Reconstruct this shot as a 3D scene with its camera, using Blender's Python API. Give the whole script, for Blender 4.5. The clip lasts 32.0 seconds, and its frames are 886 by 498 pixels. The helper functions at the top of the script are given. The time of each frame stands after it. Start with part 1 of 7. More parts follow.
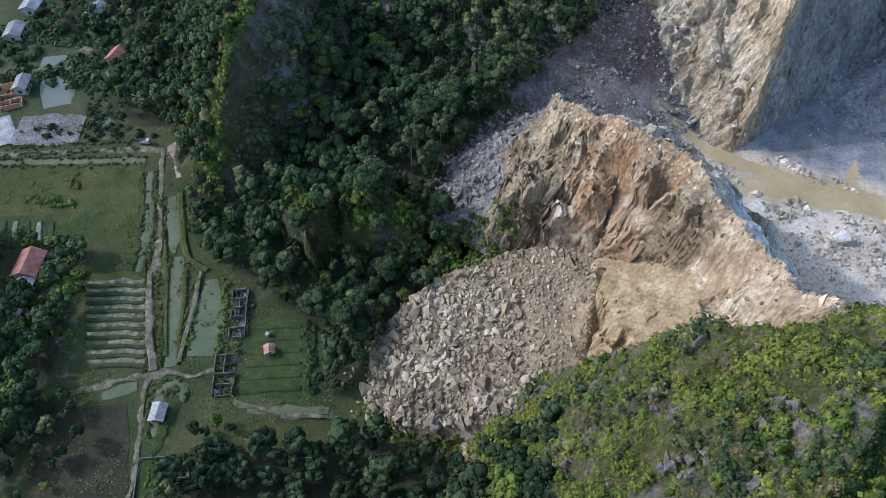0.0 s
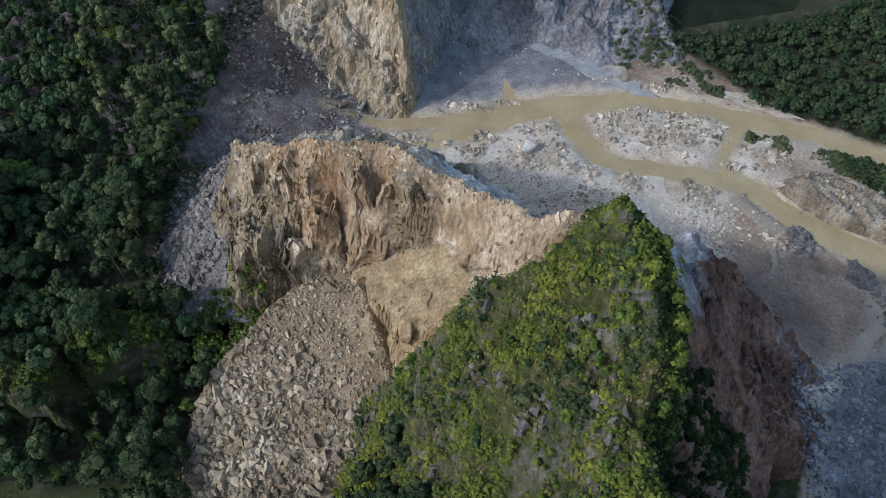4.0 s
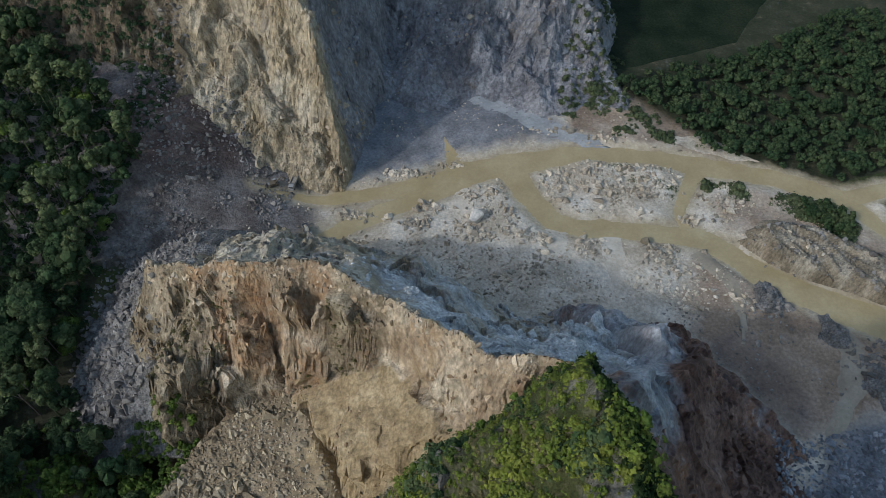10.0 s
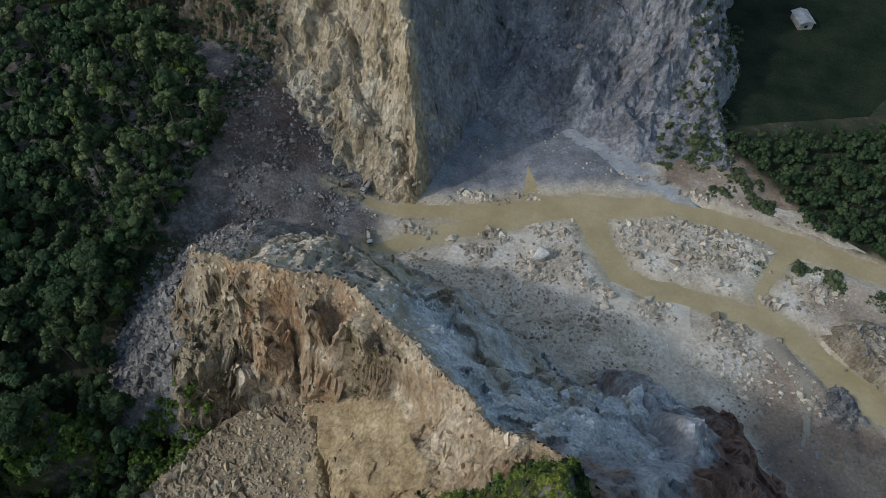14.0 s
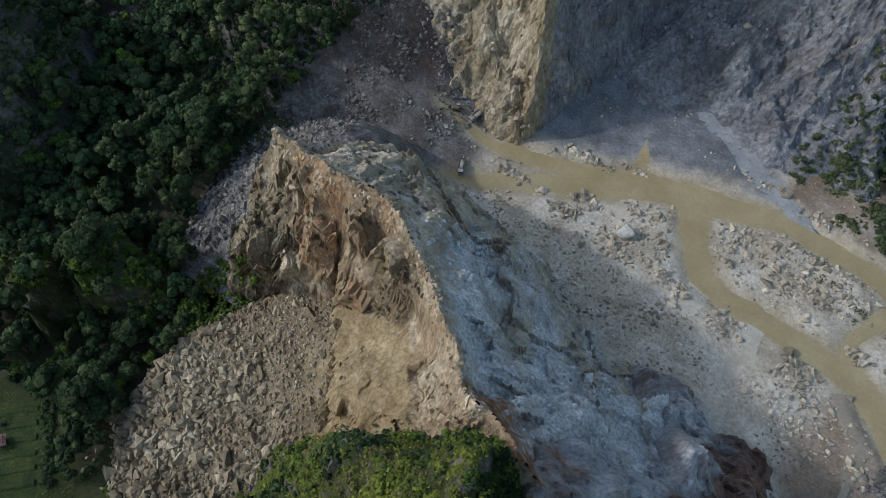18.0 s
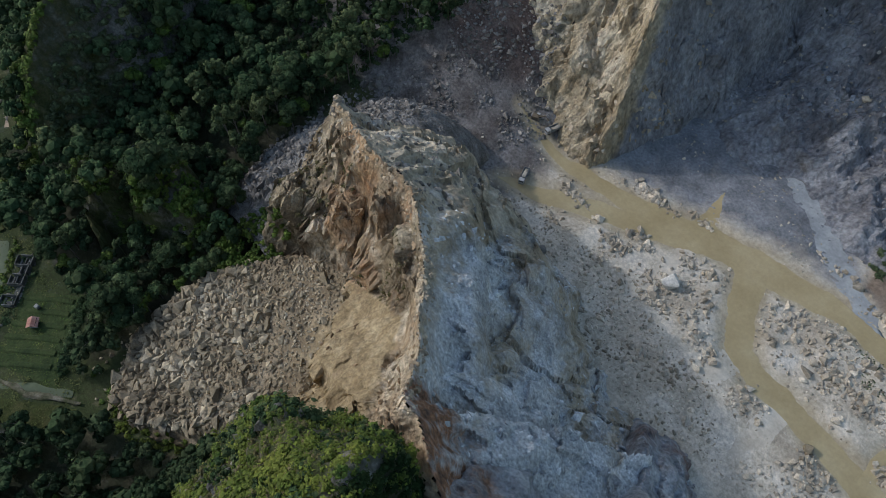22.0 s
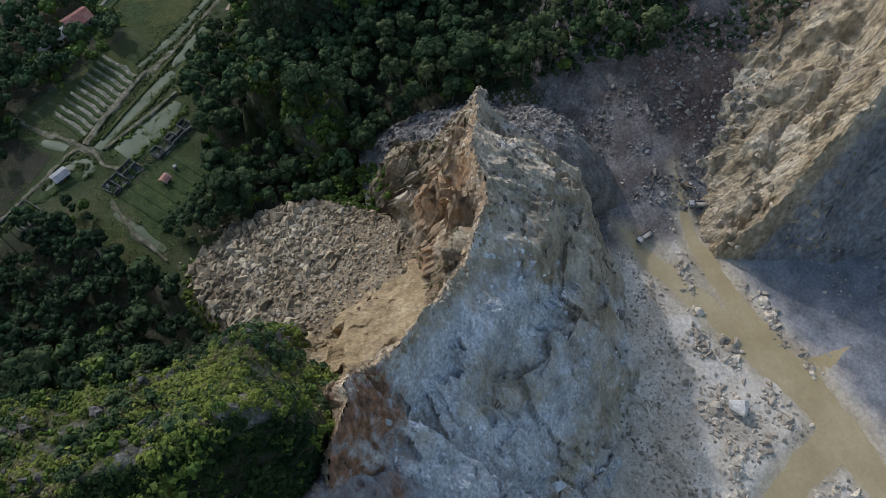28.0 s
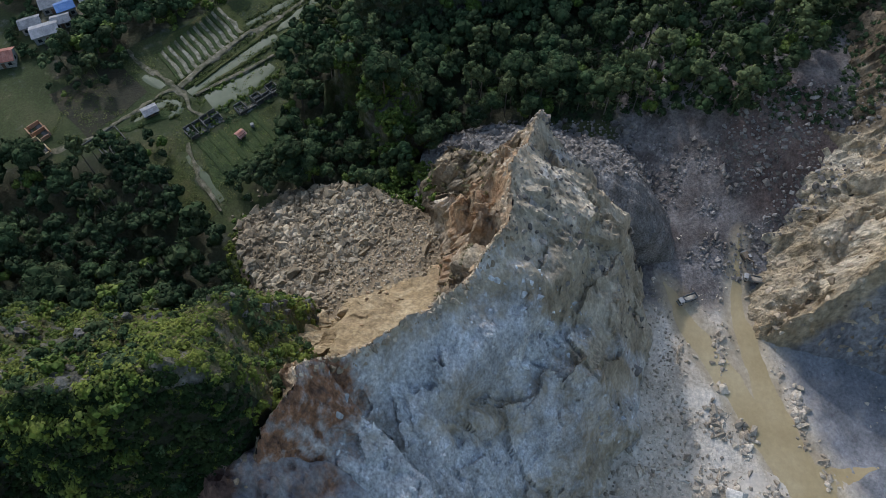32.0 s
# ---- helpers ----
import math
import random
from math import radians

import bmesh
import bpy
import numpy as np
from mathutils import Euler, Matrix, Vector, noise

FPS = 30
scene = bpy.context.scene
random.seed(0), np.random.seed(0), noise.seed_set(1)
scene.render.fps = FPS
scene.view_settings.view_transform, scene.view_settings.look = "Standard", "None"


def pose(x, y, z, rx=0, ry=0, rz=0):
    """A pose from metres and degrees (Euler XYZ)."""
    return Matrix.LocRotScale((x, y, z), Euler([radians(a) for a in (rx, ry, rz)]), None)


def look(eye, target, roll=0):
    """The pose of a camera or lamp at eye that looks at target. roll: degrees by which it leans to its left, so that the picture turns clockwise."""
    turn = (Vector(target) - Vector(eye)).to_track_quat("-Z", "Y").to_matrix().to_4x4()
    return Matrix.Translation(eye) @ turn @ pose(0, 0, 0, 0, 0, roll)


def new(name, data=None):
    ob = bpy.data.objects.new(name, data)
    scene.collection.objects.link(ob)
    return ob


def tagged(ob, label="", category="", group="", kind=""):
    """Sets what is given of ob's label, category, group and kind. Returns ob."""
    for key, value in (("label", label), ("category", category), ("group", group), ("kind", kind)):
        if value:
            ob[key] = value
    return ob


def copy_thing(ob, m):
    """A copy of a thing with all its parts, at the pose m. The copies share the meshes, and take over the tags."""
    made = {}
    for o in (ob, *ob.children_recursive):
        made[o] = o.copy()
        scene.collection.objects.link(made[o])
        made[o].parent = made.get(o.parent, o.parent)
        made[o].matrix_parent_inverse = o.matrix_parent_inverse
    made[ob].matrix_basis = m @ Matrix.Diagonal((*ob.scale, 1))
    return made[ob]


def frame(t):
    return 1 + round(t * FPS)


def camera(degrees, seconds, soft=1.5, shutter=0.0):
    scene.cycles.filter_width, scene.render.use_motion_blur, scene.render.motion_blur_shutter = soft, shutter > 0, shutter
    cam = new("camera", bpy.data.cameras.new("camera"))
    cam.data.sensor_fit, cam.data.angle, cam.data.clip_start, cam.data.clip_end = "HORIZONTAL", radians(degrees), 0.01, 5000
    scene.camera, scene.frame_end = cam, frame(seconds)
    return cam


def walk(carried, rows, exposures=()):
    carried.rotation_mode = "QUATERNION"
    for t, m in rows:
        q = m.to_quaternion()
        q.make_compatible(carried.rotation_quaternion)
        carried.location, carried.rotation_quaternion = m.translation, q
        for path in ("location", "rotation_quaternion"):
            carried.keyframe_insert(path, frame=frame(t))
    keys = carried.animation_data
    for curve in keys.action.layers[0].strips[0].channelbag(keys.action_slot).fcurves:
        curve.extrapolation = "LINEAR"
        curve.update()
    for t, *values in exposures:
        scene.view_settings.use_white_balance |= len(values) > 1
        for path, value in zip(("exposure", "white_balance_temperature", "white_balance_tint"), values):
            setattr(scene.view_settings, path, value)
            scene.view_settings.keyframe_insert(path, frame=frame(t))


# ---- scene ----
EXPOSURES = [(0.0, 0.45, 5000, 19), (2.5, 0.15, 5200, 19), (6.0, -0.14, 5200, 14), (13.0, -0.38, 5300, 12), (23.0, -0.33, 5260, 14), (32.0, -0.06, 5270, 17)]
cam = camera(62.92, 32.0, soft=0.8)
# seconds, x, y, z, tilt up from straight down, turn, lean
ROWS = [
    (0.0, 7.30, -26.60, 163.20, 35.973, 42.637, 0.142),
    (0.5, 6.10, -26.20, 163.56, 35.947, 36.992, 0.243),
    (1.0, 4.90, -25.80, 163.92, 35.966, 32.206, 0.350),
    (1.5, 3.70, -25.40, 164.28, 36.057, 24.678, 0.243),
    (2.0, 2.50, -25.00, 164.64, 36.117, 15.356, 0.093),
    (2.5, 1.30, -24.60, 165.00, 36.060, 11.086, 0.019),
    (4.5, 0.56, -21.08, 164.96, 36.180, 5.454, 0.083),
    (5.0, 0.14, -19.13, 164.95, 36.184, 2.527, -0.032),
    (5.5, -0.31, -17.20, 164.94, 36.177, -0.174, -0.134),
    (6.0, -0.75, -15.01, 164.97, 36.203, -1.562, -0.056),
    (6.5, -0.96, -12.82, 165.03, 36.256, -1.541, -0.028),
    (7.0, -1.00, -10.25, 164.99, 36.321, -1.498, -0.032),
    (7.5, -0.88, -7.73, 164.94, 36.389, -1.461, -0.051),
    (8.0, -0.71, -5.03, 164.94, 36.459, -1.371, -0.067),
    (8.5, -0.45, -2.49, 165.04, 36.485, -0.500, -0.007),
    (9.0, 0.00, 0.00, 165.00, 36.540, -0.000, -0.028),
    (9.5, 0.38, 2.31, 165.05, 36.538, 0.454, -0.012),
    (10.0, 1.06, 4.48, 165.17, 36.555, 1.598, 0.017),
    (10.5, 1.93, 6.53, 165.16, 36.541, 3.032, 0.031),
    (11.0, 2.95, 8.26, 165.11, 36.534, 5.041, 0.090),
    (11.5, 4.04, 9.75, 165.05, 36.509, 6.352, 0.029),
    (12.0, 5.30, 11.12, 164.90, 36.526, 8.030, 0.024),
    (12.5, 6.58, 12.22, 164.87, 36.531, 9.347, -0.010),
    (13.0, 8.05, 13.44, 164.77, 36.555, 11.242, 0.008),
    (13.5, 9.68, 14.60, 164.57, 36.583, 13.254, 0.012),
    (14.0, 11.51, 15.65, 164.56, 36.617, 15.048, 0.052),
    (14.5, 13.29, 16.58, 164.58, 35.481, 16.998, 0.000),
    (15.0, 14.75, 18.22, 164.52, 31.038, 19.025, -0.017),
    (15.5, 16.28, 19.41, 164.46, 30.994, 21.965, 0.030),
    (17.5, 24.20, 24.50, 164.50, 30.986, 33.211, -0.027),
    (18.0, 25.97, 25.77, 164.42, 30.987, 34.964, -0.003),
    (18.5, 27.61, 27.05, 164.28, 30.978, 36.991, 0.042),
    (19.0, 29.35, 28.48, 164.23, 30.953, 38.367, -0.005),
    (19.5, 30.98, 30.03, 164.20, 30.884, 40.288, -0.091),
    (20.0, 32.60, 31.67, 164.21, 30.830, 42.732, 0.018),
    (20.5, 34.04, 33.35, 164.28, 30.750, 44.881, 0.026),
    (21.0, 35.48, 35.21, 164.46, 30.628, 46.852, 0.091),
    (21.5, 36.79, 36.95, 164.43, 30.559, 48.990, 0.055),
    (22.0, 38.16, 38.70, 164.23, 30.580, 51.357, 0.080),
    (22.5, 39.30, 40.51, 164.19, 30.554, 53.877, 0.078),
    (23.0, 40.37, 42.29, 164.34, 30.504, 56.435, 0.176),
    (23.5, 41.28, 44.07, 164.37, 30.450, 59.144, 0.119),
    (24.0, 42.16, 45.89, 164.34, 30.423, 61.414, 0.194),
    (24.5, 42.95, 47.73, 164.44, 30.377, 63.599, 0.111),
    (25.0, 43.61, 49.61, 164.63, 30.307, 66.099, 0.132),
    (25.5, 44.00, 51.49, 164.77, 30.188, 68.525, 0.034),
    (27.5, 45.75, 59.01, 165.10, 30.130, 77.628, 0.011),
    (28.0, 45.91, 60.99, 165.28, 30.071, 79.664, -0.018),
    (28.5, 46.12, 62.78, 165.41, 30.075, 81.429, -0.028),
    (29.0, 46.20, 64.64, 165.32, 30.105, 83.120, 0.008),
    (29.5, 46.24, 66.55, 165.33, 30.132, 84.633, -0.074),
    (30.0, 46.17, 68.65, 165.50, 30.132, 86.281, -0.124),
    (30.5, 46.03, 70.66, 165.68, 30.164, 87.870, -0.150),
    (31.0, 45.72, 72.87, 165.83, 30.163, 89.919, -0.159),
    (31.5, 45.40, 74.94, 165.96, 30.203, 92.465, -0.167),
    (32.0, 44.96, 76.85, 166.12, 30.174, 95.218, -0.016),
]
walk(cam, [(t, pose(x, y, z, a, 0, b) @ pose(0, 0, 0, 0, 0, c)) for t, x, y, z, a, b, c in ROWS],
     exposures=EXPOSURES)
# ---- light ----
SKY_STRENGTH, SUN_STRENGTH = 0.15, 1.85
SUN_AZ, SUN_EL = radians(211.0), radians(36.0)   # the way to the sun: west-south-west, mid-high
sun_way = Vector((math.cos(SUN_AZ) * math.cos(SUN_EL), math.sin(SUN_AZ) * math.cos(SUN_EL), math.sin(SUN_EL)))
world = bpy.data.worlds.new("sky")
scene.world = world
world.use_nodes = True
wn = world.node_tree.nodes
sky = wn.new("ShaderNodeTexSky")
sky.sky_type, sky.sun_disc = 'NISHITA', False
sky.sun_elevation, sky.sun_rotation = SUN_EL, math.pi / 2 - SUN_AZ
sky.dust_density, sky.air_density = 3.0, 2.2
world.node_tree.links.new(sky.outputs[0], wn["Background"].inputs[0])
wn["Background"].inputs[1].default_value = SKY_STRENGTH
lamp = bpy.data.lights.new("sun", "SUN")
lamp.energy, lamp.angle, lamp.color = SUN_STRENGTH, radians(2.2), (1.0, 0.92, 0.78)
sun = new("sun", lamp)
sun.matrix_world = look(sun_way * 400, (0, 0, 0))

# ---- noise and maths on arrays ----
def hash01(ix, iy, seed):
    h = (ix.astype(np.int64) * 374761393 + iy.astype(np.int64) * 668265263 + seed * 1442695041) & 0xffffffff
    h = ((h ^ (h >> 13)) * 1274126177) & 0xffffffff
    return ((h ^ (h >> 16)) & 0xffff) / 65535.0


def vnoise(x, y, seed=0):
    """Smooth value noise from -1 to 1."""
    ix, iy = np.floor(x), np.floor(y)
    fx, fy = x - ix, y - iy
    ux, uy = fx * fx * (3 - 2 * fx), fy * fy * (3 - 2 * fy)
    a, b = hash01(ix, iy, seed), hash01(ix + 1, iy, seed)
    c, d = hash01(ix, iy + 1, seed), hash01(ix + 1, iy + 1, seed)
    return 2 * ((a * (1 - ux) + b * ux) * (1 - uy) + (c * (1 - ux) + d * ux) * uy) - 1


def fbm(x, y, size, octaves=4, seed=0, rough=0.5):
    total, amp, k = 0.0, 1.0, 1.0 / size
    for o in range(octaves):
        r = 0.6 + 1.1 * o
        xx, yy = x * math.cos(r) - y * math.sin(r), x * math.sin(r) + y * math.cos(r)
        total = total + amp * vnoise(xx * k + 17.3 * o, yy * k - 9.1 * o, seed + o)
        amp, k = amp * rough, k * 2.03
    return total


def ridged(x, y, size, octaves=3, seed=0):
    total, amp, k = 0.0, 1.0, 1.0 / size
    for o in range(octaves):
        r = 0.9 + 1.3 * o
        xx, yy = x * math.cos(r) - y * math.sin(r), x * math.sin(r) + y * math.cos(r)
        total = total + amp * (0.56 - 2 * np.abs(vnoise(xx * k + 5.7 * o, yy * k + 3.1 * o, seed + o)))
        amp, k = amp * 0.5, k * 2.1
    return total


def blocks(x, y, size, seed=0):
    """Broken rock: a random level and tilt for each angular cell, about -1 to 1."""
    x, y = x / size, y / size
    gx, gy = np.floor(x), np.floor(y)
    best, level = np.full(np.shape(x), 1e9), np.zeros(np.shape(x))
    for i in (-1, 0, 1):
        for j in (-1, 0, 1):
            cx, cy = gx + i, gy + j
            px, py = cx + hash01(cx, cy, seed), cy + hash01(cx, cy, seed + 7)
            d = (x - px) ** 2 + (y - py) ** 2
            h = 2 * hash01(cx, cy, seed + 13) - 1
            t = h + 1.6 * ((x - px) * (hash01(cx, cy, seed + 17) - 0.5) + (y - py) * (hash01(cx, cy, seed + 19) - 0.5))
            level = np.where(d < best, t, level)
            best = np.minimum(best, d)
    return level


def smooth(v):
    v = np.clip(v, 0, 1)
    return v * v * (3 - 2 * v)


def lerp(a, b, w):
    return a + (b - a) * w


def crest(x, y, line):
    """For each place: distance from the line, signed side (left of its way is positive), height on it, and how far along it."""
    best = np.full(np.shape(x), 1e9)
    side, height, along = np.zeros_like(best), np.zeros_like(best), np.zeros_like(best)
    run = 0.0
    for (x0, y0, z0), (x1, y1, z1) in zip(line, line[1:]):
        dx, dy = x1 - x0, y1 - y0
        n = math.hypot(dx, dy)
        s = np.clip(((x - x0) * dx + (y - y0) * dy) / (n * n), 0, 1)
        d = np.hypot(x - x0 - s * dx, y - y0 - s * dy)
        near = d < best
        best = np.where(near, d, best)
        side = np.where(near, np.sign(dx * (y - y0) - dy * (x - x0)), side)
        height = np.where(near, z0 + s * (z1 - z0), height)
        along = np.where(near, run + s * n, along)
        run += n
    return best, side, height, along


def inside(x, y, poly, soft=1.0):
    """1 inside the outline, 0 outside, over soft metres."""
    d = np.full(np.shape(x), 1e9)
    odd = np.zeros(np.shape(x), bool)
    for (x0, y0), (x1, y1) in zip(poly, poly[1:] + poly[:1]):
        dx, dy = x1 - x0, y1 - y0
        s = np.clip(((x - x0) * dx + (y - y0) * dy) / (dx * dx + dy * dy), 0, 1)
        d = np.minimum(d, np.hypot(x - x0 - s * dx, y - y0 - s * dy))
        with np.errstate(divide="ignore", invalid="ignore"):
            odd ^= ((y0 > y) != (y1 > y)) & (x < dx * (y - y0) / (dy if dy else 1e-9) + x0)
    return smooth(0.5 + np.where(odd, d, -d) / soft)


# ---- the lie of the land ----
RIDGE = [(-61, 89, 44.5), (-57, 87.5, 47), (-40, 83, 55), (-26, 82, 55.5), (-14, 76.2, 56.5), (1, 65, 62.5), (4.5, 60, 66), (7, 55.5, 70), (11, 53, 73.5), (19, 52, 75), (24, 50.5, 72)]
SPUR = [(22, 50, 72), (40, 64, 50), (55, 75, 33), (76, 71.5, 7), (86, 70, -2)]
HILL = [(17, 46, 87), (17.5, 40, 90), (20, 30, 87), (21, 20, 83), (19, 5, 78), (16, -15, 70), (10, -45, 48)]
FIN = [(-160, 84, 46), (-150, 66, 42), (-142, 50, 34), (-136, 40, 25), (-131, 31, 14), (-128, 25, 5)]


ROAD_PLAN = (([(-58, 144), (-48, 143.5), (-36, 144), (-11, 150), (7, 157), (26, 162), (41, 166), (64, 164), (76, 161), (100, 156), (116, 149), (123, 140), (132, 130), (160, 116)], [0.5, 2.2, 4.5, 6.5, 9.5, 8.5, 6.3, 6.3, 7.5, 7.2, 7, 5.5, 5, 5]),
               ([(-46, 125.5), (-41, 128), (-35, 131), (-22, 139), (-8, 147), (10, 158)], [0.5, 2.4, 4.8, 6, 7.5, 7.5]),
               ([(17, 158), (23, 147), (29, 138), (36, 135.5), (50, 135), (71, 133), (80, 126), (89, 118), (104, 110), (128, 100), (160, 90)], [9, 7, 6.8, 6.3, 6, 7, 8, 9, 10, 12, 12]),
               ([(76, 160), (70, 150), (67, 143), (68, 134)], [6, 4, 3.5, 5]),
               ([(118, 149), (131, 153), (151, 159), (190, 165)], [6, 5, 5, 5]))
ROADS = [p for p, _ in ROAD_PLAN]


def road_gap(x, y):
    """Metres from the nearest haul road's edge."""
    gap = np.full(np.shape(x), 1e9)
    for pts, w in ROAD_PLAN:
        d, _, half, _ = crest(x, y, [(p[0], p[1], k / 2) for p, k in zip(pts, w)])
        gap = np.minimum(gap, d - half)
    return gap


def ground_z(x, y):
    z = 2.0 * smooth((-50 - x) / 20) * smooth((60 - y) / 30)
    z = z + 27 * smooth((-37 - x) / 56) * smooth((y - 98) / 62)
    z = z + 7 * smooth((-75 - x) / 25) * smooth((y - 45) / 40) * (1 - 0.6 * smooth((y - 110) / 40))
    quarry = inside(x, y, QUARRY, 14.0)
    z = z + quarry * smooth((road_gap(x, y) + 0.5) / 4) * (0.55 + 0.75 * fbm(x, y, 12, 4, 3) + 0.9 * np.maximum(0, fbm(x, y, 24, 2, 9)))
    return z + 0.12 * fbm(x, y, 9, 3, 5) * smooth(road_gap(x, y) / 3)


QUARRY = [(-60, 118), (-30, 112), (0, 100), (60, 82), (80, 60), (70, 25), (150, 10), (190, 110), (140, 128), (125, 150),
          (75, 168), (50, 200), (-20, 215), (-35, 160), (-60, 160)]


# bulges and hollows of the ridge's front: buttress, gullies, pillar, lump with a hollow below, earth ledge
FRONT_LOBES = [(-26.0, 73.5, 3.4, -6), (-34, 71.5, 4.5, -6), (-41, 76.0, 4.5, 3), (-57, 65.5, 4.6, -8), (-47.5, 66.5, 4.0, -9),
               (-11.0, 70.0, 3.2, -2.5), (-27, 77, 3.4, -10), (-13.2, 72.5, 3.0, -9)]
# rocks that jut from the front: x, y, top, half-width, steepness, how far it is drawn out up the slope
FRONT_ROCKS = [(-55.0, 73.0, 35.0, 5.6, 3.6, 0.7), (-46.0, 73.2, 35.5, 3.3, 4.5, 0.55), (-39.5, 75.5, 45.0, 2.6, 4.0, 0.5), (-18.5, 72.4, 53.0, 6.0, 2.0, 0.62), (-30.0, 78.0, 50.5, 1.8, 4.0, 0.4),
               ]
LEDGE_WALL = [(-46, 73, 0), (-36, 70, 0), (-27, 70.5, 0), (-21, 70.8, 0), (-12, 68.8, 0), (-6, 64.0, 0), (-1, 59.5, 0), (4, 54.5, 0)]


def ledge_z(x, y):
    """The sloping earth ledge below the ridge's front, with the small drop to the rubble, and the wall behind it."""
    d, side, _, _ = crest(x + 1.2 * fbm(x, y, 6, 3, 185), y + 1.2 * fbm(x, y, 6, 3, 186), LEDGE_WALL)
    south = np.where(side > 0, 0.0, d)
    z = 31.8 + 0.76 * (x + 22.5) + 0.1 * (y - 62) + 0.9 * fbm(x, y, 8, 3, 187) + 0.7 * np.maximum(0, blocks(x, y, 2.6, 188)) * smooth((62 - y) / 5) + 0.25 * fbm(x, y, 1.6, 3, 189)
    edge = (-20 - 0.62 * (y - 54)) - x + 1.6 * fbm(x, y, 5, 3, 190)
    z = z - 14 * smooth(edge / 2.0) * smooth((67 - y) / 4)
    return z, np.where(side > 0, d, 0.0), south




FAN = [(-55, 12), (-65, 24), (-66, 38), (-62, 51), (-52, 62), (-41, 70), (-31, 73), (-26, 62), (-20, 50), (-15, 40), (-22, 33), (-30, 26), (-45, 14)]


SLAB_EDGE = [(-34, 100, 0), (-24, 97, 0), (-15.5, 91.5, 0), (-5, 83, 0), (3.5, 77.5, 0), (8, 74, 0), (18, 79, 0)]


def ridge_z(x, y):
    wx, wy = x + 1.6 * fbm(x, y, 12, 3, 21), y + 1.6 * fbm(x, y, 12, 3, 22)
    d, side, h, s = crest(wx, wy, RIDGE)
    h = h + 1.6 * fbm(s, 0 * s, 7, 3, 31)
    w = smooth((x + 2) / 12)
    mid = smooth((x + 32) / 18)
    ne = lerp((lerp(0.80, 0.90, mid) + 0.42 * smooth((-47 - x) / 9)) * d + 1.5 * np.maximum(0, d - lerp(24.0, 28.0, mid)), 1.22 * d, w)
    sw = lerp(1.6, 2.5, smooth((x + 58) / 22)) * np.minimum(d, 8.5) + lerp(1.6, 1.12, smooth((x + 50) / 20)) * np.maximum(0, d - 8.5)
    ne = ne * (1 + 0.5 * smooth((-58 - x) / 5))
    ne = ne + 1.2 * (1 - np.exp(-d / 3.2)) * np.exp(-(d / 24) ** 2)
    end = smooth((-59 - x) / 5)
    ne, sw = lerp(ne, 2.1 * d, end), lerp(sw, 2.1 * d, end)
    z = h - np.where(side > 0, ne, sw)
    for cx, cy, r, up in FRONT_LOBES:
        z = z + np.where(side > 0, 0.0, up) * (1 - end) * np.exp(-((wx - cx) ** 2 + (wy - cy) ** 2) / (r * r)) * smooth(d / 4)
    jag = 1.3 * fbm(x, y, 4, 3, 161)
    for cx, cy, top, r, steep, draw in FRONT_ROCKS:
        k = np.hypot(x - cx, (y - cy) * np.where(y > cy, draw, 1.0)) + jag
        z = np.where(side > 0, z, np.maximum(z, top - 0.35 * np.maximum(k, 0) - steep * np.maximum(0, k - r)))
    flutes = np.where(side > 0, ridged(x + 0.2 * y, 0.4 * y, 6.5, 3, 41), 0.9 * ridged(s + 0.45 * d + 4 * fbm(x, y, 9, 2, 44), 0.6 * d, 6.5, 3, 41) * (1 - 0.7 * smooth((d - 10) / 5) * smooth((x + 48) / 12)))
    folds = ridged(x + 0.3 * y, 0.8 * y, 13, 2, 47)
    z = z + np.where(side > 0, 0.35, 0.9) * flutes * smooth(d / 5) + np.where(side > 0, 0.9, 1.5) * folds * smooth(d / 9)
    u, v = x + 0.3 * y, 1.3 * y - 0.25 * x
    p, q = s + 0.75 * d + 2 * fbm(x, y, 10, 2, 142), 0.7 * d
    front = (2.6 * blocks(p, q, 6.5, 140) + 1.2 * blocks(p, q, 3.1, 141) + 0.9 * blocks(u, v, 2.0, 143) + 0.45 * blocks(u, v, 1.0, 144)) * (1 - 0.82 * smooth((d - 10) / 4) * smooth((x + 48) / 12))
    rib = s + 0.25 * d + 3 * fbm(x, y, 15, 2, 150)
    slab = rib + 2.5 * fbm(x, y, 9, 3, 153)
    face = 2.6 * ridged(rib, 0.35 * d, 19, 2, 147) + 1.5 * blocks(slab, 0.55 * d, 12, 148) + 0.8 * ridged(rib, 0.3 * d, 6.5, 2, 151) + 1.5 * blocks(slab, 0.6 * d, 5, 154) + 0.45 * blocks(u, v, 2.4, 149) + 0.15 * blocks(u, v, 1.2, 152) - lerp(1.8, 3.0, mid)
    ed, es, _, _ = crest(x + 1.5 * fbm(x, y, 5, 3, 155), y + 1.5 * fbm(x, y, 5, 3, 156), SLAB_EDGE)
    t = -ed * es
    face = face * (1 - 0.45 * smooth(t / 3) * np.exp(-(ed / 16) ** 2)) + 3.8 * (smooth(0.5 + t / 1.6) - 0.3) * np.exp(-(ed / 13) ** 2)
    z = z + lerp(np.where(side > 0, face * smooth(d / 7), front * smooth(d / 3)), 0.5 * front * smooth(d / 3), end) + 0.2 * blocks(x, y, 1.3, 145)
    z = z + np.where(side > 0, 0.25, 0.4) * ridged(x, y, 3.4, 3, 43)
    low, back, fore = ledge_z(x, y)
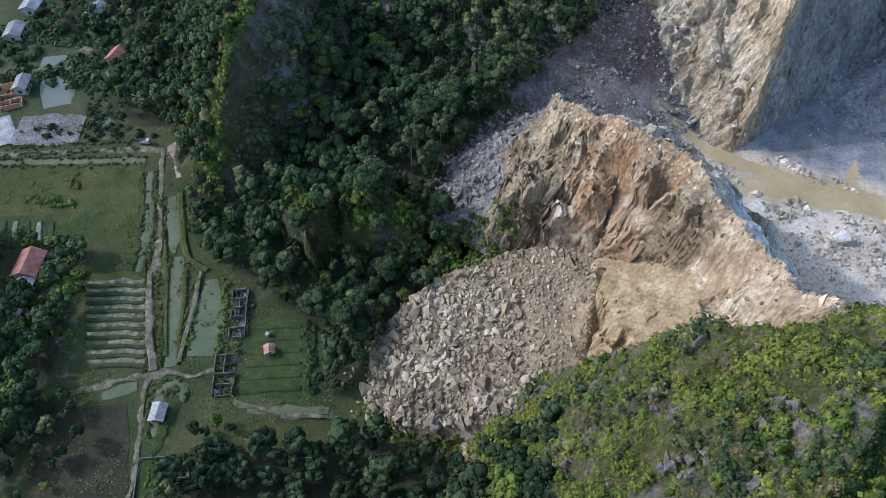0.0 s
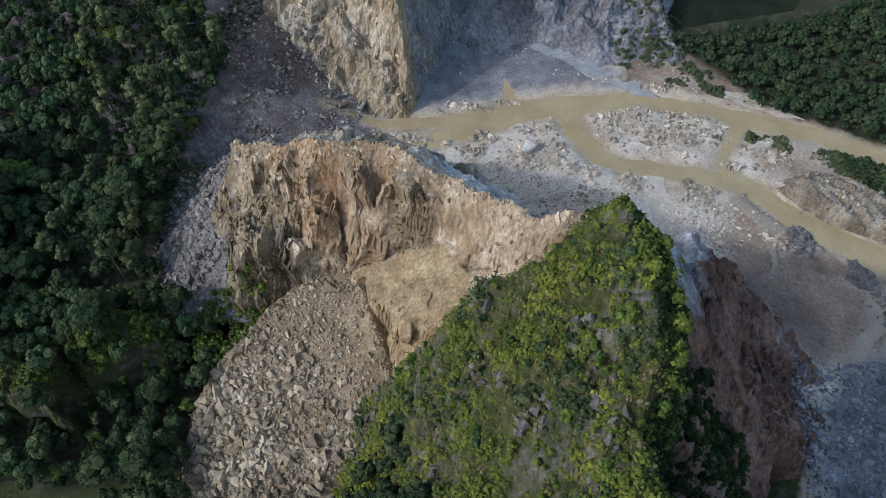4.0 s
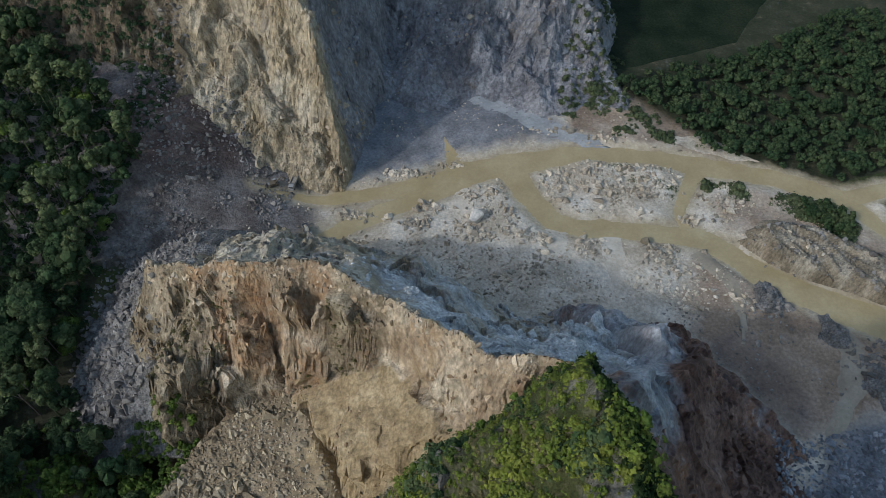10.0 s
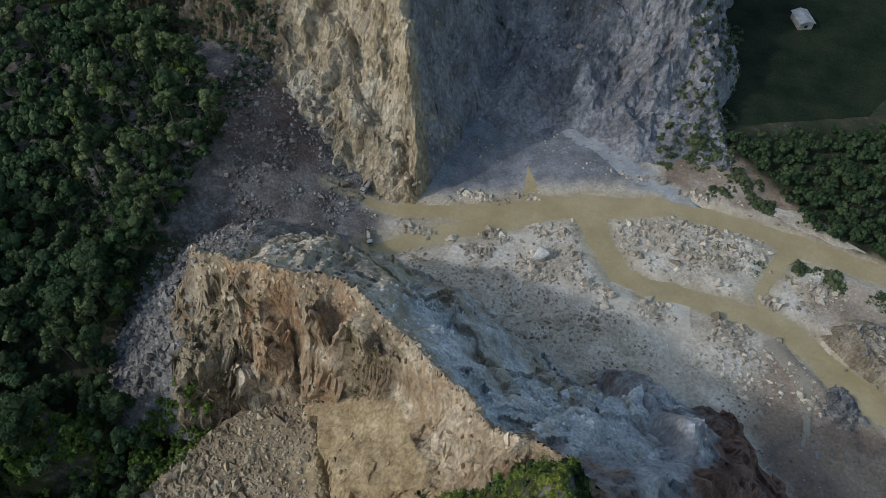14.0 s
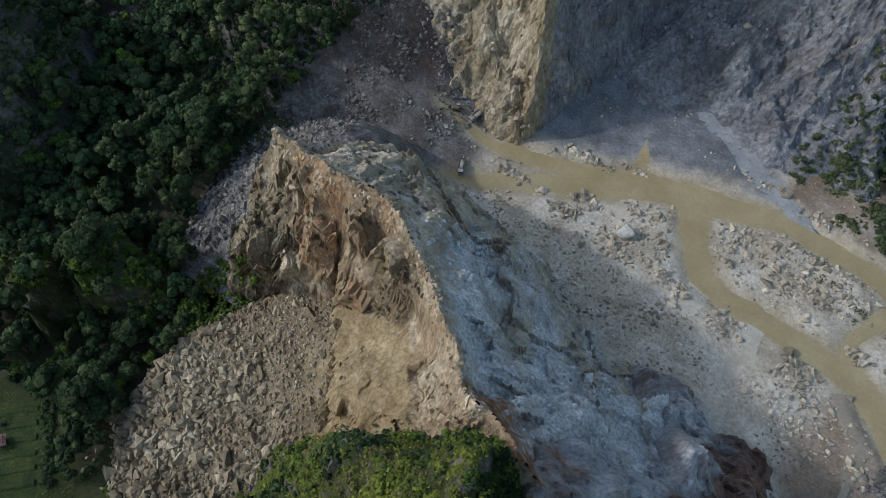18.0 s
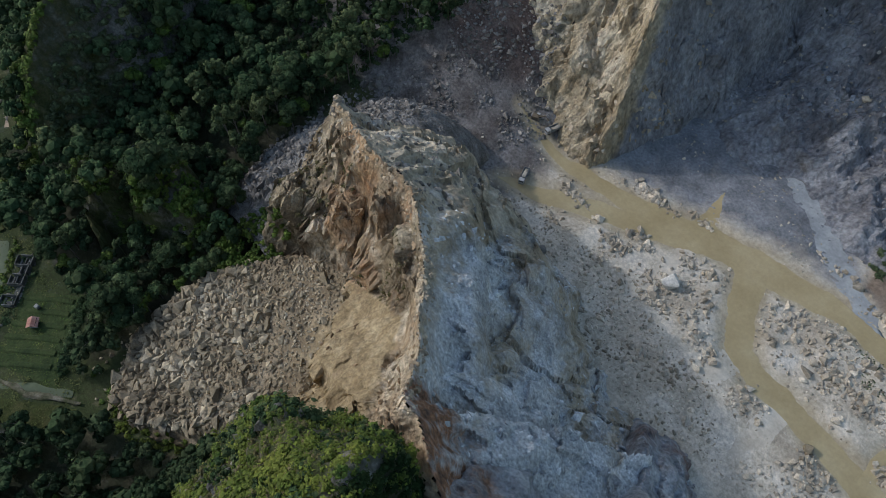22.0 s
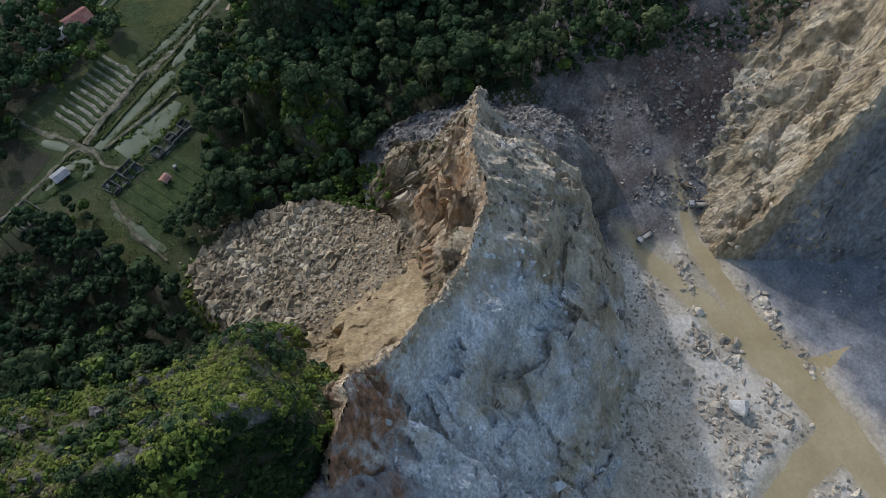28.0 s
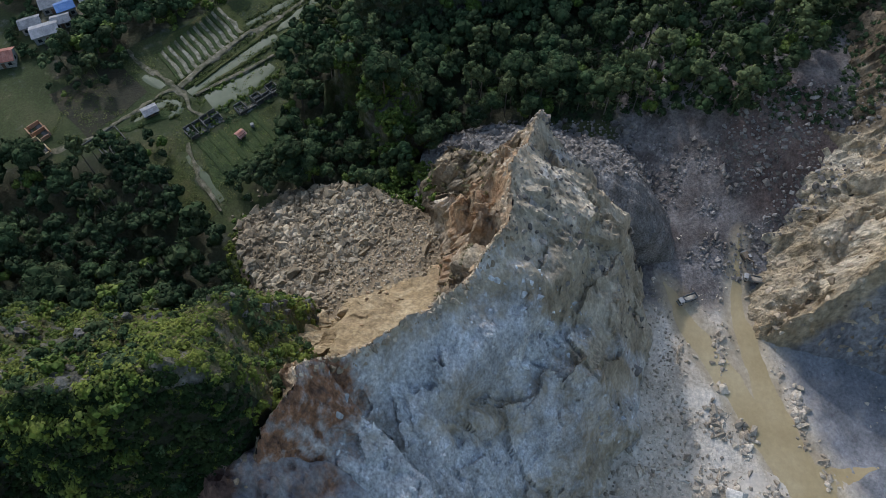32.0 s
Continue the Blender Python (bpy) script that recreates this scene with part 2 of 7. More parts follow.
    cap = low + 3.6 * back + 60 * smooth((-36 - x) / 6) + 60 * smooth((x - 3) / 4)
    z = np.where(side > 0, z, np.minimum(z, cap))
    k = np.hypot(x + 19.5, (y - 77) * np.where(y > 77, 0.5, 1.0)) + 0.8 * fbm(x, y, 3, 3, 162)   # the olive pillar
    z = np.where(side > 0, z, np.maximum(z, 53 - 0.35 * np.maximum(k, 0) - 4.5 * np.maximum(0, k - 3.0)))
    fill = smooth((x + 29) / 4) * smooth((2 - x) / 4) * smooth((fore + 0.5) / 2.5) * smooth((y - 49) / 4)
    return np.where(side > 0, z, lerp(z, np.maximum(z, low), fill))


def scree_z(x, y):
    return 30.5 - 0.84 * np.hypot(x + 60, (y - 90) * np.where(y > 90, 0.42, 0.74)) - 0.9 * np.maximum(0, y - 114) + 1.3 * fbm(x, y, 9, 4, 48) + 0.5 * blocks(x, y, 1.9, 49) - 30 * smooth((x + 52) / 6)


def spur_z(x, y):
    d, side, h, s = crest(x + 1.5 * fbm(x, y, 11, 3, 61), y + 1.5 * fbm(x, y, 11, 3, 62), SPUR)
    z = h - d * np.where(side > 0, 1.15, 0.95) - 3 * np.maximum(0, 21 - x)
    wx, wy = x + 2.5 * fbm(x, y, 14, 3, 66), y + 2.5 * fbm(x, y, 14, 3, 67)
    pit = np.minimum(np.minimum(0.98 * (81 - wx), 1.4 * (107 - 0.9 * np.maximum(0, wx - 44) - wy)), np.minimum(46, 2.5 * (wx - 24))) - 45 * smooth((36 - wy + 0.25 * (wx - 40)) / 9)
    z = np.maximum(z, pit)
    return z + 1.4 * ridged(x, y, 11, 3, 63) + 1.5 * blocks(x + 0.4 * y, 0.6 * y, 5, 64) + 0.8 * blocks(x, y, 2.4, 65)


def hill_z(x, y):
    wx, wy = x + 2.2 * fbm(x, y, 15, 3, 51), y + 2.2 * fbm(x, y, 15, 3, 52)
    d, side, h, s = crest(wx, wy, HILL)
    west = np.where(d < 17, 1.18 * d, 20 + 2.0 * (d - 17))
    west = west * (1 + 1.0 * smooth((y - 41) / 7))
    k = smooth((y - 9) / 7)
    edge = lerp(4.6, 1.6, smooth((y - 28) / 14))
    east = lerp(1.2 * d + 3.0 * np.maximum(0, d - 13), 0.8 * np.minimum(d, edge) + 4.2 * np.maximum(0, d - edge), k)
    z = h - np.where(side < 0, west, east) - 1.7 * np.maximum(0, y - 48)
    z = z - 30 * np.exp(-((x - 30) / 6.5) ** 2 - ((y - 16) / 4.5) ** 2)   # the dark cleft in the east side
    return z + 1.5 * fbm(x, y, 9, 4, 55) + 0.9 * ridged(x, y, 4, 2, 56) + 0.7 * blocks(x, y, 2.6, 57)


def fan_z(x, y):
    s = (x + 30) * 0.47 + (y - 64) * 0.88
    c = (x + 30) * 0.88 - (y - 64) * 0.47
    z = 1.0 + 23 * np.clip((s + 58) / 58, 0, 1.25) ** 1.25
    within = inside(x, y, FAN, 4.0)
    z = z - 4 * (1 - within) - np.where(within <= 0, 60, 0)
    return z + 0.5 * fbm(x, y, 6, 3, 71)


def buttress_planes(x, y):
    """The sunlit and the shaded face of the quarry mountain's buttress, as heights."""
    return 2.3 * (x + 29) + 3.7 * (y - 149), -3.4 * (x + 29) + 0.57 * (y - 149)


def mountain_z(x, y):
    wx, wy = x + 3 * fbm(x, y, 17, 4, 81), y + 3 * fbm(x, y, 17, 4, 82)
    bright, dark = buttress_planes(wx, wy)
    butt = np.minimum(bright, dark)
    butt = np.minimum(butt, 55 + 0.9 * (wy - 165))
    back = np.minimum(np.maximum(0.45 * (wy + 5 * fbm(x, y, 24, 3, 61) - 184), 1.3 * (wy - 204)), -1.6 * (wx - 56))
    west = np.minimum(1.25 * (wy - 147), -1.0 * (wx + 28))
    z = np.maximum(np.maximum(butt, back), west)
    z = np.minimum(z, 105 + 8 * fbm(x, y, 40, 3, 84))
    steep = smooth(z / 12)
    return z + 1.6 * ridged(x, y, 9, 3, 85) + steep * (1.7 * ridged(x - 0.5 * y, 0.4 * z, 8, 3, 88) + 1.5 * blocks(x - 0.3 * y, 0.35 * z, 4.5, 86) + 1.0 * blocks(x, y + 0.1 * z, 2.2, 87))


def fin_z(x, y):
    d, side, h, s = crest(x + 3 * fbm(x, y, 14, 3, 91), y + 3 * fbm(x, y, 14, 3, 92), FIN)
    z = h - np.where(side > 0, d * 1.9, d * 1.1)
    return z + 2.4 * ridged(x, y, 8, 3, 95) + 1.6 * blocks(x, y, 4, 96)


def knob_z(x, y):
    d = np.minimum(np.hypot(x + 87.5, y - 50), np.hypot(x + 99, y - 40) + 3) + 4.0 * fbm(x, y, 9, 3, 98)
    return 19 - 0.02 * d ** 2 - 3.6 * np.maximum(0, d - 8) + 2.0 * blocks(x, y, 4.5, 99)


MOUND = [(82, 131), (90, 138), (104, 136), (116, 129), (128, 118), (126, 110), (116, 111), (100, 118), (88, 122)]


def mound_z(x, y):
    """The gullied spoil bank between two haul roads."""
    z = -2.5 + 8.0 * smooth(inside(x, y, MOUND, 16.0) * 1.15)
    return z + (0.9 * ridged(x + y, 0.25 * (x - y), 4.5, 3, 171) + 0.7 * fbm(x, y, 7, 3, 172)) * smooth((z + 1) / 3) - 6 * smooth((1.5 - road_gap(x, y)) / 2)


ISLETS = [(85.0, 110.5, 5.2, 2.3), (101.0, 102.0, 4.4, 2.0), (110.5, 86.0, 8.0, 2.6)]


def islet_z(x, y):
    """Low heaps of stones that stand out of the mud."""
    z = np.full(np.shape(x), -3.0)
    for cx, cy, r, h in ISLETS:
        k = np.hypot(x - cx, 0.85 * (y - cy)) + 1.6 * fbm(x, y, 5, 3, 175)
        z = np.maximum(z, h * (1 - (np.maximum(k, 0) / r) ** 2))
    return np.maximum(z + 0.5 * blocks(x, y, 1.3, 176), -3.0)


def top_z(x, y):
    """The highest surface at each place."""
    z = ground_z(x, y)
    for f in (ridge_z, scree_z, spur_z, hill_z, fan_z, mountain_z, fin_z, knob_z, mound_z, islet_z):
        z = np.maximum(z, f(x, y))
    return z


def ledges(x, y, zfun, seed, amount=1.0, line=None):
    """How far steep rock is pushed out or back along x and y, so that it breaks in blocks up its height too."""
    z = zfun(x, y)
    gx, gy = (zfun(x + 1.0, y) - z), (zfun(x, y + 1.0) - z)
    steep = amount * smooth((np.hypot(gx, gy) - 0.7) / 1.6)
    if line:   # none at the crest, where two faces meet
        d, side, _, _ = crest(x, y, line)
        steep = steep * smooth((d - 1) / 6) * np.where(side > 0, 0.2, 1.0)
    u = x + 0.5 * y
    out = 1.7 * fbm(u, z, 8, 3, seed + 2) + 0.9 * blocks(u + 0.35 * z + fbm(u, z, 4, 2, seed + 5), 0.9 * z - 0.1 * u, 6, seed)
    along = 0.9 * fbm(y + 3.0, z, 6, 3, seed + 3)
    return steep * along, -steep * out


# ---- meshes ----
def mesh_of(name, verts, faces, material, smooth_faces=True):
    me = bpy.data.meshes.new(name)
    me.from_pydata(verts, [], faces)
    if material:
        me.materials.append(material)
    if smooth_faces:
        me.polygons.foreach_set("use_smooth", np.ones(len(me.polygons), bool))
    me.update()
    return me


def grid_mesh(name, xs, ys, zfun, material, keep=None, smooth_faces=True, only=None, shift=None):
    """A sheet z = zfun(x, y) over the grid; keep(x, y, z) tells which corners to keep."""
    X, Y = np.meshgrid(xs, ys)
    Z = zfun(X, Y)
    ny, nx = X.shape
    idx = np.arange(nx * ny).reshape(ny, nx)
    quads = np.stack([idx[:-1, :-1], idx[:-1, 1:], idx[1:, 1:], idx[1:, :-1]], -1).reshape(-1, 4)
    if keep is not None:
        k = keep(X, Y, Z).ravel()
        quads = quads[k[quads].any(1)]
    if only is not None:
        cx, cy = X.ravel()[quads].mean(1), Y.ravel()[quads].mean(1)
        quads = quads[only(cx, cy)]
    used = np.unique(quads)
    remap = np.full(nx * ny, -1)
    remap[used] = np.arange(len(used))
    co = np.stack([X.ravel(), Y.ravel(), Z.ravel()], 1)[used]
    if shift is not None:
        dx, dy = shift(co[:, 0], co[:, 1])
        co[:, 0], co[:, 1] = co[:, 0] + dx, co[:, 1] + dy
    q = remap[quads]
    me = bpy.data.meshes.new(name)
    me.vertices.add(len(co))
    me.vertices.foreach_set("co", co.astype(np.float32).ravel())
    me.loops.add(q.size)
    me.loops.foreach_set("vertex_index", q.astype(np.int32).ravel())
    me.polygons.add(len(q))
    me.polygons.foreach_set("loop_start", np.arange(0, q.size, 4, dtype=np.int32))
    me.polygons.foreach_set("loop_total", np.full(len(q), 4, np.int32))
    me.polygons.foreach_set("use_smooth", np.full(len(q), smooth_faces))
    if material:
        me.materials.append(material)
    me.update()
    me.validate()
    return me


def attribute(me, name, fun):
    """Stores fun(x, y, z) on the mesh's corners."""
    co = np.empty(len(me.vertices) * 3, np.float32)
    me.vertices.foreach_get("co", co)
    co = co.reshape(-1, 3).astype(float)
    a = me.attributes.new(name, "FLOAT", "POINT")
    a.data.foreach_set("value", np.asarray(fun(co[:, 0], co[:, 1], co[:, 2]), np.float32))

# ---- materials ----
def surface(name, colours, size, rough=0.9, bump=0.4, bump_size=None, fine=None, vary=None, spec=0.3, both=False, grit=1.0, relief=1.0, fall=1.0, cracks=0.0):
    """Noise-driven mix of three base colours at world size, with a finer grain, a bump, and shade per piece ("island" or "object")."""
    m = bpy.data.materials.new(name)
    m.use_nodes = True
    nt = m.node_tree
    b = nt.nodes["Principled BSDF"]
    geo = nt.nodes.new("ShaderNodeNewGeometry")

    def tex(scale, detail=6.0, rough_=0.6):
        n = nt.nodes.new("ShaderNodeTexNoise")
        n.inputs["Scale"].default_value, n.inputs["Detail"].default_value, n.inputs["Roughness"].default_value = scale, detail, rough_
        nt.links.new(where, n.inputs["Vector"])
        return n

    where = geo.outputs["Position"]
    if fall != 1.0:   # stains and grain drawn out down the slope
        drawn = nt.nodes.new("ShaderNodeVectorMath")
        drawn.operation = "MULTIPLY"
        drawn.inputs[1].default_value = (1, 1, fall)
        nt.links.new(where, drawn.inputs[0])
        where = drawn.outputs[0]
    big = tex(1 / size)
    ramp = nt.nodes.new("ShaderNodeValToRGB")
    e = ramp.color_ramp.elements
    e[0].position, e[1].position = 0.34, 0.66
    e[0].color, e[1].color = (*colours[0], 1), (*colours[-1], 1)
    if len(colours) == 3:
        mid = e.new(0.5)
        mid.color = (*colours[1], 1)
    nt.links.new(big.outputs["Fac"], ramp.inputs[0])
    col = ramp.outputs[0]
    grain = tex(1 / (fine or size / 9), 4.0, 0.7)
    spread = nt.nodes.new("ShaderNodeMapRange")
    spread.inputs[1].default_value, spread.inputs[2].default_value = 0.3, 0.7
    spread.inputs[3].default_value, spread.inputs[4].default_value = 1 - 0.34 * grit, 1 + 0.3 * grit
    nt.links.new(grain.outputs["Fac"], spread.inputs[0])
    mul = nt.nodes.new("ShaderNodeVectorMath")
    mul.operation = "SCALE"
    nt.links.new(col, mul.inputs[0])
    nt.links.new(spread.outputs[0], mul.inputs["Scale"])
    col = mul.outputs[0]
    if vary:
        src = geo.outputs["Random Per Island"] if vary == "island" else nt.nodes.new("ShaderNodeObjectInfo").outputs["Random"]
        per = nt.nodes.new("ShaderNodeMapRange")
        per.inputs[3].default_value, per.inputs[4].default_value = (0.62, 1.42) if vary == "island" else (0.62, 1.42)
        nt.links.new(src, per.inputs[0])
        if both:
            per2 = nt.nodes.new("ShaderNodeMapRange")
            per2.inputs[3].default_value, per2.inputs[4].default_value = 0.72, 1.35
            nt.links.new(nt.nodes.new("ShaderNodeObjectInfo").outputs["Random"], per2.inputs[0])
            twice = nt.nodes.new("ShaderNodeMath")
            twice.operation = "MULTIPLY"
            nt.links.new(per.outputs[0], twice.inputs[0])
            nt.links.new(per2.outputs[0], twice.inputs[1])
            per = twice
        mul2 = nt.nodes.new("ShaderNodeVectorMath")
        mul2.operation = "SCALE"
        nt.links.new(col, mul2.inputs[0])
        nt.links.new(per.outputs[0], mul2.inputs["Scale"])
        col = mul2.outputs[0]
    nt.links.new(col, b.inputs["Base Color"])
    b.inputs["Roughness"].default_value = rough
    b.inputs["Specular IOR Level"].default_value = spec
    if bump:
        bn = tex(1 / (bump_size or size / 5), 7.0, 0.65)
        bp = nt.nodes.new("ShaderNodeBump")
        bp.inputs["Strength"].default_value, bp.inputs["Distance"].default_value = bump, relief * (bump_size or size / 5)
        height = bn.outputs["Fac"]
        if cracks:   # angular joints, at two sizes
            warp = nt.nodes.new("ShaderNodeVectorMath")
            warp.operation = "SCALE"
            warp.inputs["Scale"].default_value = 0.9 * cracks
            nt.links.new(grain.outputs["Color"], warp.inputs[0])
            moved = nt.nodes.new("ShaderNodeVectorMath")
            moved.operation = "ADD"
            nt.links.new(where, moved.inputs[0])
            nt.links.new(warp.outputs[0], moved.inputs[1])
            for size_, share in ((cracks, 1.0), (cracks * 0.38, 0.5)):
                cell = nt.nodes.new("ShaderNodeTexVoronoi")
                cell.inputs["Scale"].default_value = 1 / size_
                nt.links.new(moved.outputs[0], cell.inputs["Vector"])
                mad = nt.nodes.new("ShaderNodeMath")
                mad.operation = "MULTIPLY_ADD"
                mad.inputs[1].default_value = -0.55 * share
                nt.links.new(cell.outputs["Distance"], mad.inputs[0])
                nt.links.new(height, mad.inputs[2])
                height = mad.outputs[0]
            tone = nt.nodes.new("ShaderNodeMapRange")
            tone.inputs[1].default_value, tone.inputs[2].default_value = -0.25, 0.35
            tone.inputs[3].default_value, tone.inputs[4].default_value = 0.8, 1.12
            nt.links.new(height, tone.inputs[0])
            worn = nt.nodes.new("ShaderNodeVectorMath")
            worn.operation = "SCALE"
            nt.links.new(col, worn.inputs[0])
            nt.links.new(tone.outputs[0], worn.inputs["Scale"])
            nt.links.new(worn.outputs[0], b.inputs["Base Color"])
        nt.links.new(height, bp.inputs["Height"])
        nt.links.new(bp.outputs[0], b.inputs["Normal"])
    return m


def blend(name, first, second, attr, soft=0.25, noise_size=4.0):
    """Two surfaces on one mesh, the second where the stored value attr is high, with a ragged border."""
    m = first.copy()
    m.name = name
    nt = m.node_tree
    out = nt.nodes["Material Output"]
    keep = out.inputs[0].links[0].from_socket
    made = {}
    for n in second.node_tree.nodes:
        if n.type == "OUTPUT_MATERIAL":
            continue
        c = nt.nodes.new(n.bl_idname)
        made[n] = c
        for a, b2 in zip(n.inputs, c.inputs):
            if a.type in ("VALUE", "RGBA", "VECTOR"):
                b2.default_value = a.default_value
        if n.type == "VALTORGB":
            ce = c.color_ramp.elements
            for k, el in enumerate(n.color_ramp.elements):
                if k < 2:
                    ce[k].position, ce[k].color = el.position, el.color
            if len(n.color_ramp.elements) == 3:
                ce[0].position, ce[0].color = n.color_ramp.elements[0].position, n.color_ramp.elements[0].color
                ce[1].position, ce[1].color = n.color_ramp.elements[2].position, n.color_ramp.elements[2].color
                ce.new(n.color_ramp.elements[1].position).color = n.color_ramp.elements[1].color
        if n.type in ("VECT_MATH", "MATH"):
            c.operation = n.operation
    for l in second.node_tree.links:
        if l.from_node in made and l.to_node in made:
            i = list(l.from_node.outputs).index(l.from_socket)
            j = list(l.to_node.inputs).index(l.to_socket)
            nt.links.new(made[l.from_node].outputs[i], made[l.to_node].inputs[j])
    other = made[second.node_tree.nodes["Principled BSDF"]]
    at = nt.nodes.new("ShaderNodeAttribute")
    at.attribute_name = attr
    nz = nt.nodes.new("ShaderNodeTexNoise")
    nz.inputs["Scale"].default_value, nz.inputs["Detail"].default_value, nz.inputs["Roughness"].default_value = 1 / noise_size, 8.0, 0.65
    geo = nt.nodes.new("ShaderNodeNewGeometry")
    nt.links.new(geo.outputs["Position"], nz.inputs["Vector"])
    add = nt.nodes.new("ShaderNodeMath")
    add.operation = "ADD"
    nt.links.new(at.outputs["Fac"], add.inputs[0])
    nt.links.new(nz.outputs["Fac"], add.inputs[1])
    mr = nt.nodes.new("ShaderNodeMapRange")
    mr.inputs[1].default_value, mr.inputs[2].default_value = 1.0 - soft / 2, 1.0 + soft / 2
    nt.links.new(add.outputs[0], mr.inputs[0])
    mix = nt.nodes.new("ShaderNodeMixShader")
    nt.links.new(mr.outputs[0], mix.inputs[0])
    nt.links.new(keep, mix.inputs[1])
    nt.links.new(other.outputs[0], mix.inputs[2])
    nt.links.new(mix.outputs[0], out.inputs[0])
    return m


M_grass = surface("meadow_grass", [(0.0315, 0.0435, 0.0128), (0.048, 0.06, 0.0188), (0.069, 0.072, 0.0285)], 16, 0.95, 0.5, 0.5, 0.7)
M_gravel = surface("pale_quarry_gravel", [(0.385, 0.325, 0.238), (0.535, 0.468, 0.36), (0.67, 0.606, 0.5)], 11, 0.95, 0.5, 0.8, 0.9)
M_soil = surface("forest_soil", [(0.022, 0.028, 0.012), (0.038, 0.042, 0.02), (0.065, 0.06, 0.034)], 8, 0.95, 0.6, 0.8)
M_tan = surface("tan_limestone", [(0.29, 0.216, 0.135), (0.475, 0.382, 0.258), (0.61, 0.53, 0.395)], 9, 0.92, 0.8, 1.2, 1.1, relief=1.3, grit=1.5, fall=0.7, cracks=2.2)
# mountain limestone darkened in the colour itself, for faces in shade
M_shadegrey = surface("shade_toned_limestone", [(0.185, 0.18, 0.185), (0.27, 0.264, 0.268), (0.365, 0.36, 0.36)], 9, 0.92, 0.8, 1.4, 1.2, relief=1.3, grit=1.5, fall=0.6, cracks=3)
M_blue = surface("grey_blue_limestone", [(0.44, 0.445, 0.44), (0.65, 0.65, 0.638), (0.82, 0.815, 0.8)], 6, 0.9, 0.85, 0.8, 0.6, relief=1.2, grit=1.5, fall=0.6, cracks=2.6)
M_red = surface("red_brown_rock", [(0.1, 0.06, 0.046), (0.165, 0.1, 0.074), (0.265, 0.175, 0.135)], 11, 0.92, 0.7, 1.2, 1.2, relief=1.3, grit=1.5, fall=0.6, cracks=2.6)
M_karst = surface("weathered_karst", [(0.085, 0.08, 0.066), (0.145, 0.138, 0.12), (0.23, 0.22, 0.195)], 5, 0.95, 0.8, 0.9, 0.6, relief=1.9, grit=1.5)
M_cliff = surface("pale_yellow_cliff", [(0.34, 0.265, 0.155), (0.5, 0.415, 0.275), (0.62, 0.55, 0.41)], 9, 0.92, 0.9, 1.6, 1.4, relief=1.3, grit=1.5, fall=0.6, cracks=2.8)
M_shrubsoil = surface("shrubby_slope", [(0.036, 0.046, 0.013), (0.06, 0.068, 0.02), (0.1, 0.092, 0.04)], 3, 0.95, 1.0, 0.9, 0.45)
M_brown = surface("dark_weathered_rock", [(0.10, 0.075, 0.045), (0.17, 0.13, 0.08), (0.24, 0.19, 0.125)], 5, 0.95, 0.9, 0.9, 0.8, relief=1.3, grit=1.5, fall=0.7, cracks=1.8)
M_rust = surface("rust_stained_rock", [(0.29, 0.165, 0.08), (0.405, 0.258, 0.138), (0.5, 0.365, 0.215)], 6, 0.92, 0.8, 1.0, 0.9, relief=1.3, grit=1.5, fall=0.7, cracks=2)
M_earth = surface("brown_pit_earth", [(0.2, 0.145, 0.1), (0.285, 0.215, 0.15), (0.38, 0.3, 0.22)], 12, 0.95, 0.5, 0.8, 0.9)
M_scree = surface("grey_blue_scree", [(0.11, 0.115, 0.125), (0.165, 0.17, 0.18), (0.24, 0.245, 0.255)], 7, 0.95, 0.7, 0.9, 0.7)
M_spoil = surface("brown_quarry_spoil", [(0.16, 0.128, 0.083), (0.25, 0.208, 0.143), (0.37, 0.322, 0.238)], 5, 0.95, 0.6, 0.6, 0.6, relief=1.6, grit=1.5, fall=0.4)
M_talus = surface("brown_grey_talus", [(0.13, 0.12, 0.105), (0.20, 0.188, 0.17), (0.29, 0.275, 0.255)], 4, 0.95, 0.9, 0.6, 0.5, relief=1.9, grit=1.5)
M_talusstone = surface("brown_grey_blocks", [(0.14, 0.124, 0.104), (0.205, 0.187, 0.162), (0.30, 0.278, 0.246)], 6, 0.93, 0.5, 0.5, 0.5, vary="island")
M_talusblock = surface("brown_grey_block", [(0.13, 0.116, 0.098), (0.19, 0.173, 0.15), (0.275, 0.255, 0.226)], 6, 0.93, 0.5, 0.5, 0.5, vary="object")
M_gritt = surface("rubble_grit", [(0.15, 0.115, 0.07), (0.22, 0.172, 0.107), (0.29, 0.235, 0.158)], 6, 0.95, 0.7, 0.7, 0.6)
M_stone = surface("broken_limestone", [(0.198, 0.157, 0.098), (0.298, 0.248, 0.163), (0.415, 0.36, 0.26)], 9, 0.92, 0.5, 0.5, 0.5, vary="object")
M_stones = surface("broken_limestone_heap", [(0.198, 0.157, 0.098), (0.298, 0.248, 0.163), (0.415, 0.36, 0.26)], 9, 0.92, 0.5, 0.5, 0.5, vary="island")
M_crag = surface("ochre_crag_blocks", [(0.17, 0.115, 0.065), (0.33, 0.24, 0.145), (0.5, 0.405, 0.27)], 7, 0.93, 0.6, 0.7, 0.6, vary="island")
M_cragblue = surface("blue_grey_crag_blocks", [(0.42, 0.424, 0.418), (0.57, 0.572, 0.562), (0.7, 0.7, 0.685)], 7, 0.92, 0.5, 0.7, 0.6, vary="island")
M_cragpale = surface("pale_crag_blocks", [(0.28, 0.22, 0.14), (0.42, 0.345, 0.24), (0.53, 0.46, 0.35)], 7, 0.93, 0.6, 0.8, 0.7, vary="island")
